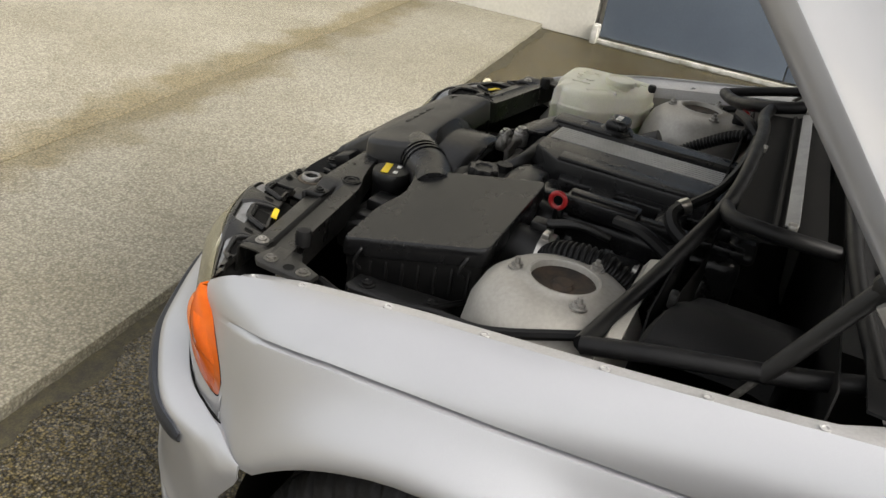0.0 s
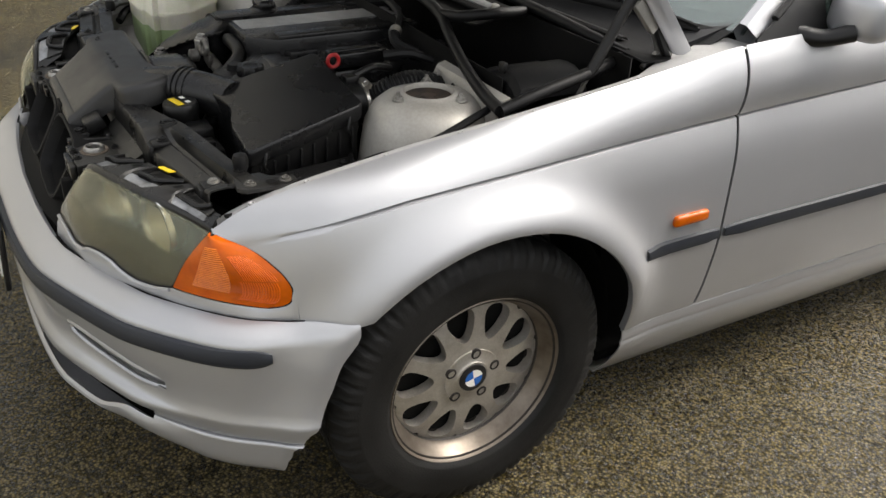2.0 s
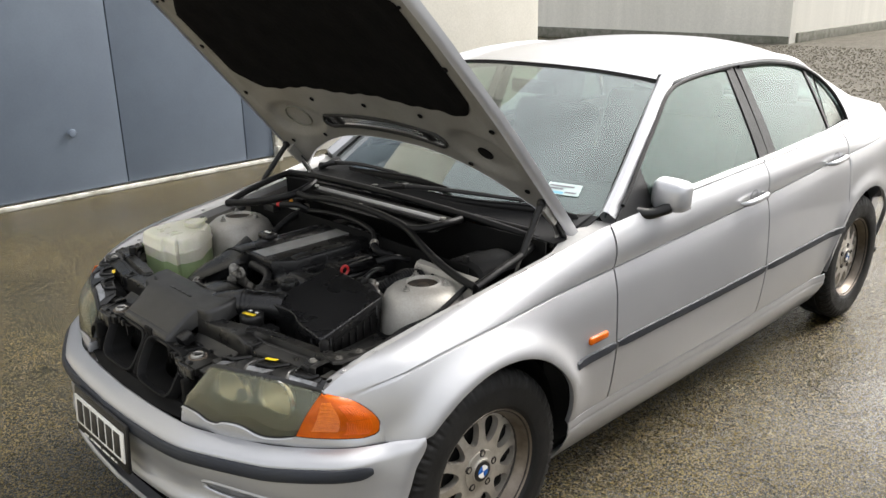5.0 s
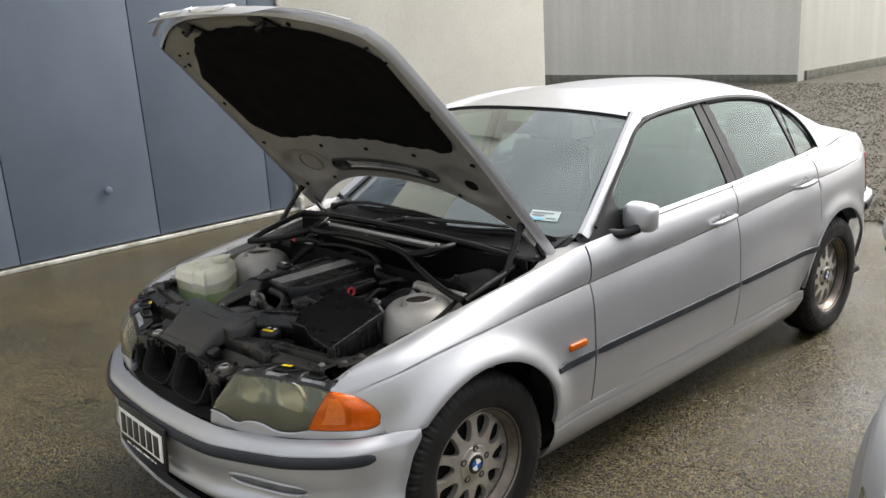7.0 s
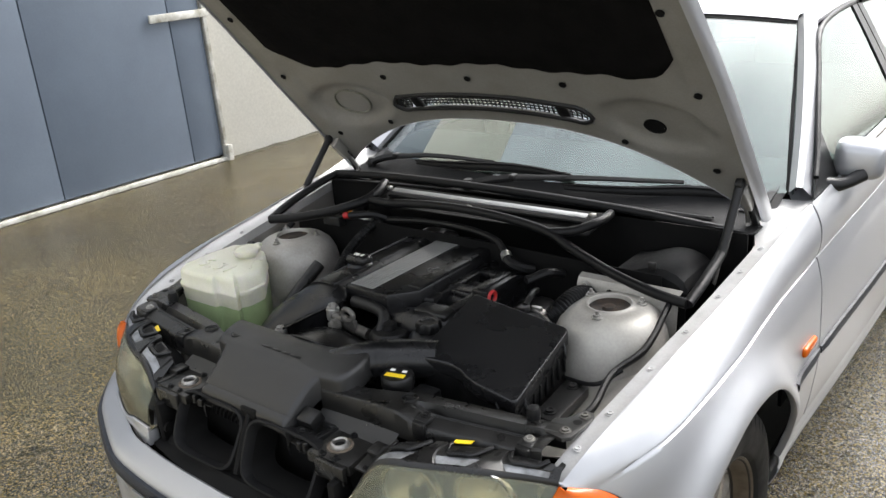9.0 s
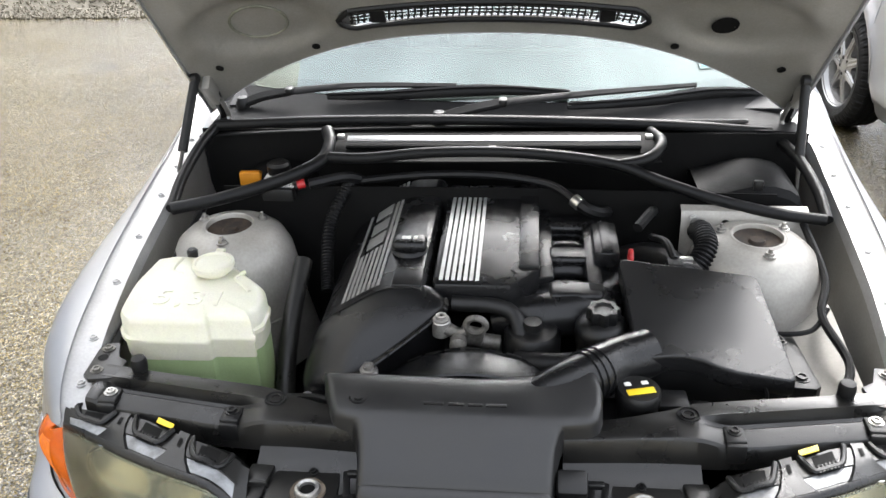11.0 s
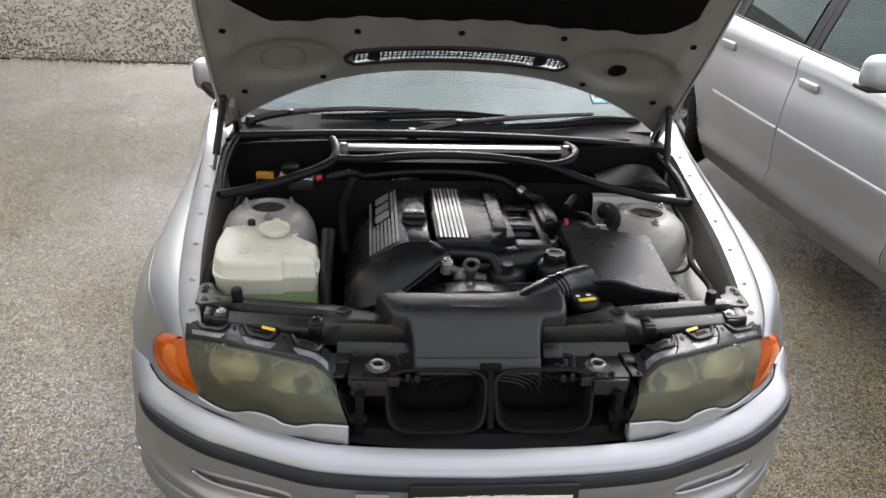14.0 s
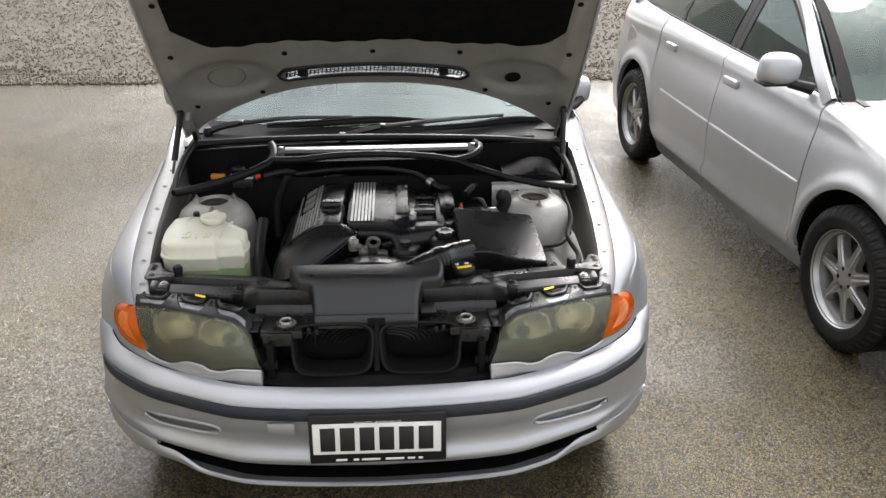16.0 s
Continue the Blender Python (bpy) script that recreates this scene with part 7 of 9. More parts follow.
            y = pch([(0, 0.290), (0.12, 0.315), (0.28, 0.338), (0.45, 0.363), (0.6, 0.379), (0.74, 0.387), (0.86, 0.385), (0.95, 0.371), (1.0, 0.350)])(t)
            z = pch([(0, 0.7305), (0.12, 0.7225), (0.28, 0.711), (0.45, 0.688), (0.6, 0.667), (0.74, 0.645), (0.86, 0.626), (0.95, 0.613), (1.0, 0.608)])(t)
            b = Vector((side_x(y, z) - 0.001, y, z))
            a = lens_pt(1, 1 - t) + Vector((0.0025, 0.002, 0))
            row = []
            for u in lin(0, 1, 10):
                row.append(a.lerp(b, u) + Vector((0.62, -0.72, 0.1)) * (0.026 * math.sin(math.pi * u) ** 0.8 * (0.45 + 0.55 * math.sin(math.pi * min(1, t * 1.1 + 0.05))) + off))
            rows.append(row)
        return rows

    ind = part("indicator", f(grid_bm(sig_rows(0.0))), ORANGE, CAR, "amber front indicator lamp with a ribbed lens", thick=0.004)
    def ribbed(k0, k1, u0, u1, n, across, amp, slant=0.0):
        """A finely ribbed patch of the lens, proud of the smooth part."""
        rows = []
        for a in lin(0, 1, n if not across else 10):
            row = []
            for c in lin(0, 1, n if across else 6):
                k = k0 + (k1 - k0) * a
                u = u0 + (u1 - u0) * c + slant * a
                i, j = min(19, int(k)), min(9, int(u))
                p = g[i][j].lerp(g[i][j + 1], u - j).lerp(g[i + 1][j].lerp(g[i + 1][j + 1], u - j), k - i)
                h = amp * (round((c if across else a) * n) % 2) + 0.0022
                row.append(p + Vector((0.62, -0.72, 0.1)) * h)
            rows.append(row)
        return grid_bm(rows)

    g = sig_rows(0.0)
    part("ribbed_panel", f(ribbed(3.5, 17.5, 2.2, 5.6, 46, False, 0.0016, -0.6)), AMBER, ind, "bright ribbed middle of the amber lens")
    part("outer_facet", f(ribbed(6.0, 12.6, 6.4, 9.4, 30, True, 0.0010)), DEEP_ORANGE, ind, "red-orange facet of the lens")
    part("outer_facet", f(ribbed(13.0, 18.6, 6.0, 9.2, 30, True, 0.0010)), DEEP_ORANGE, ind, "red-orange facet of the lens")
    part("lens_edge", f(tube_bm([r[-1] + Vector((0.001, 0, 0)) for r in g] + [p for p in g[-1][::-1]], 0.0020, 5, 90)), DEEP, ind)

    def under_rows():
        tops, lows = [], []
        for t in lin(0, 1, 40):
            tops.append(lens_pt(t, 0.0) + Vector((0, -0.002, -0.002)))
        g = sig_rows(0.0)[-1]
        for p in g[1:]:
            tops.append(p + Vector((0, 0, -0.003)))
        corner = [(r[-1].y + 0.002, r[-1].z - 0.001) for r in sig_rows(0.0)[:13:-1]] + [(0.3945, 0.640)]
        for p in tops:
            q = min(range(60, len(full_plan)), key=lambda j: abs((full_plan[j] + plan_in[j] * top_inset(full_plan[j])).x - p.x))
            b = full_plan[q] + plan_in[q] * (top_inset(full_plan[q]) + 0.003)
            lows.append(Vector((p.x + 0.002, min(b.y + 0.004, p.y + 0.004), 0.584 - 0.018 * max(0, (p.x - 0.70) / 0.12))))
        for y, z in corner[1:]:
            tops.append(Vector((side_x(y, z) - 0.001, y, z)))
            lows.append(Vector((side_x(y, 0.570) - 0.001, y, 0.570)))
        return [tops, [a.lerp(b, 0.3) + Vector((0.1, -0.3, 0)) * 0.008 for a, b in zip(tops, lows)], [a.lerp(b, 0.7) + Vector((0.1, -0.3, 0)) * 0.008 for a, b in zip(tops, lows)], lows]

    part("lamp_trim", f(grid_bm(under_rows())), PAINT, CAR, "silver trim strip under the headlamp", thick=0.003)


# fluids: washer tank, caps, reservoirs
tank_outline = [(-0.656, 0.655), (-0.620, 0.668), (-0.520, 0.660), (-0.470, 0.612), (-0.404, 0.548), (-0.400, 0.490), (-0.412, 0.470), (-0.405, 0.452), (-0.478, 0.449), (-0.490, 0.436), (-0.624, 0.434), (-0.655, 0.466), (-0.665, 0.560)]


def ringed(outline, levels, cx=None, cy=None):
    cx = cx if cx is not None else sum(p[0] for p in outline) / len(outline)
    cy = cy if cy is not None else sum(p[1] for p in outline) / len(outline)
    n = len(outline)
    fine = spline([(x, y, 0) for x, y in outline + outline[:1]], n * 4)[:-1]
    fine = [p.lerp(Vector((*outline[(i // 4) % n], 0)).lerp(Vector((*outline[(i // 4 + 1) % n], 0)), (i % 4) / 4), 0.55) for i, p in enumerate(fine)]
    bm = bmesh.new()
    rings = [[bm.verts.new((cx + (p.x - cx) * (1 - s), cy + (p.y - cy) * (1 - s), z if not callable(z) else z(p))) for p in fine] for s, z in levels]
    m = len(fine)
    for a, b in zip(rings, rings[1:]):
        for k in range(m):
            bm.faces.new((a[k], a[(k + 1) % m], b[(k + 1) % m], b[k]))
    bm.faces.new(rings[0])
    bm.faces.new(rings[-1])
    bmesh.ops.recalc_face_normals(bm, faces=bm.faces)
    return bm


tank = part("washer_tank", ringed(tank_outline, [(0.03, 0.762), (0.015, 0.766), (0.012, 0.795), (-0.022, 0.800), (-0.022, 0.808), (0.012, 0.812), (0.02, 0.838), (0.05, 0.848), (0.12, 0.853), (0.5, 0.856)]), TANK, CAR, "milky white plastic washer tank")
part("filled_part", ringed(tank_outline, [(0.10, 0.55), (0.04, 0.60), (0.025, 0.745), (0.028, 0.763)]), FLUID, tank, "lower tank wall tinted green by the fluid")
part("tank_neck", lathe_bm([(0.025, 0.835), (0.027, 0.862), (0.031, 0.864)], 28, Matrix.Translation((-0.516, 0.592, 0.0)), False), TANK, tank)
part("tank_cap", lathe_bm([(0.031, 0.862), (0.037, 0.865), (0.040, 0.872), (0.039, 0.879), (0.034, 0.881), (0.031, 0.877), (0.0, 0.876)], 28, Matrix.Translation((-0.516, 0.592, 0.0)), False), TANK, tank, "milky snap cap with a lifting tab")
part("cap_tab", box_bm(-0.516, 0.634, 0.876, 0.018, 0.018, 0.010, 0.003), TANK, tank)
for rows_ in ([(-0.60, 0.645), (-0.60, 0.60), (-0.575, 0.585)], [(-0.46, 0.60), (-0.47, 0.575), (-0.43, 0.53)]):
    part("tank_rib", tube_bm([(x, y, 0.853) for x, y in rows_], 0.004, 8, 16), TANK, tank)
part("tank_bung", lathe_bm([(0.010, 0.848), (0.011, 0.862), (0.008, 0.866), (0.0, 0.866)], 14, Matrix.Translation((-0.585, 0.662, 0.0)), False), BLACK, tank)


def text_bm(body, size, m, depth=0.001):
    cu = bpy.data.curves.new("letters", "FONT")
    cu.body, cu.size, cu.extrude, cu.align_x, cu.align_y = body, size, depth, "CENTER", "CENTER"
    ob = bpy.data.objects.new("letters", cu)
    scene.collection.objects.link(ob)
    dg = bpy.context.evaluated_depsgraph_get()
    me = bpy.data.meshes.new_from_object(ob.evaluated_get(dg))
    bm = bmesh.new()
    bm.from_mesh(me)
    bpy.data.objects.remove(ob)
    bpy.data.curves.remove(cu)
    bpy.data.meshes.remove(me)
    return moved(bm, m)


for dx, glyph in ((-0.052, "5"), (-0.020, ","), (0.010, "3"), (0.050, "l")):
    part("raised_figure", text_bm(glyph, 0.068, Matrix.Translation((-0.528 + dx, 0.497, 0.8555)) @ pose(0, 0, 0, 0, 0, 3), 0.0032), TANK, tank, "raised moulded character of 5,3 l")


def fluted_cap_bm(c, r, h, lobes, m=None):
    rows = []
    for k, (s, z) in enumerate(((1.0, 0.0), (1.0, h * 0.7), (0.92, h), (0.6, h), (0.55, h * 0.85), (0.0, h * 0.85))):
        rows.append([(s * r * (1 + (0.10 * math.cos(lobes * a) if k < 4 else 0)) * math.cos(a), s * r * (1 + (0.10 * math.cos(lobes * a) if k < 4 else 0)) * math.sin(a), z) for a in lin(0, 2 * math.pi, 48)[:-1]])
    return moved(grid_bm(rows, closed=True), Matrix.Translation(c) @ (m or Matrix.Identity(4)))


ps = part("steering_reservoir", lathe_bm([(0.030, 0.68), (0.040, 0.70), (0.044, 0.76), (0.047, 0.775), (0.047, 0.79), (0.049, 0.795), (0.049, 0.805), (0.046, 0.812), (0.034, 0.822), (0.0, 0.824)], 32, Matrix.Translation((0.212, 0.522, 0.0)), False), BLACK, CAR, "black power steering fluid reservoir")
part("reservoir_cap", fluted_cap_bm((0.212, 0.522, 0.824), 0.028, 0.022, 8), BLACK, ps)
ex = part("coolant_cap", lathe_bm([(0.033, 0.735), (0.034, 0.775), (0.036, 0.778), (0.036, 0.797), (0.033, 0.802), (0.0, 0.803)], 32, Matrix.Translation((0.258, 0.355, 0.0)), False), BLACK, CAR, "black coolant cap with a yellow warning label")
part("warning_label", box_bm(0.260, 0.346, 0.8035, 0.046, 0.014, 0.0014, 0.0004, pose(0, 0, 0, 0, 0, 14)), YELLOW, ex)
for dx in (-0.016, 0.012):
    part("label_icon", box_bm(0.256 + dx, 0.366 + dx * 0.2, 0.8035, 0.011, 0.0085, 0.0014, 0.0004, pose(0, 0, 0, 0, 0, 14)), WHITE, ex)
part("expansion_tank", join(box_bm(0.30, 0.365, 0.715, 0.20, 0.08, 0.06, 0.012), box_bm(0.315, 0.375, 0.755, 0.055, 0.045, 0.03, 0.005), box_bm(0.365, 0.37, 0.745, 0.03, 0.04, 0.02, 0.004)), BLACK, CAR, "black coolant expansion tank")


# engine covers
def vz(x):
    return pch([(-0.335, 0.700), (-0.310, 0.766), (-0.290, 0.790), (-0.269, 0.804), (-0.198, 0.850), (-0.172, 0.859), (-0.125, 0.861), (-0.112, 0.850), (-0.108, 0.80)])(x)


vx = [-0.335, -0.322, -0.310, -0.300, -0.290, -0.275, -0.24, -0.20, -0.188, -0.172, -0.15, -0.128, -0.118, -0.112, -0.108]
rows = []
for y in lin(0.545, 1.06, 12):
    rows.append([Vector((x, y, vz(x) - (0.02 if y > 1.05 else 0))) for x in vx])
valve = part("valve_cover", grid_bm(rows), SATIN, CAR, "satin black cylinder head cover with silver stripes", thick=0.004, smooth=14)
nose_edge = spline([(-0.335, 0.575, 0.690), (-0.333, 0.50, 0.700), (-0.322, 0.445, 0.715), (-0.290, 0.418, 0.735), (-0.240, 0.414, 0.756), (-0.196, 0.434, 0.776), (-0.140, 0.466, 0.806), (-0.092, 0.503, 0.831), (-0.074, 0.530, 0.838), (-0.083, 0.560, 0.843), (-0.108, 0.578, 0.846)], 44)
nose_ridge = [Vector((x, 0.560 - 0.008 * (x + 0.285) / 0.17, vz(x) - 0.002)) for x in lin(-0.325, -0.114, 44)]
nose_rows = [[p + Vector((0, 0, -0.11)) for p in nose_edge], [p + Vector((0, 0, -0.006)) for p in nose_edge]]
for a in (0.0, 0.03, 0.08, 0.16, 0.28, 0.42, 0.58, 0.74, 0.88, 1.0):
    row = []
    for b, c in zip(nose_edge, nose_ridge):
        p = b.lerp(c, a)
        p.z = b.z + (c.z - b.z) * math.sin(a * math.pi / 2) ** 0.75
        row.append(p)
    nose_rows.append(row)
part("cover_nose", grid_bm(nose_rows), SATIN, valve, "sloping front end of the cover", thick=0.003, smooth=30)
part("nose_joint", tube_bm([p + Vector((0, 0, 0.0025)) for p in nose_ridge], 0.0016, 5, 60), DEEP, valve)
rim_path = [p + Vector((0.004, -0.005, -0.004)) for p in nose_edge[16:39]]
part("nose_rim", sweep_flat(rim_path, lambda t: 0.015, 0.008, (0.6, -0.75, 0.1)), SATIN, valve)
for p in rim_path[2:-1:2]:
    part("rim_tooth", box_bm(p.x + 0.003, p.y - 0.004, p.z + 0.004, 0.004, 0.013, 0.005, 0.001, pose(0, 0, 0, 0, 0, 40)), SATIN, valve)
for x, y, z in ((-0.196, 0.420, 0.770), (-0.074, 0.494, 0.829), (-0.310, 0.412, 0.705)):
    part("cover_bolt", join(bolt_bm((x, y, z), 0.010, 0.010), lathe_bm([(0.0165, -0.03), (0.0165, -0.002), (0.014, 0.0)], 20, Matrix.Translation((x, y, z)), False)), ALLOY, valve)
part("cover_step", box_bm(-0.143, 0.615, 0.861, 0.056, 0.13, 0.010, 0.005), SATIN, valve)


def stripe_bm(x, y0, y1, zf, w=0.0042, h=0.002):
    return grid_bm([[Vector((x - w, y, zf(x - w) - 0.001)), Vector((x - w, y, zf(x - w) + h)), Vector((x + w, y, zf(x + w) + h)), Vector((x + w, y, zf(x + w) - 0.001))] for y in lin(y0, y1, 8)])


SILVER = mat("silver_print", (0.44, 0.44, 0.43), 0.42, 0.55, (0.36, 0.36, 0.35), scale=30)
for k in range(8):
    x = -0.268 + 0.0101 * k
    y0 = 0.568 - 0.0008 * k
    if k in (0, 6, 7):
        part("stripe", stripe_bm(x, y0, 1.02, lambda v: vz(v) + 0.002, 0.0033), SILVER, valve)
    else:
        part("stripe", stripe_bm(x, y0, 0.735, lambda v: vz(v) + 0.002, 0.0033), SILVER, valve)
        part("stripe", stripe_bm(x, 0.945, 1.02, lambda v: vz(v) + 0.002, 0.0033), SILVER, valve)
for y0 in (0.750, 0.812, 0.880):
    part("brand_bar", grid_bm([[Vector((x, y, vz(x) + 0.0045)) for x in (-0.253, -0.241, -0.229, -0.217)] for y in (y0, y0 + 0.046)]), SILVER, valve, "silver block between the stripes", thick=0.0015)
oil = part("oil_filler_cap", join(box_bm(-0.151, 0.680, 0.880, 0.066, 0.046, 0.024, 0.010, segs=3), lathe_bm([(0.034, 0.856), (0.036, 0.866), (0.030, 0.872)], 24, Matrix.Translation((-0.151, 0.680, 0)), True)), SATIN, CAR, "black oil filler cap with a worn symbol")
part("symbol", join(box_bm(-0.157, 0.680, 0.8925, 0.018, 0.012, 0.001, 0.0003), box_bm(-0.139, 0.680, 0.8925, 0.008, 0.012, 0.001, 0.0003)), WHITE, oil)

c2o = [(-0.098, 0.575), (-0.092, 0.566), (0.045, 0.566), (0.10, 0.628), (0.102, 0.99), (0.09, 1.0), (-0.092, 1.0), (-0.098, 0.992)]
intake = part("intake_cover", prism_bm(c2o, 0.800, 0.859, 0.006), SATIN, CAR, "satin black injector cover with silver stripes")
part("cover_ridge", prism_bm([(0.062, 0.63), (0.10, 0.628), (0.102, 0.99), (0.062, 0.99)], 0.859, 0.867, 0.004), SATIN, intake)
part("cover_side", prism_bm([(0.10, 0.640), (0.128, 0.645), (0.128, 0.99), (0.10, 0.99)], 0.80, 0.835, 0.006), SATIN, intake)
for k in range(7):
    x = -0.082 + 0.0112 * k
    part("stripe", stripe_bm(x, 0.577, 0.985, lambda v: 0.8595, 0.0034, 0.0015), SILVER, intake)
mani = part("intake_manifold", box_bm(0.215, 0.80, 0.765, 0.055, 0.42, 0.12, 0.025, segs=3), SATIN, CAR, "black plastic intake manifold with curved runners")
for y in (0.635, 0.715, 0.795, 0.875, 0.955):
    part("runner", tube_bm([(0.09, y, 0.79), (0.15, y, 0.805), (0.20, y, 0.792), (0.230, y - 0.005, 0.74), (0.225, y - 0.01, 0.68)], [0.024, 0.024, 0.025, 0.028, 0.030], 12, 16), SATIN, mani)
part("manifold_rail", box_bm(0.205, 0.80, 0.826, 0.030, 0.42, 0.026, 0.007), SATIN, mani)
for y in (0.60, 0.735, 0.87, 1.0):
    part("manifold_web", box_bm(0.168, y, 0.826, 0.100, 0.052, 0.022, 0.009, segs=3), SATIN, mani)
part("manifold_end", tube_bm([(0.02, 0.585, 0.765), (0.09, 0.580, 0.785), (0.17, 0.590, 0.790), (0.225, 0.63, 0.785), (0.24, 0.69, 0.78)], [0.034, 0.042, 0.046, 0.046, 0.042], 18, 24), SATIN, mani)
part("fuel_cover", join(box_bm(0.232, 0.76, 0.842, 0.05, 0.13, 0.034, 0.005), box_bm(0.232, 0.76, 0.861, 0.02, 0.12, 0.006, 0.002)), SATIN, mani, "ribbed black cover on the manifold")
dip = part("dipstick", tube_bm([(0.275, 0.689 + 0.013 * math.sin(a), 0.853 + 0.014 * math.cos(a)) for a in lin(0, 2 * math.pi, 12)], 0.0045, 8, 36), RED, CAR, "red ring of the oil dipstick")
part("dipstick_tube", tube_bm([(0.275, 0.689, 0.838), (0.275, 0.69, 0.80), (0.265, 0.69, 0.72)], 0.005, 8), BLACK, dip)

# fan cowl and the front of the engine
shroud = part("fan_cowl", grid_bm([[Vector((-0.015 + r * math.sin(a), y, 0.585 + r * math.cos(a))) for a in lin(-0.95, 0.95, 28)] for r, y in ((0.10, 0.440), (0.19, 0.442), (0.206, 0.452), (0.216, 0.445), (0.222, 0.425), (0.222, 0.36), (0.24, 0.345))]), SATIN, CAR, "curved black fan cowl", thick=0.004)
for a in lin(-0.5, 0.5, 6):
    part("cowl_slot", box_bm(-0.015 + 0.215 * math.sin(a), 0.447, 0.585 + 0.215 * math.cos(a), 0.028, 0.006, 0.006, 0.001, pose(0, 0, 0, 0, math.degrees(a), 0)), DEEP, shroud)
part("alternator_bracket", join(tube_bm([(-0.068, 0.492, 0.812), (-0.045, 0.488, 0.806), (-0.028, 0.485, 0.812)], [0.014, 0.010, 0.009], 10, 8), tube_bm([(-0.012 + 0.017 * math.sin(a), 0.484, 0.826 + 0.015 * math.cos(a)) for a in lin(0, 2 * math.pi, 14)], 0.0062, 8, 40), box_bm(-0.020, 0.492, 0.798, 0.044, 0.012, 0.036, 0.004, pose(0, 0, 0, 0, 15, 0)), lathe_bm([(0.008, 0), (0.015, 0.004), (0.015, 0.022), (0.007, 0.026)], 16, Matrix.Translation((-0.042, 0.478, 0.800)) @ pose(0, 0, 0, 90, 0, 0)), cyl_between((-0.055, 0.505, 0.785), (0.03, 0.505, 0.775), 0.014)), DULL_CAST, CAR, "dull cast lifting eye at the front of the engine")
part("thermostat_pipe", join(tube_bm([(-0.06, 0.555, 0.825), (0.02, 0.553, 0.822), (0.055, 0.54, 0.81), (0.07, 0.50, 0.78)], 0.015, 10, 18)), BLACK, CAR)
part("filter_cap", lathe_bm([(0.052, 0.74), (0.052, 0.785), (0.044, 0.796), (0.018, 0.798), (0.016, 0.812), (0.0, 0.812)], 24, Matrix.Translation((0.088, 0.522, 0)), False), BLACK, CAR, "black oil filter housing cap")
part("coolant_hose", tube_bm([(0.06, 0.47, 0.76), (0.12, 0.45, 0.77), (0.18, 0.46, 0.76), (0.22, 0.42, 0.72)], 0.022, 12, 18), RUBBER, CAR, "black rubber coolant hose")

# ducts and hoses by the filter box
maf = part("intake_duct", tube_bm([(0.375, 0.645, 0.79), (0.38, 0.70, 0.79), (0.375, 0.75, 0.785), (0.33, 0.82, 0.77), (0.26, 0.84, 0.74)], [0.046, 0.044, 0.040, 0.042, 0.04], 18, 26), BLACK, CAR, "black rubber intake duct with a steel clamp")
part("hose_clamp", tube_bm([(0.382, 0.703, 0.79), (0.382, 0.711, 0.79), (0.382, 0.719, 0.789)], 0.047, 26, 2), STEEL, maf)
part("clamp_screw", box_bm(0.385, 0.711, 0.838, 0.026, 0.012, 0.012, 0.002), STEEL, maf)
part("sensor", join(box_bm(0.36, 0.69, 0.838, 0.03, 0.03, 0.02, 0.004), tube_bm([(0.36, 0.70, 0.845), (0.35, 0.75, 0.855), (0.33, 0.80, 0.84)], 0.008, 8)), BLACK, maf)
part("corrugated_hose", tube_bm([(0.40, 0.72, 0.80), (0.43, 0.755, 0.835), (0.435, 0.82, 0.84), (0.44, 0.90, 0.80), (0.45, 0.94, 0.74)], 0.022, 12, ribs=0.0022, rib_pitch=0.009), RUBBER, CAR, "black corrugated hose behind the tower")
part("wiring_conduit", tube_bm([(-0.31, 1.02, 0.86), (-0.325, 0.93, 0.875), (-0.348, 0.85, 0.83), (-0.345, 0.78, 0.78), (-0.335, 0.72, 0.74)], 0.013, 10, ribs=0.0015, rib_pitch=0.008), RUBBER, CAR, "ribbed black wiring conduit")
part("heater_hose", tube_bm([(-0.385, 0.74, 0.80), (-0.388, 0.62, 0.73), (-0.380, 0.51, 0.66), (-0.355, 0.43, 0.62)], 0.019, 12, 24), DUSTY, CAR, "grey-black coolant pipe beside the engine")
for pts, r in (([(-0.30, 0.955, 0.885), (-0.15, 0.955, 0.902), (0.0, 0.95, 0.905), (0.12, 0.93, 0.895), (0.175, 0.895, 0.876)], 0.009), ([(0.185, 0.885, 0.872), (0.205, 0.875, 0.862), (0.23, 0.885, 0.85), (0.25, 0.91, 0.84)], 0.013), ([(0.30, 0.80, 0.86), (0.33, 0.85, 0.868), (0.345, 0.90, 0.85)], 0.011), ([(0.645, 0.86, 0.845), (0.655, 0.72, 0.80), (0.625, 0.62, 0.775), (0.64, 0.50, 0.755), (0.60, 0.42, 0.74)], 0.008), ([(0.43, 0.66, 0.72), (0.52, 0.62, 0.735), (0.60, 0.60, 0.755), (0.64, 0.64, 0.78)], 0.005), ([(-0.64, 0.88, 0.85), (-0.655, 0.78, 0.81), (-0.66, 0.70, 0.79)], 0.009), ([(-0.665, 0.60, 0.79), (-0.675, 0.45, 0.765), (-0.63, 0.40, 0.74)], 0.011), ([(-0.36, 0.42, 0.70), (-0.30, 0.40, 0.72), (-0.26, 0.38, 0.73), (-0.22, 0.37, 0.72)], 0.007), ([(-0.40, 0.90, 0.90), (-0.33, 0.93, 0.905), (-0.30, 0.955, 0.89)], 0.012)):
    part("hose", tube_bm(pts, r, 8, 22), RUBBER, CAR)
part("hose_clip", tube_bm([(0.176, 0.894, 0.876), (0.182, 0.887, 0.873), (0.188, 0.882, 0.870)], 0.0145, 14, 2), STEEL, CAR, "bright hose clip")
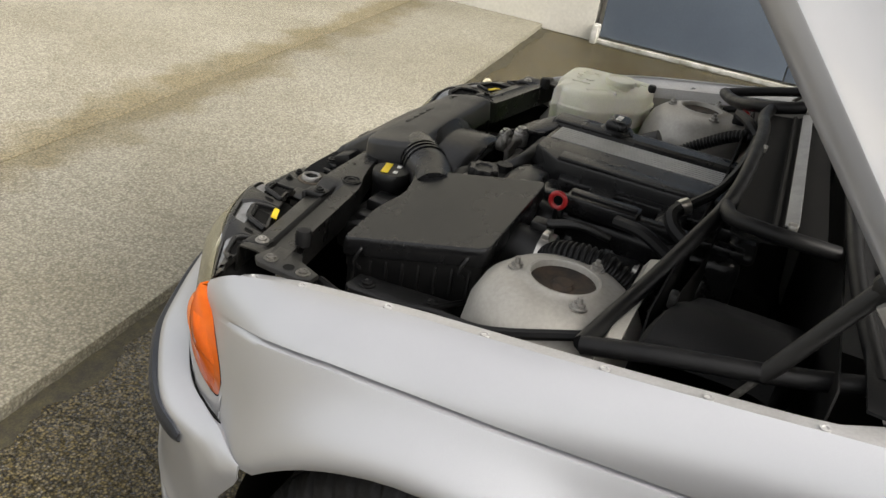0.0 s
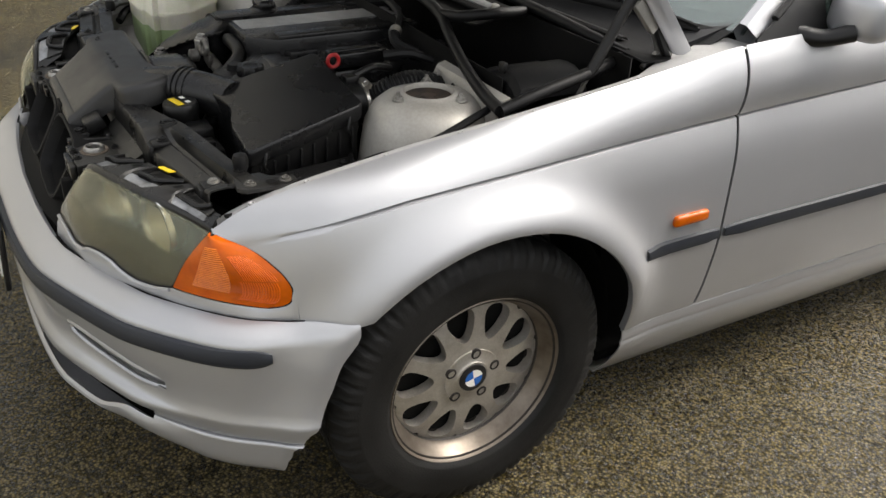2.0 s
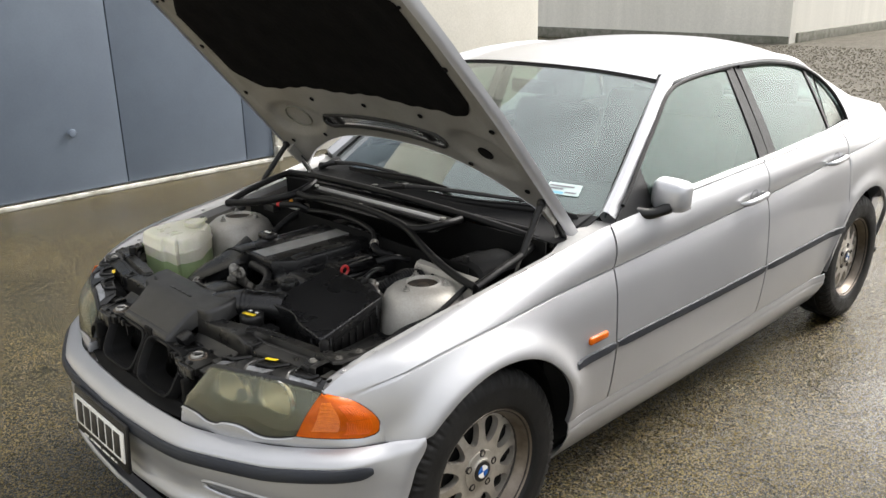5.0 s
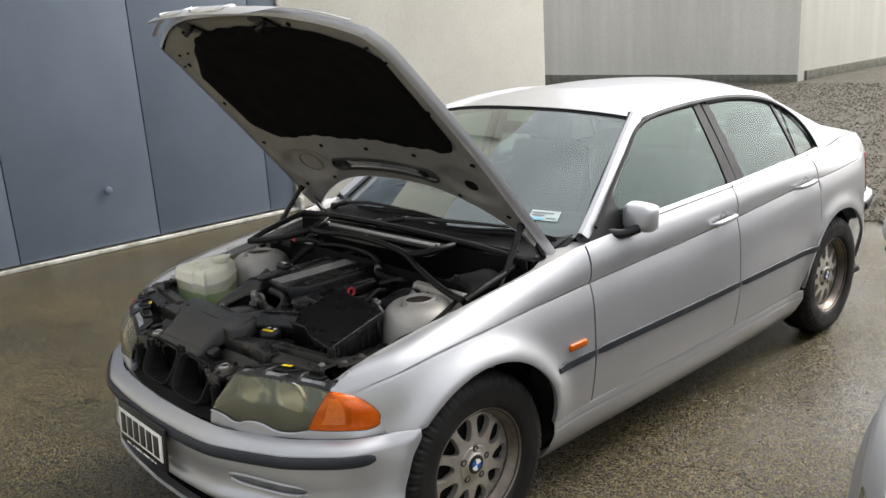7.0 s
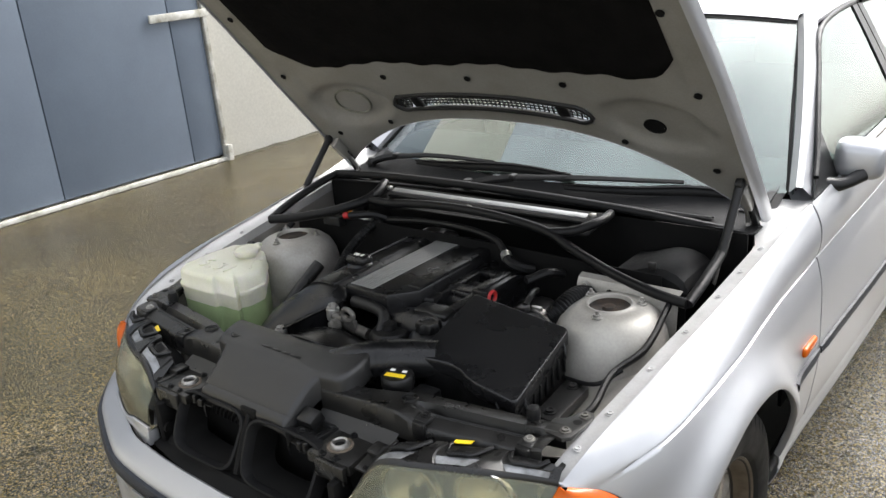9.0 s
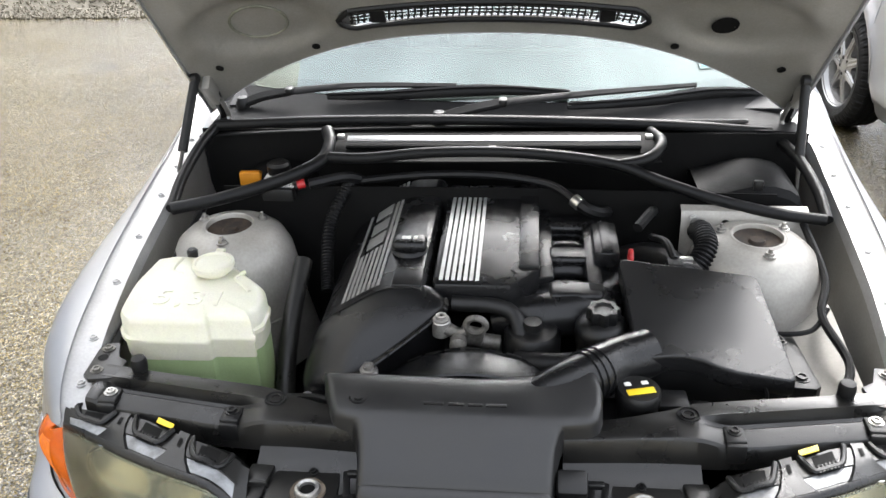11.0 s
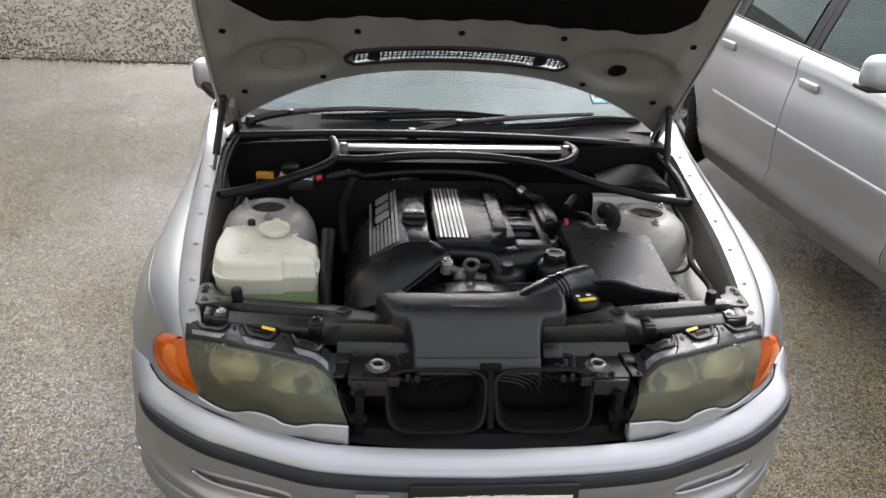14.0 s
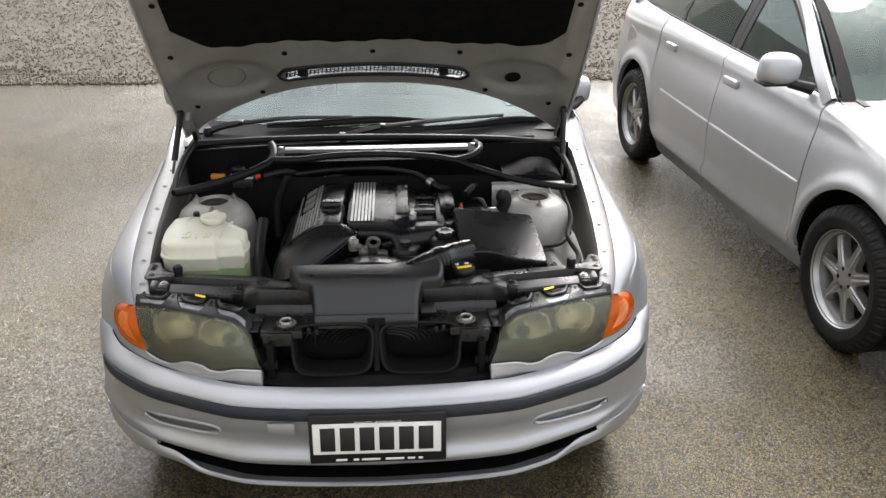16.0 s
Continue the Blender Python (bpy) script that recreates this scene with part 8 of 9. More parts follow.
part("fuse_link", join(box_bm(-0.47, 0.90, 0.878, 0.07, 0.03, 0.03, 0.004), cyl_between((-0.44, 0.915, 0.885), (-0.425, 0.92, 0.888), 0.010)), BLACK, CAR)
part("fuse_cap", cyl_between((-0.428, 0.905, 0.895), (-0.412, 0.91, 0.898), 0.0105), RED, CAR)

# scuttle: rubber seals, trough, boxes
S = 0.0125
seal = part("bay_seal", tube_bm([(-0.691, 0.832, 0.868), (-0.60, 0.855, 0.880), (-0.50, 0.885, 0.900), (-0.42, 0.915, 0.922), (-0.378, 0.955, 0.937), (-0.372, 1.01, 0.953), (-0.387, 1.058, 0.965)], S * 1.15, 10, 48), RUBBER, CAR, "black rubber seal round the scuttle")
for pts in ([(0.688, 0.858, 0.856), (0.60, 0.874, 0.860), (0.48, 0.902, 0.876), (0.36, 0.933, 0.904), (0.27, 0.957, 0.930), (0.15, 0.967, 0.945), (0.0, 0.968, 0.953), (-0.15, 0.965, 0.950), (-0.28, 0.955, 0.940), (-0.372, 0.962, 0.938)], [(0.27, 0.957, 0.930), (0.33, 0.972, 0.938), (0.362, 1.01, 0.946), (0.372, 1.06, 0.948), (0.359, 1.128, 0.942)], [(-0.692, 0.832, 0.868), (-0.70, 0.93, 0.895), (-0.695, 1.05, 0.925), (-0.680, 1.13, 0.943)], [(0.690, 0.858, 0.856), (0.692, 0.95, 0.882), (0.680, 1.08, 0.904), (0.648, 1.192, 0.916)], [(-0.680, 1.132, 0.945), (-0.40, 1.128, 0.962), (0.0, 1.132, 0.965), (0.4, 1.15, 0.950), (0.648, 1.192, 0.918)]):
    part("seal_run", tube_bm(pts, S, 10, 50), RUBBER, seal)
trough = sheet("scuttle_trough", [[(x, y + 0.012 * (x / 0.37), z) for x in lin(-0.365, 0.365, 10)] for y, z in ((0.965, 0.930), (0.985, 0.925), (1.03, 0.930), (1.05, 0.938), (1.10, 0.945))], DEEP, label="black cabin filter trough")
part("bright_strip", box_bm(-0.005, 1.048, 0.9515, 0.665, 0.020, 0.004, 0.001, pose(0, 0, 0, 18, 0, 1.6)), BRUSHED, trough, "bright metal strip in the trough")
part("strip_lip", box_bm(-0.005, 1.030, 0.938, 0.665, 0.018, 0.006, 0.001, pose(0, 0, 0, -30, 0, 1.6)), DEEP, trough)
for x, y in ((-0.352, 1.04), (0.345, 1.058), (-0.002, 0.978)):
    part("trough_clip", box_bm(x, y, 0.956, 0.018, 0.014, 0.012, 0.003), ALLOY, trough)
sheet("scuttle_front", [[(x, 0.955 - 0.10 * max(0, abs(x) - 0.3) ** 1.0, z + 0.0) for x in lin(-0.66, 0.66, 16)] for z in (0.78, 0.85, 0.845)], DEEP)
box_z = pch([(0.46, 0.856), (0.50, 0.868), (0.565, 0.893), (0.60, 0.896), (0.645, 0.884), (0.660, 0.855)])
box_rows = []
for y, d, low in ((0.932, 0.10, True), (0.936, 0.020, False), (0.946, 0.004, False), (0.962, 0.0, False), (1.085, 0.0, False), (1.105, 0.006, False), (1.112, 0.024, False), (1.114, 0.10, True)):
    box_rows.append([Vector((x, y + 0.020 * (0.565 - x) / 0.1, 0.76 if low else box_z(x) - d)) for x in (0.455, 0.462, 0.48, 0.50, 0.53, 0.560, 0.570, 0.60, 0.63, 0.650, 0.660)])
ecu = part("control_box", grid_bm(box_rows), MATT, CAR, "grey-black control unit cover with a ridged top", thick=0.003, smooth=24)
part("box_clip", box_bm(0.566, 0.940, 0.895, 0.020, 0.012, 0.022, 0.003), BLACK, ecu)
mc = part("brake_reservoir", join(box_bm(-0.515, 1.06, 0.825, 0.07, 0.06, 0.05, 0.008), lathe_bm([(0.018, 0.845), (0.02, 0.86)], 20, Matrix.Translation((-0.515, 1.06, 0)))), WHITE, CAR, "white brake fluid reservoir with a black cap")
part("reservoir_cap", lathe_bm([(0.027, 0.855), (0.028, 0.876), (0.022, 0.882), (0.0, 0.882)], 24, Matrix.Translation((-0.515, 1.062, 0)), False), BLACK, mc)
part("connector", box_bm(-0.597, 1.09, 0.822, 0.055, 0.02, 0.045, 0.006), AMBERBIT, mc, "orange plug on the reservoir")
part("brake_servo", lathe_bm([(0.0, 0.07), (0.06, 0.06), (0.115, 0.02), (0.12, 0.0), (0.12, -0.05)], 32, Matrix.Translation((-0.53, 1.12, 0.74)) @ pose(0, 0, 0, 90, 0, 0), False), DEEP, CAR)

# scuttle panel and wipers
cowl_rows = []
for k in range(7):
    t = k / 6
    cowl_rows.append([Vector((x, (1.145 + 0.03 * x / 0.7) * (1 - t) + (ws_base(max(-1, min(1, x / 0.737))).y - 0.008) * t, (0.944 - 0.02 * (abs(x) / 0.7) ** 2) * (1 - t) + (ws_base(max(-1, min(1, x / 0.737))).z + 0.001) * t - 0.018 * math.sin(math.pi * t))) for x in lin(-0.72, 0.72, 24)])
cowl = part("scuttle_panel", grid_bm(cowl_rows), MATT, CAR, "black slotted scuttle panel below the windscreen", thick=0.004)


def on_glass(u, t, off=0.012):
    a, b = ws_base(u), ws_top(u)
    p = a.lerp(b, t) + Vector((0, -0.012, 0.015)) * (math.sin(math.pi * t) * (1 - u * u * 0.7))
    return p + Vector((0, -0.56, 0.83)) * off


WIPERS = (
    ([(-0.661, 1.291, 0.945), (-0.60, 1.288, 0.966), (-0.53, 1.278, 0.982), (-0.345, 1.262, 1.004), (-0.102, 1.247, 1.010)], [(-0.43, 1.266, 0.972), (-0.258, 1.247, 0.986), (-0.102, 1.244, 0.998), (0.03, 1.246, 1.000), (0.175, 1.246, 0.990)]),
    ([(-0.136, 1.157, 0.958), (-0.06, 1.166, 0.978), (0.015, 1.180, 0.990), (0.236, 1.226, 1.000), (0.486, 1.308, 0.994)], [(0.17, 1.209, 0.970), (0.356, 1.251, 0.972), (0.503, 1.304, 0.975), (0.60, 1.336, 0.968), (0.675, 1.362, 0.957)]),
)
for arm, blade in WIPERS:
    wp = part("wiper", join(sweep_flat(arm[:3], lambda t: 0.030 - 0.006 * t, 0.018, (0, -0.83, -0.56)), sweep_flat(arm[2:], lambda t: 0.024 - 0.012 * t, 0.010, (0, -0.83, -0.56))), MATT, CAR, "black windscreen wiper resting at the foot of the glass")
    part("blade", sweep_flat(blade, lambda t: 0.030 * math.sin(math.pi * (0.12 + 0.76 * t)), 0.007, (0, 0.35, 0.94)), RUBBER, wp)
    part("blade_spine", tube_bm([Vector(p) + Vector((0, -0.004, 0.010)) for p in blade], 0.0042, 6, 24), BLACK, wp)
    part("knuckle", box_bm(arm[2][0], arm[2][1], arm[2][2] + 0.003, 0.020, 0.026, 0.018, 0.004), BLACK, wp)
    part("pivot_nut", lathe_bm([(0.017, -0.014), (0.019, 0.004), (0.013, 0.018), (0.0, 0.020)], 16, Matrix.Translation(arm[0]), False), BLACK, wp)
for x0, x1 in ((-0.56, -0.20), (0.02, 0.30), (0.36, 0.60)):
    part("scuttle_slot", grid_bm([[Vector((x, 1.150 + 0.03 * x / 0.7 + d + 0.045 * (abs(x) / 0.7) ** 2, 0.944 - 0.02 * (abs(x) / 0.7) ** 2 + h)) for x in lin(x0, x1, 12)] for d, h in ((0.004, 0.004), (0.009, 0.008), (0.020, 0.007), (0.026, 0.001))]), BLACK, cowl, thick=0.002)

band_rows = [[on_glass(u, t, -0.006) for u in lin(-0.985, 0.985, 24)] for t in (0.0, 0.03, 0.06)]
part("black_glass_band", grid_bm(band_rows), DEEP, CAR, "black printed band at the foot of the windscreen")
for s in (-1, 1):
    part("screen_seal", tube_bm([on_glass(s * 0.985, t, 0.005) for t in lin(0, 1, 8)], 0.0038, 8, 24), RUBBER, CAR)
    part("black_glass_edge", grid_bm([[on_glass(s * u, t, 0.0055) for t in lin(0.02, 1, 16)] for u in (0.985, 0.978)]), DEEP, CAR)
part("screen_seal", tube_bm([on_glass(u, 1.0, 0.005) for u in lin(-0.98, 0.98, 14)], 0.004, 8, 40), RUBBER, CAR)
part("black_glass_edge", grid_bm([[on_glass(u, t, 0.0055) for u in lin(-0.97, 0.97, 20)] for t in (0.982, 1.0)]), DEEP, CAR)
STICK = lambda a, b: (0.705 + 0.155 * a, 0.100 + 0.072 * b)
sticker = part("inspection_sticker", grid_bm([[on_glass(*STICK(a, b), 0.0055) for a in lin(0, 1, 5)] for b in (0, 0.5, 1)]), mat("pale_sticker", (0.46, 0.55, 0.53), 0.5, 0, (0.40, 0.49, 0.48), scale=60), CAR, "pale inspection label on the windscreen")
part("sticker_band", grid_bm([[on_glass(*STICK(a, b), 0.0068) for a in lin(0.02, 0.55, 4)] for b in (0.06, 0.26)]), mat("pale_blue_print", (0.20, 0.48, 0.62), 0.5), sticker)
for k, (a0, a1, b0) in enumerate(((0.06, 0.80, 0.66), (0.10, 0.50, 0.42), (0.58, 0.92, 0.16))):
    part("sticker_print", grid_bm([[on_glass(*STICK(a, b), 0.0068) for a in lin(a0, a1, 3)] for b in (b0, b0 + 0.14)]), mat("grey_print", (0.2, 0.2, 0.22), 0.5) if k == 0 else bpy.data.materials["grey_print"], sticker)

# number plate in a dealer's surround
pl = part("number_plate", box_bm(0, -0.031, 0.478, 0.372, 0.012, 0.152, 0.006, pose(0, 0, 0, -4, 0, 0)), BLACK, CAR, "white plate with dark bars in a black surround")
part("plate_face", box_bm(-0.002, -0.0385, 0.482, 0.346, 0.004, 0.094, 0.001, pose(0, 0, 0, -4, 0, 0)), PLATE, pl)
for k in range(6):
    part("plate_bar", box_bm(-0.135 + 0.053 * k, -0.0415, 0.482, 0.040, 0.003, 0.072, 0.001, pose(0, 0, 0, -4, 0, 0)), PRINT, pl)
part("surround_words", text_bm("QUALITY - EXCELLENCE", 0.0115, Matrix.Translation((0.0, -0.0497, 0.5405)) @ pose(0, 0, 0, 86, 0, 0), 0.0006), WHITE, pl, "small white words QUALITY - EXCELLENCE")
for k, (x, w) in enumerate(((-0.10, 0.03), (-0.06, 0.015), (-0.02, 0.05), (0.045, 0.05), (0.09, 0.02), (0.115, 0.012))):
    part("surround_bar", box_bm(x, -0.0462, 0.418, w, 0.002, 0.006, 0.0005, pose(0, 0, 0, -4, 0, 0)), WHITE, pl)


# ---- cabin behind the glass ----
part("dashboard", grid_bm([[Vector((x, y, z)) for x in lin(-0.70, 0.70, 12)] for y, z in ((1.30, 0.93), (1.45, 0.965), (1.62, 0.975), (1.74, 0.955), (1.80, 0.90), (1.80, 0.60))]), DASH, CAR, "dark grey dashboard", thick=0.02)


def seat_bms(x, y):
    base = box_bm(x, y, 0.48, 0.50, 0.52, 0.16, 0.05, segs=3)
    back = box_bm(x, y + 0.33, 0.80, 0.48, 0.14, 0.66, 0.06, pose(0, 0, 0, -14, 0, 0), segs=3)
    head = box_bm(x, y + 0.42, 1.19, 0.27, 0.09, 0.18, 0.04, pose(0, 0, 0, -10, 0, 0), segs=3)
    return base, back, head


for x in (-0.37, 0.37):
    b, k, h = seat_bms(x, 2.15)
    st = part("seat", b, SEAT, CAR, "dark cloth front seat")
    part("backrest", k, SEAT, st)
    part("headrest", h, SEAT, st)
b = part("rear_seat", box_bm(0, 3.0, 0.48, 1.25, 0.5, 0.18, 0.05), SEAT, CAR, "dark cloth rear bench")
part("backrest", box_bm(0, 3.30, 0.78, 1.25, 0.16, 0.62, 0.06, pose(0, 0, 0, -20, 0, 0)), SEAT, b)
for x in (-0.35, 0.35):
    part("headrest", box_bm(x, 3.40, 1.13, 0.26, 0.09, 0.15, 0.04), SEAT, b)
part("parcel_shelf", box_bm(0, 3.60, 1.015, 1.15, 0.46, 0.02, 0.005), DASH, CAR)
wheel_pts = [(-0.37 + 0.19 * math.cos(a), 1.86 - 0.055 * math.sin(a), 0.93 + 0.18 * math.sin(a)) for a in lin(0, 2 * math.pi, 24)]
sw = part("steering_wheel", tube_bm(wheel_pts, 0.015, 8, 60), DASH, CAR, "dark steering wheel")
part("steering_hub", box_bm(-0.37, 1.84, 0.93, 0.16, 0.06, 0.14, 0.03, pose(0, 0, 0, -20, 0, 0)), DASH, sw)
part("headliner", grid_bm([[Vector((0.55 * u, y, roof_c(y) - 0.035 - 0.05 * u * u)) for u in lin(-1, 1, 10)] for y in lin(2.0, 3.25, 8)]), mat("grey_headliner", (0.32, 0.32, 0.31), 0.9), CAR, thick=0.01)
part("rear_view_mirror", box_bm(0, 1.93, 1.275, 0.24, 0.03, 0.06, 0.014), BLACK, CAR, "dark rear-view mirror")
for s in (1, -1):
    part("door_lining", grid_bm([[Vector((s * (edge_x(y) - 0.07), y, z)) for y in lin(1.45, 3.3, 10)] for z in (0.3, 0.6, 0.9, 0.965)]), DASH, CAR, thick=0.01)


# ---- the second silver car, a hatchback beside the sedan ----
C2X, C2Y = Vector((0.9970, 0.0774, 0)), Vector((-0.0774, 0.9970, 0))
C2M = Matrix(((C2X.x, C2Y.x, 0, 2.768), (C2X.y, C2Y.y, 0, 1.226), (0, 0, 1, 0), (0, 0, 0, 1)))
HATCH = thing("hatchback_car", C2M @ Vector((0, 1.28, 0)), "silver five-door hatchback parked beside the sedan", "car")
HB = 2.578


def part2(name, bm, material, parent=None, label="", thick=0.0, **kw):
    return part(name, moved(bm, C2M), material, parent or HATCH, label, thick, **kw)


def both2(name, bm, material, parent=None, label="", thick=0.0):
    a = part2(name, mirror_bm(bm), material, parent, label, thick)
    b = part2(name, bm, material, parent, label, thick)
    return a, b


w2 = pch([(-0.80, 0.54), (-0.70, 0.64), (-0.55, 0.725), (-0.36, 0.80), (-0.15, 0.845), (0.0, 0.858), (0.40, 0.862), (1.0, 0.872), (1.8, 0.874), (2.3, 0.870), (2.578, 0.868), (2.95, 0.845), (3.2, 0.79), (3.38, 0.68)])
t2 = pch([(0.15, 0.09), (0.22, 0.055), (0.30, 0.022), (0.36, 0.012), (0.46, 0.004), (0.55, 0.0), (0.66, 0.006), (0.78, 0.022), (0.86, 0.040)])
e2z = pch([(-0.80, 0.66), (-0.5, 0.80), (-0.2, 0.875), (0.2, 0.94), (0.40, 0.965), (0.6, 0.975), (1.3, 0.995), (2.2, 1.025), (2.75, 1.045), (3.1, 1.05), (3.38, 1.03)])
e2x = pch([(-0.80, 0.55), (-0.5, 0.70), (-0.2, 0.735), (0.3, 0.765), (0.6, 0.778), (1.3, 0.782), (2.2, 0.774), (2.75, 0.748), (3.1, 0.70), (3.38, 0.60)])
c2z = pch([(-0.8, 0.60), (-0.4, 0.745), (-0.1, 0.828), (0.1, 0.872), (0.335, 0.915), (0.8, 0.938), (1.3, 0.948), (2.0, 0.948), (2.6, 0.930), (3.0, 0.92), (3.4, 0.91)])


def flare2(y, z):
    out = 0.0
    for hub in (0.0, HB):
        r = math.hypot(y - hub, z - 0.32)
        out += 0.016 * math.exp(-(((r - 0.39) / 0.04) ** 2)) * (1 if z > 0.3 else 0.4)
    return out


def x2(y, z):
    zc, ze, xe = c2z(y), e2z(y), e2x(y)
    if z <= zc:
        ledge = 0.020 * min(1.0, max(0.0, (0.375 - z) / 0.03)) * min(1.0, max(0.0, (y - 0.36) / 0.08)) * min(1.0, max(0.0, (2.2 - y) / 0.06)) if z < 0.375 else 0.0
        return w2(y) - t2(min(z, 0.86)) + flare2(y, z) + ledge - 0.0035 * max(0.0, 1 - (zc - z) / 0.005)
    xc = w2(y) - t2(min(zc, 0.86)) + flare2(y, zc) - 0.006 * min(1, (z - zc) / 0.02)
    s = min(1.0, (z - zc) / max(ze - zc, 1e-4))
    return xe + (xc - xe) * (1 - s**1.5) ** 0.9


def col2(y, z0, n=16, up=9, top=None):
    zc, ze = c2z(y), top if top is not None else e2z(y)
    if z0 >= zc - 0.01:
        zs = lin(z0, ze, n + up + 1)
    else:
        zs = lin(z0, zc - 0.004, n - 1) + [zc] + [zc + (ze - zc) * math.sin(k / (up + 1) * math.pi / 2) for k in range(1, up + 2)]
    return [Vector((x2(y, z), y, z)) for z in zs]


def az2(y, hub, R=0.372):
    d = abs(y - hub)
    return 0.32 + math.sqrt(max(R * R - d * d, 0)) if d < R else None


def fender2():
    rows = [col2(y, 0.40) for y in lin(-0.62, -0.38, 6)]
    rows += [col2(y, az2(y, 0.0)) for y in arch_stations(0.0, -0.3715, 0.3715)]
    rows += [col2(y, 0.30) for y in lin(0.3725, 0.408, 3)]
    return grid_bm(lip(rows))


def door2(y0, y1, rear=False):
    rows = []
    for y in lin(y0, y1, 18):
        d = az2(y, HB, 0.40) if rear else None
        rows.append(col2(y, max(0.30, d) if d and y < HB else 0.30))
    return grid_bm(rows)


def quarter2():
    rows = []
    for y in arch_stations(HB, HB - 0.3715, HB + 0.3715, n=34):
        z0 = az2(y, HB)
        if y < 2.275:
            top = max(z0 + 0.004, az2(y, HB, 0.396))
            rows.append([Vector((x2(y, z), y, z)) for z in lin(z0, top, 26)])
        else:
            rows.append(col2(y, z0))
    rows += [col2(y, 0.30) for y in lin(HB + 0.3725, 3.36, 12)]
    return grid_bm(lip(rows))


both2("front_fender", fender2(), PAINT2, label="silver front wing", thick=0.003)
fd2 = both2("front_door", door2(0.415, 1.360), PAINT2, label="silver front door with a body-coloured strip", thick=0.004)
rd2 = both2("rear_door", door2(1.367, 2.268, True), PAINT2, label="silver rear door with a body-coloured strip", thick=0.004)
both2("rear_quarter_panel", quarter2(), PAINT2, label="silver rear quarter with a round filler flap", thick=0.003)
sill2 = [[Vector((w2(y) - o, y, z)) for z, o in ((0.155, 0.14), (0.16, 0.09), (0.19, 0.07), (0.235, 0.055), (0.245, 0.045), (0.28, 0.030), (0.295, 0.030))] for y in lin(0.372, 2.21, 30)]
both2("sill_panel", grid_bm(sill2), PAINT2, thick=0.003)


def strip2(y0, y1, z0, z1):
    rows = []
    for k, y in enumerate(lin(y0, y1, 20)):
        z = z0 + (z1 - z0) * k / 20
        x = x2(y, z)
        rows.append([Vector((x - 0.002, y, z - 0.019)), Vector((x + 0.006, y, z - 0.016)), Vector((x + 0.006, y, z)), Vector((x + 0.004, y, z + 0.012)), Vector((x - 0.002, y, z + 0.019))])
    return grid_bm(rows)


for pair, a, b in ((fd2, 0.43, 1.352), (rd2, 1.375, 2.09)):
    for ob, f in ((pair[0], mirror_bm), (pair[1], lambda q: q)):
        part2("rubbing_strip", f(strip2(a, b, 0.583 + 0.011 * (a - 0.43), 0.583 + 0.011 * (b - 0.43))), PAINT2, ob)
for pair, y, z in ((fd2, 1.225, 0.845), (rd2, 2.065, 0.868)):
    for ob, f in ((pair[0], mirror_bm), (pair[1], lambda q: q)):
        x = x2(y, z)
        part2("handle", f(box_bm(x + 0.010, y, z + 0.012, 0.022, 0.15, 0.044, 0.010, segs=3)), PAINT2, ob, "silver flap handle")
        part2("recess_cup", f(lathe_bm([(0.0, 0.0), (0.024, 0.0006), (0.036, 0.0018), (0.038, 0.001)], 24, Matrix.Translation((x + 0.0035, y, z - 0.018)) @ pose(0, 0, 0, 0, 90, 0) @ Matrix.Diagonal((0.7, 1.5, 1, 1)), False)), PAINT, ob)
        part2("handle_recess", f(lathe_bm([(0.0, -0.006), (0.03, -0.003), (0.042, 0.002), (0.046, 0.004)], 24, Matrix.Translation((x + 0.001, y + 0.01, z - 0.012)) @ pose(0, 0, 0, 0, 90, 0) @ Matrix.Diagonal((0.8, 1.3, 0.6, 1)), False)), PAINT2, ob)

r2c = pch([(1.05, 1.372), (1.35, 1.408), (1.7, 1.422), (2.2, 1.415), (2.7, 1.385), (3.05, 1.34)])
r2e = pch([(1.05, 1.315), (1.35, 1.352), (1.7, 1.365), (2.2, 1.352), (2.7, 1.315), (3.05, 1.265)])
r2x = pch([(1.05, 0.575), (1.6, 0.605), (2.3, 0.60), (3.05, 0.555)])
part2("roof", grid_bm([[Vector((r2x(y) * u, y - 0.06 * (1 - u * u) * (1 - k / 18), r2e(y) + (r2c(y) - r2e(y)) * (1 - abs(u) ** 2.4))) for u in lin(-1, 1, 22)] for k, y in enumerate(lin(1.05, 3.05, 18))]), PAINT2, label="silver roof", thick=0.004)
A2 = [(0.765, 0.41, 0.950), (0.715, 0.64, 1.085), (0.650, 0.87, 1.212), (0.590, 1.08, 1.318)]
both2("windscreen_pillar", sweep_flat([(x + 0.012, y + 0.01, z) for x, y, z in A2], lambda t: 0.07 - 0.012 * t, 0.05, (0.35, 1, -0.5)), PAINT2, label="silver windscreen pillar")
both2("roof_rail", sweep_flat([(0.595, 1.05, 1.322), (0.622, 1.4, 1.358), (0.626, 1.8, 1.366), (0.622, 2.2, 1.350), (0.615, 2.55, 1.312), (0.640, 2.80, 1.21), (0.70, 2.98, 1.08), (0.73, 3.02, 1.045)], lambda t: 0.05 if t < 0.6 else 0.05 + 0.16 * (t - 0.6) / 0.4, 0.045, (0.75, 0, -0.65)), PAINT2, label="silver roof side rail")
g2t = pch([(0.47, 0.975), (0.64, 1.06), (0.87, 1.19), (1.08, 1.300), (1.2, 1.325), (1.6, 1.342), (2.1, 1.330), (2.4, 1.298), (2.58, 1.25), (2.70, 1.175), (2.78, 1.06)])


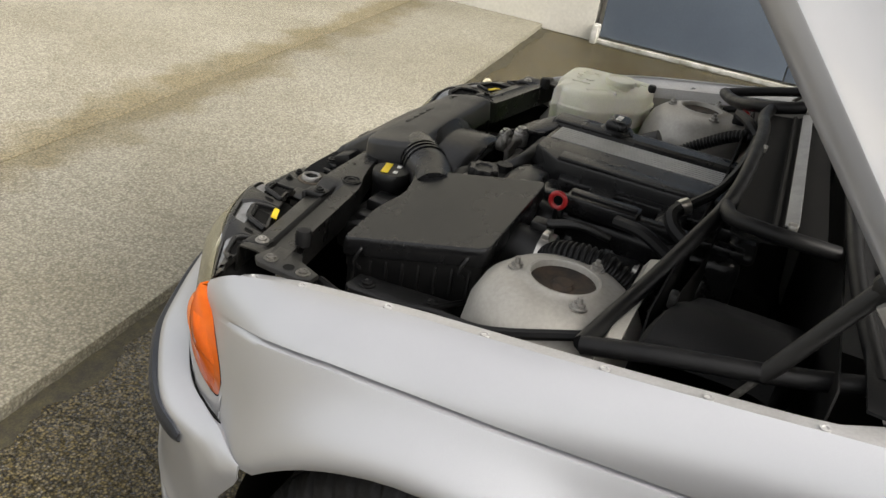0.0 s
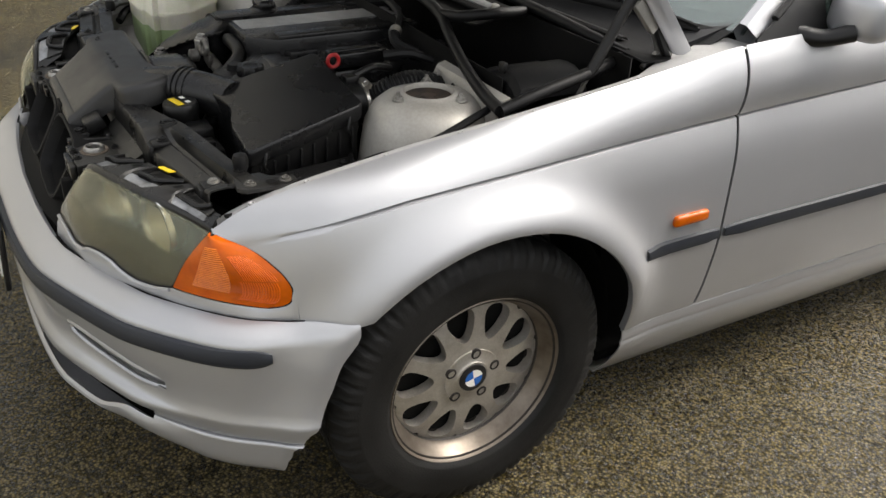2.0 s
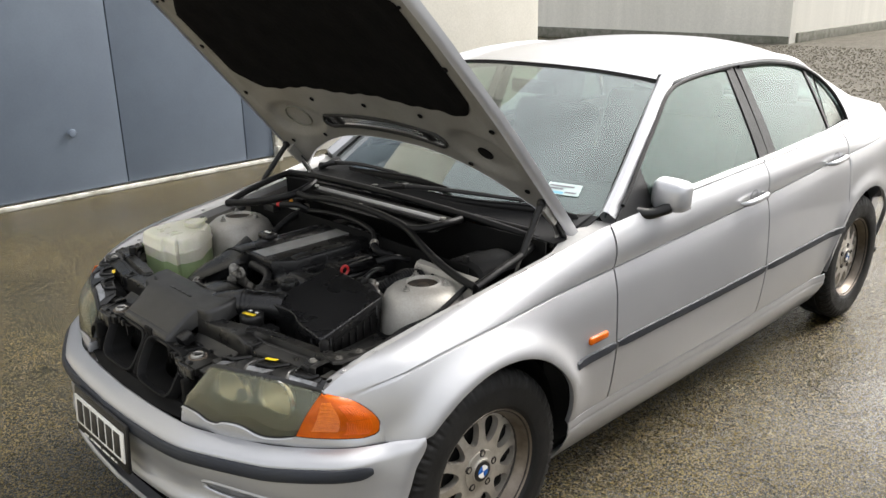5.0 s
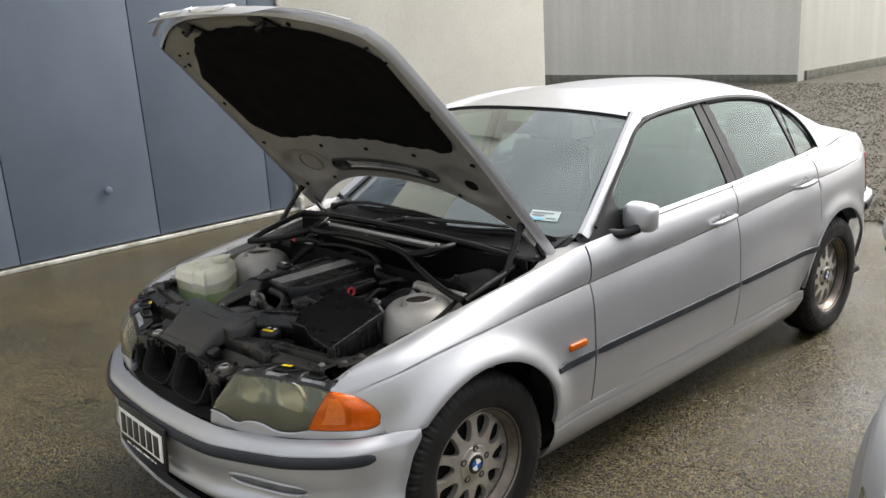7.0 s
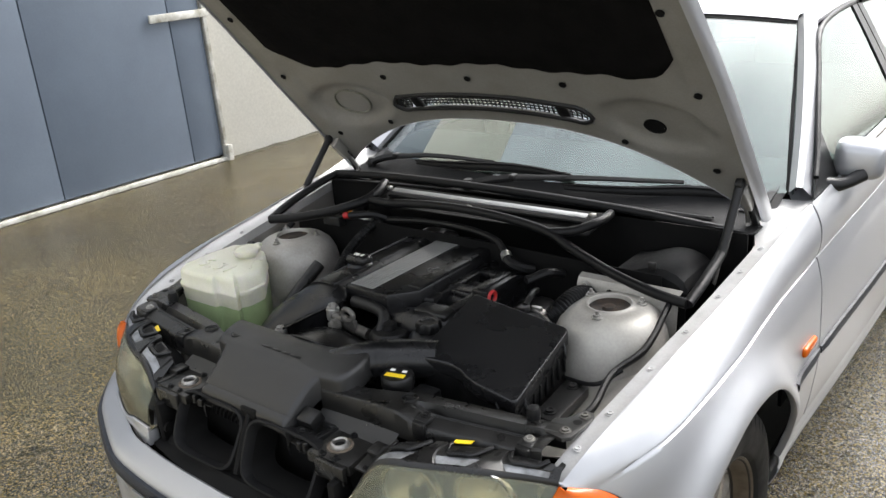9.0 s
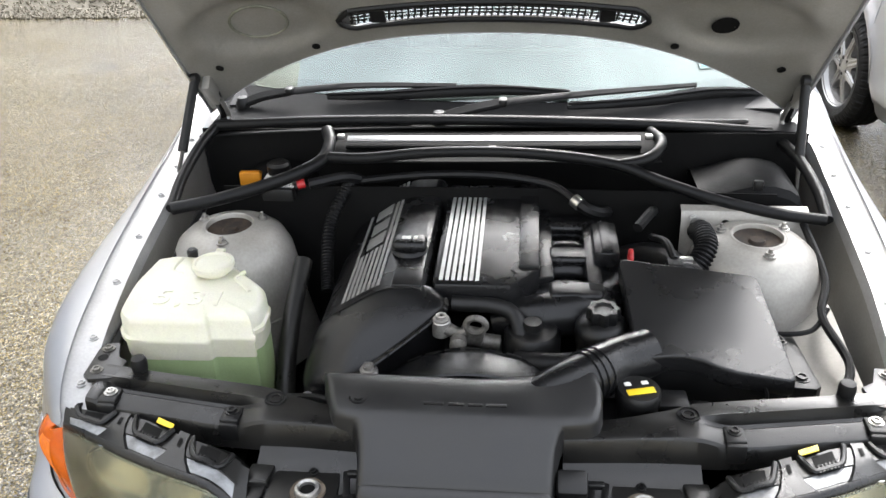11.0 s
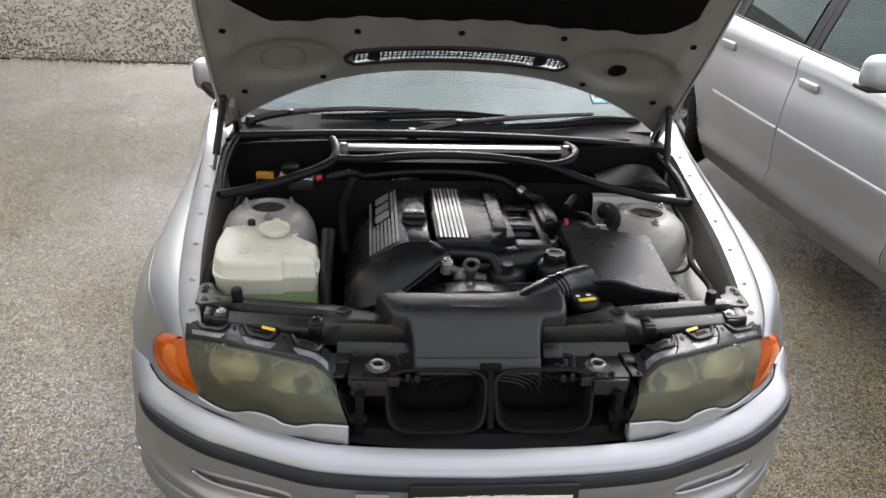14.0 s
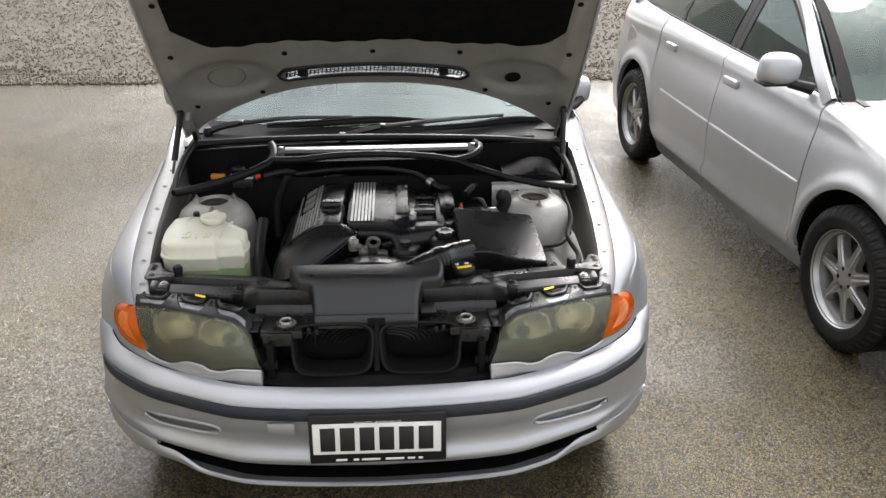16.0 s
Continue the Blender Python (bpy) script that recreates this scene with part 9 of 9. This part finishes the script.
def sp2(y, z):
    zb, xb = e2z(y) - 0.01, e2x(y) - 0.012
    return Vector((xb + (0.622 - xb) * (max(z - zb, 0) / max(1.35 - zb, 0.01)) ** 1.1, y, z))


def pane2(y0, y1):
    return [[sp2(y, e2z(y) - 0.01 + (g2t(y) - e2z(y) + 0.01) * t) for y in lin(y0, y1, 10)] for t in lin(0, 1, 6)]


def post2(y, w):
    return [[sp2(y + d, e2z(y) - 0.005 + (g2t(y) - e2z(y)) * t) + Vector((o, 0, 0)) for d, o in ((-w, -0.01), (-w, 0.006), (w, 0.006), (w, -0.01))] for t in lin(0, 1, 5)]


for i, f in ((0, mirror_bm), (1, lambda q: q)):
    for ob, a, b in ((fd2[i], 0.60, 1.34), (rd2[i], 1.465, 2.10), (rd2[i], 2.15, 2.77)):
        q = part2("window_pane", f(grid_bm(pane2(a, b))), GLASS, ob, "dark tinted side pane", 0.004)
        q.visible_shadow = False
    part2("door_post", f(grid_bm(post2(1.352, 0.024))), BLACK, fd2[i])
    part2("door_post", f(grid_bm(post2(1.412, 0.032))), BLACK, rd2[i])
    part2("door_post", f(grid_bm(post2(2.125, 0.022))), BLACK, rd2[i])
    part2("window_seal", f(tube_bm([sp2(y, g2t(y)) + Vector((0.006, 0, 0)) for y in (0.49, 0.6, 0.75, 0.9, 1.08, 1.2, 1.30, 1.37)], 0.013, 8, 36)), RUBBER, fd2[i])
    part2("window_seal", f(tube_bm([sp2(y, g2t(y)) + Vector((0.006, 0, 0)) for y in (1.39, 1.6, 1.85, 2.1, 2.4, 2.58, 2.70, 2.775)], 0.012, 8, 36)), RUBBER, rd2[i])
    part2("belt_seal", f(tube_bm([Vector((e2x(y) - 0.004, y, e2z(y) + 0.002)) for y in lin(0.52, 1.36, 10)], 0.008, 8, 20)), RUBBER, fd2[i])
    part2("belt_seal", f(tube_bm([Vector((e2x(y) - 0.004, y, e2z(y) + 0.002)) for y in lin(1.37, 2.77, 10)], 0.008, 8, 20)), RUBBER, rd2[i])
    part2("mirror_triangle", f(grid_bm([[sp2(y, e2z(y) - 0.004 + (g2t(y) - e2z(y)) * t) + Vector((0.004, 0, 0)) for y in lin(0.46, 0.62, 5)] for t in lin(0, 1, 4)])), BLACK, fd2[i], thick=0.006)


def mirror2():
    bm = bmesh.new()
    bmesh.ops.create_uvsphere(bm, u_segments=28, v_segments=18, radius=1)
    for v in bm.verts:
        x, y, z = v.co
        e = lambda c, p: math.copysign(abs(c) ** p, c)
        v.co = Vector((e(x, 0.72) * 0.102, e(y, 0.85) * (0.085 if y < 0 else 0.012), e(z, 0.65) * 0.072))
    return moved(bm, Matrix.Translation((0.942, 0.625, 1.066)) @ pose(0, 0, 0, 0, -4, -8))


for f in (mirror_bm, lambda q: q):
    mm = part2("door_mirror", f(mirror2()), PAINT2, label="rounded silver door mirror on a black foot")
    part2("mirror_foot", f(join(tube_bm([(0.80, 0.55, 0.985), (0.84, 0.56, 0.995), (0.90, 0.58, 1.008)], [0.028, 0.024, 0.022], 10, 12), box_bm(0.935, 0.615, 1.006, 0.18, 0.11, 0.022, 0.010, segs=3))), BLACK, mm, "black lower mirror housing")
filler = lathe_bm([(0.082, 0.0), (0.080, 0.0025), (0.0, 0.003)], 32, Matrix.Translation((-(x2(2.78, 0.80) + 0.001), 2.78, 0.80)) @ pose(0, 0, 0, 0, -90, 0), False)
part2("filler_flap", filler, PAINT2, label="round filler flap")

hood2 = [[Vector((e2x(y) * u * 0.995, y - 0.10 * (1 - u * u), e2z(y) - 0.004 + 0.055 * (1 - abs(u) ** 2.2))) for u in lin(-1, 1, 20)] for y in lin(-0.66, 0.36, 14)]
part2("bonnet", grid_bm(hood2), PAINT2, label="closed silver bonnet", thick=0.003)
ws2b = lambda u: Vector((0.755 * u, 0.395 - 0.16 * (1 - u * u), 0.958 + 0.05 * (1 - u * u)))
ws2t = lambda u: Vector((0.588 * u, 1.055 - 0.06 * (1 - u * u), 1.318 + 0.052 * (1 - abs(u) ** 2.4)))
q = part2("windscreen", grid_bm(screen_rows(ws2b, ws2t, (0, -0.014, 0.016))), DARKGLASS, label="tinted windscreen", thick=0.005)
q.visible_shadow = False
part2("scuttle_panel", grid_bm([[ws2b(u) + Vector((0, -d, -h)) for u in lin(-1, 1, 16)] for d, h in ((0.0, -0.004), (0.06, 0.0), (0.12, 0.02))]), BLACK, thick=0.004)
part2("black_glass_edge", grid_bm([[ws2b(u * 0.99).lerp(ws2t(u * 0.99), t) + Vector((0, -0.012, 0.014)) * math.sin(math.pi * t) + Vector((0, -0.005, 0.006)) for t in lin(0, 1, 12)] for u in (-1.0, -0.93)]), DEEP)
front2 = spline([(-0.84, -0.36, 0), (-0.80, -0.56, 0), (-0.66, -0.74, 0), (-0.4, -0.83, 0), (0, -0.865, 0), (0.4, -0.83, 0), (0.66, -0.74, 0), (0.80, -0.56, 0), (0.84, -0.36, 0)], 48)
part2("front_bumper", grid_bm([[Vector((p.x * s, p.y * (0.4 + 0.6 * s), z)) for p in front2] for z, s in ((0.17, 0.95), (0.22, 0.99), (0.4, 1.0), (0.55, 1.0), (0.63, 0.97), (0.70, 0.92))]), PAINT2, label="silver front bumper", thick=0.003)
both2("headlamp", grid_bm([[Vector((x2(y, z) + 0.002, y, z)) for y in lin(-0.66, -0.42, 6)] + [] for z in lin(0.62, 0.74, 5)]), LENS, label="clear headlamp", thick=0.004)
back2 = spline([(-0.85, 2.95, 0), (-0.80, 3.2, 0), (-0.66, 3.36, 0), (0, 3.42, 0), (0.66, 3.36, 0), (0.80, 3.2, 0), (0.85, 2.95, 0)], 40)
part2("rear_bumper", grid_bm([[Vector((p.x * s, 1.2 + (p.y - 1.2) * (0.4 + 0.6 * s), z)) for p in back2] for z, s in ((0.18, 0.94), (0.25, 0.985), (0.45, 1.0), (0.60, 1.0), (0.66, 0.97))]), PAINT2, label="silver rear bumper", thick=0.003)
part2("tailgate", grid_bm([[Vector((x * (0.64 - 0.07 * t), 3.36 - 0.06 * t - 0.24 * max(0, t - 0.45) - 0.05 * x * x, 0.66 + 0.68 * t)) for x in lin(-1, 1, 14)] for t in lin(0, 1, 10)]), PAINT2, label="silver tailgate", thick=0.004)
both2("tail_lamp", grid_bm([[Vector((x2(y, z) + 0.004, y, z)) for y in lin(3.16, 3.37, 6)] + [Vector((0.55, 3.385, z))] for z in lin(0.86, 1.0, 4)]), REDLENS, label="red tail lamp", thick=0.005)

for y in (0.0, HB):
    for s in (-1, 1):
        c = C2M @ Vector((s * 0.770, y, 0.312))
        hold = wheel("wheel", (0, 0, 0), s, 0.312, 0.205, 0.207, 2, HATCH, "alloy road wheel")
        turn = Matrix.Translation(c) @ C2M.to_3x3().to_4x4()
        base = hold.matrix_parent_inverse.copy()
        for ob in (hold, *hold.children):
            ob.data.transform(turn)
    for s in (-1, 1):
        rows = [[Vector((s * x, y + 0.385 * math.cos(a), 0.32 + 0.375 * math.sin(a))) for a in lin(-0.15, math.pi + 0.15, 24)] for x in (0.83, 0.8, 0.55)]
        rows += [[Vector((s * 0.55, y + 0.385 * k * math.cos(a), 0.32 + 0.375 * k * math.sin(a))) for a in lin(-0.15, math.pi + 0.15, 24)] for k in (0.5, 0.05)]
        part2("wheel_housing", grid_bm(rows), DEEP)
part2("floor_pan", box_bm(0, 1.3, 0.20, 1.5, 3.2, 0.03, 0.005), DEEP)
part2("dashboard", grid_bm([[Vector((x, y, z)) for x in lin(-0.70, 0.70, 8)] for y, z in ((0.30, 0.96), (0.6, 0.985), (0.85, 0.96), (0.88, 0.5))]), DASH, thick=0.02)
for x in (-0.37, 0.37):
    b, k, h = seat_bms(x, 1.15)
    st = part2("seat", b, SEAT, label="dark cloth front seat")
    part2("backrest", k, SEAT, st)
    part2("headrest", h, SEAT, st)
b = part2("rear_seat", box_bm(0, 2.05, 0.48, 1.25, 0.5, 0.18, 0.05), SEAT, label="dark cloth rear bench")
part2("backrest", box_bm(0, 2.35, 0.80, 1.25, 0.16, 0.62, 0.06, pose(0, 0, 0, -18, 0, 0)), SEAT, b)
part2("headliner", grid_bm([[Vector((0.56 * u, y, r2c(y) - 0.035 - 0.05 * u * u)) for u in lin(-1, 1, 8)] for y in lin(1.08, 3.0, 8)]), bpy.data.materials["grey_headliner"], thick=0.01)
for s in (1, -1):
    part2("door_lining", grid_bm([[Vector((s * (e2x(y) - 0.07), y, z)) for y in lin(0.5, 2.7, 10)] for z in (0.3, 0.6, 0.9, 0.985)]), DASH, thick=0.01)
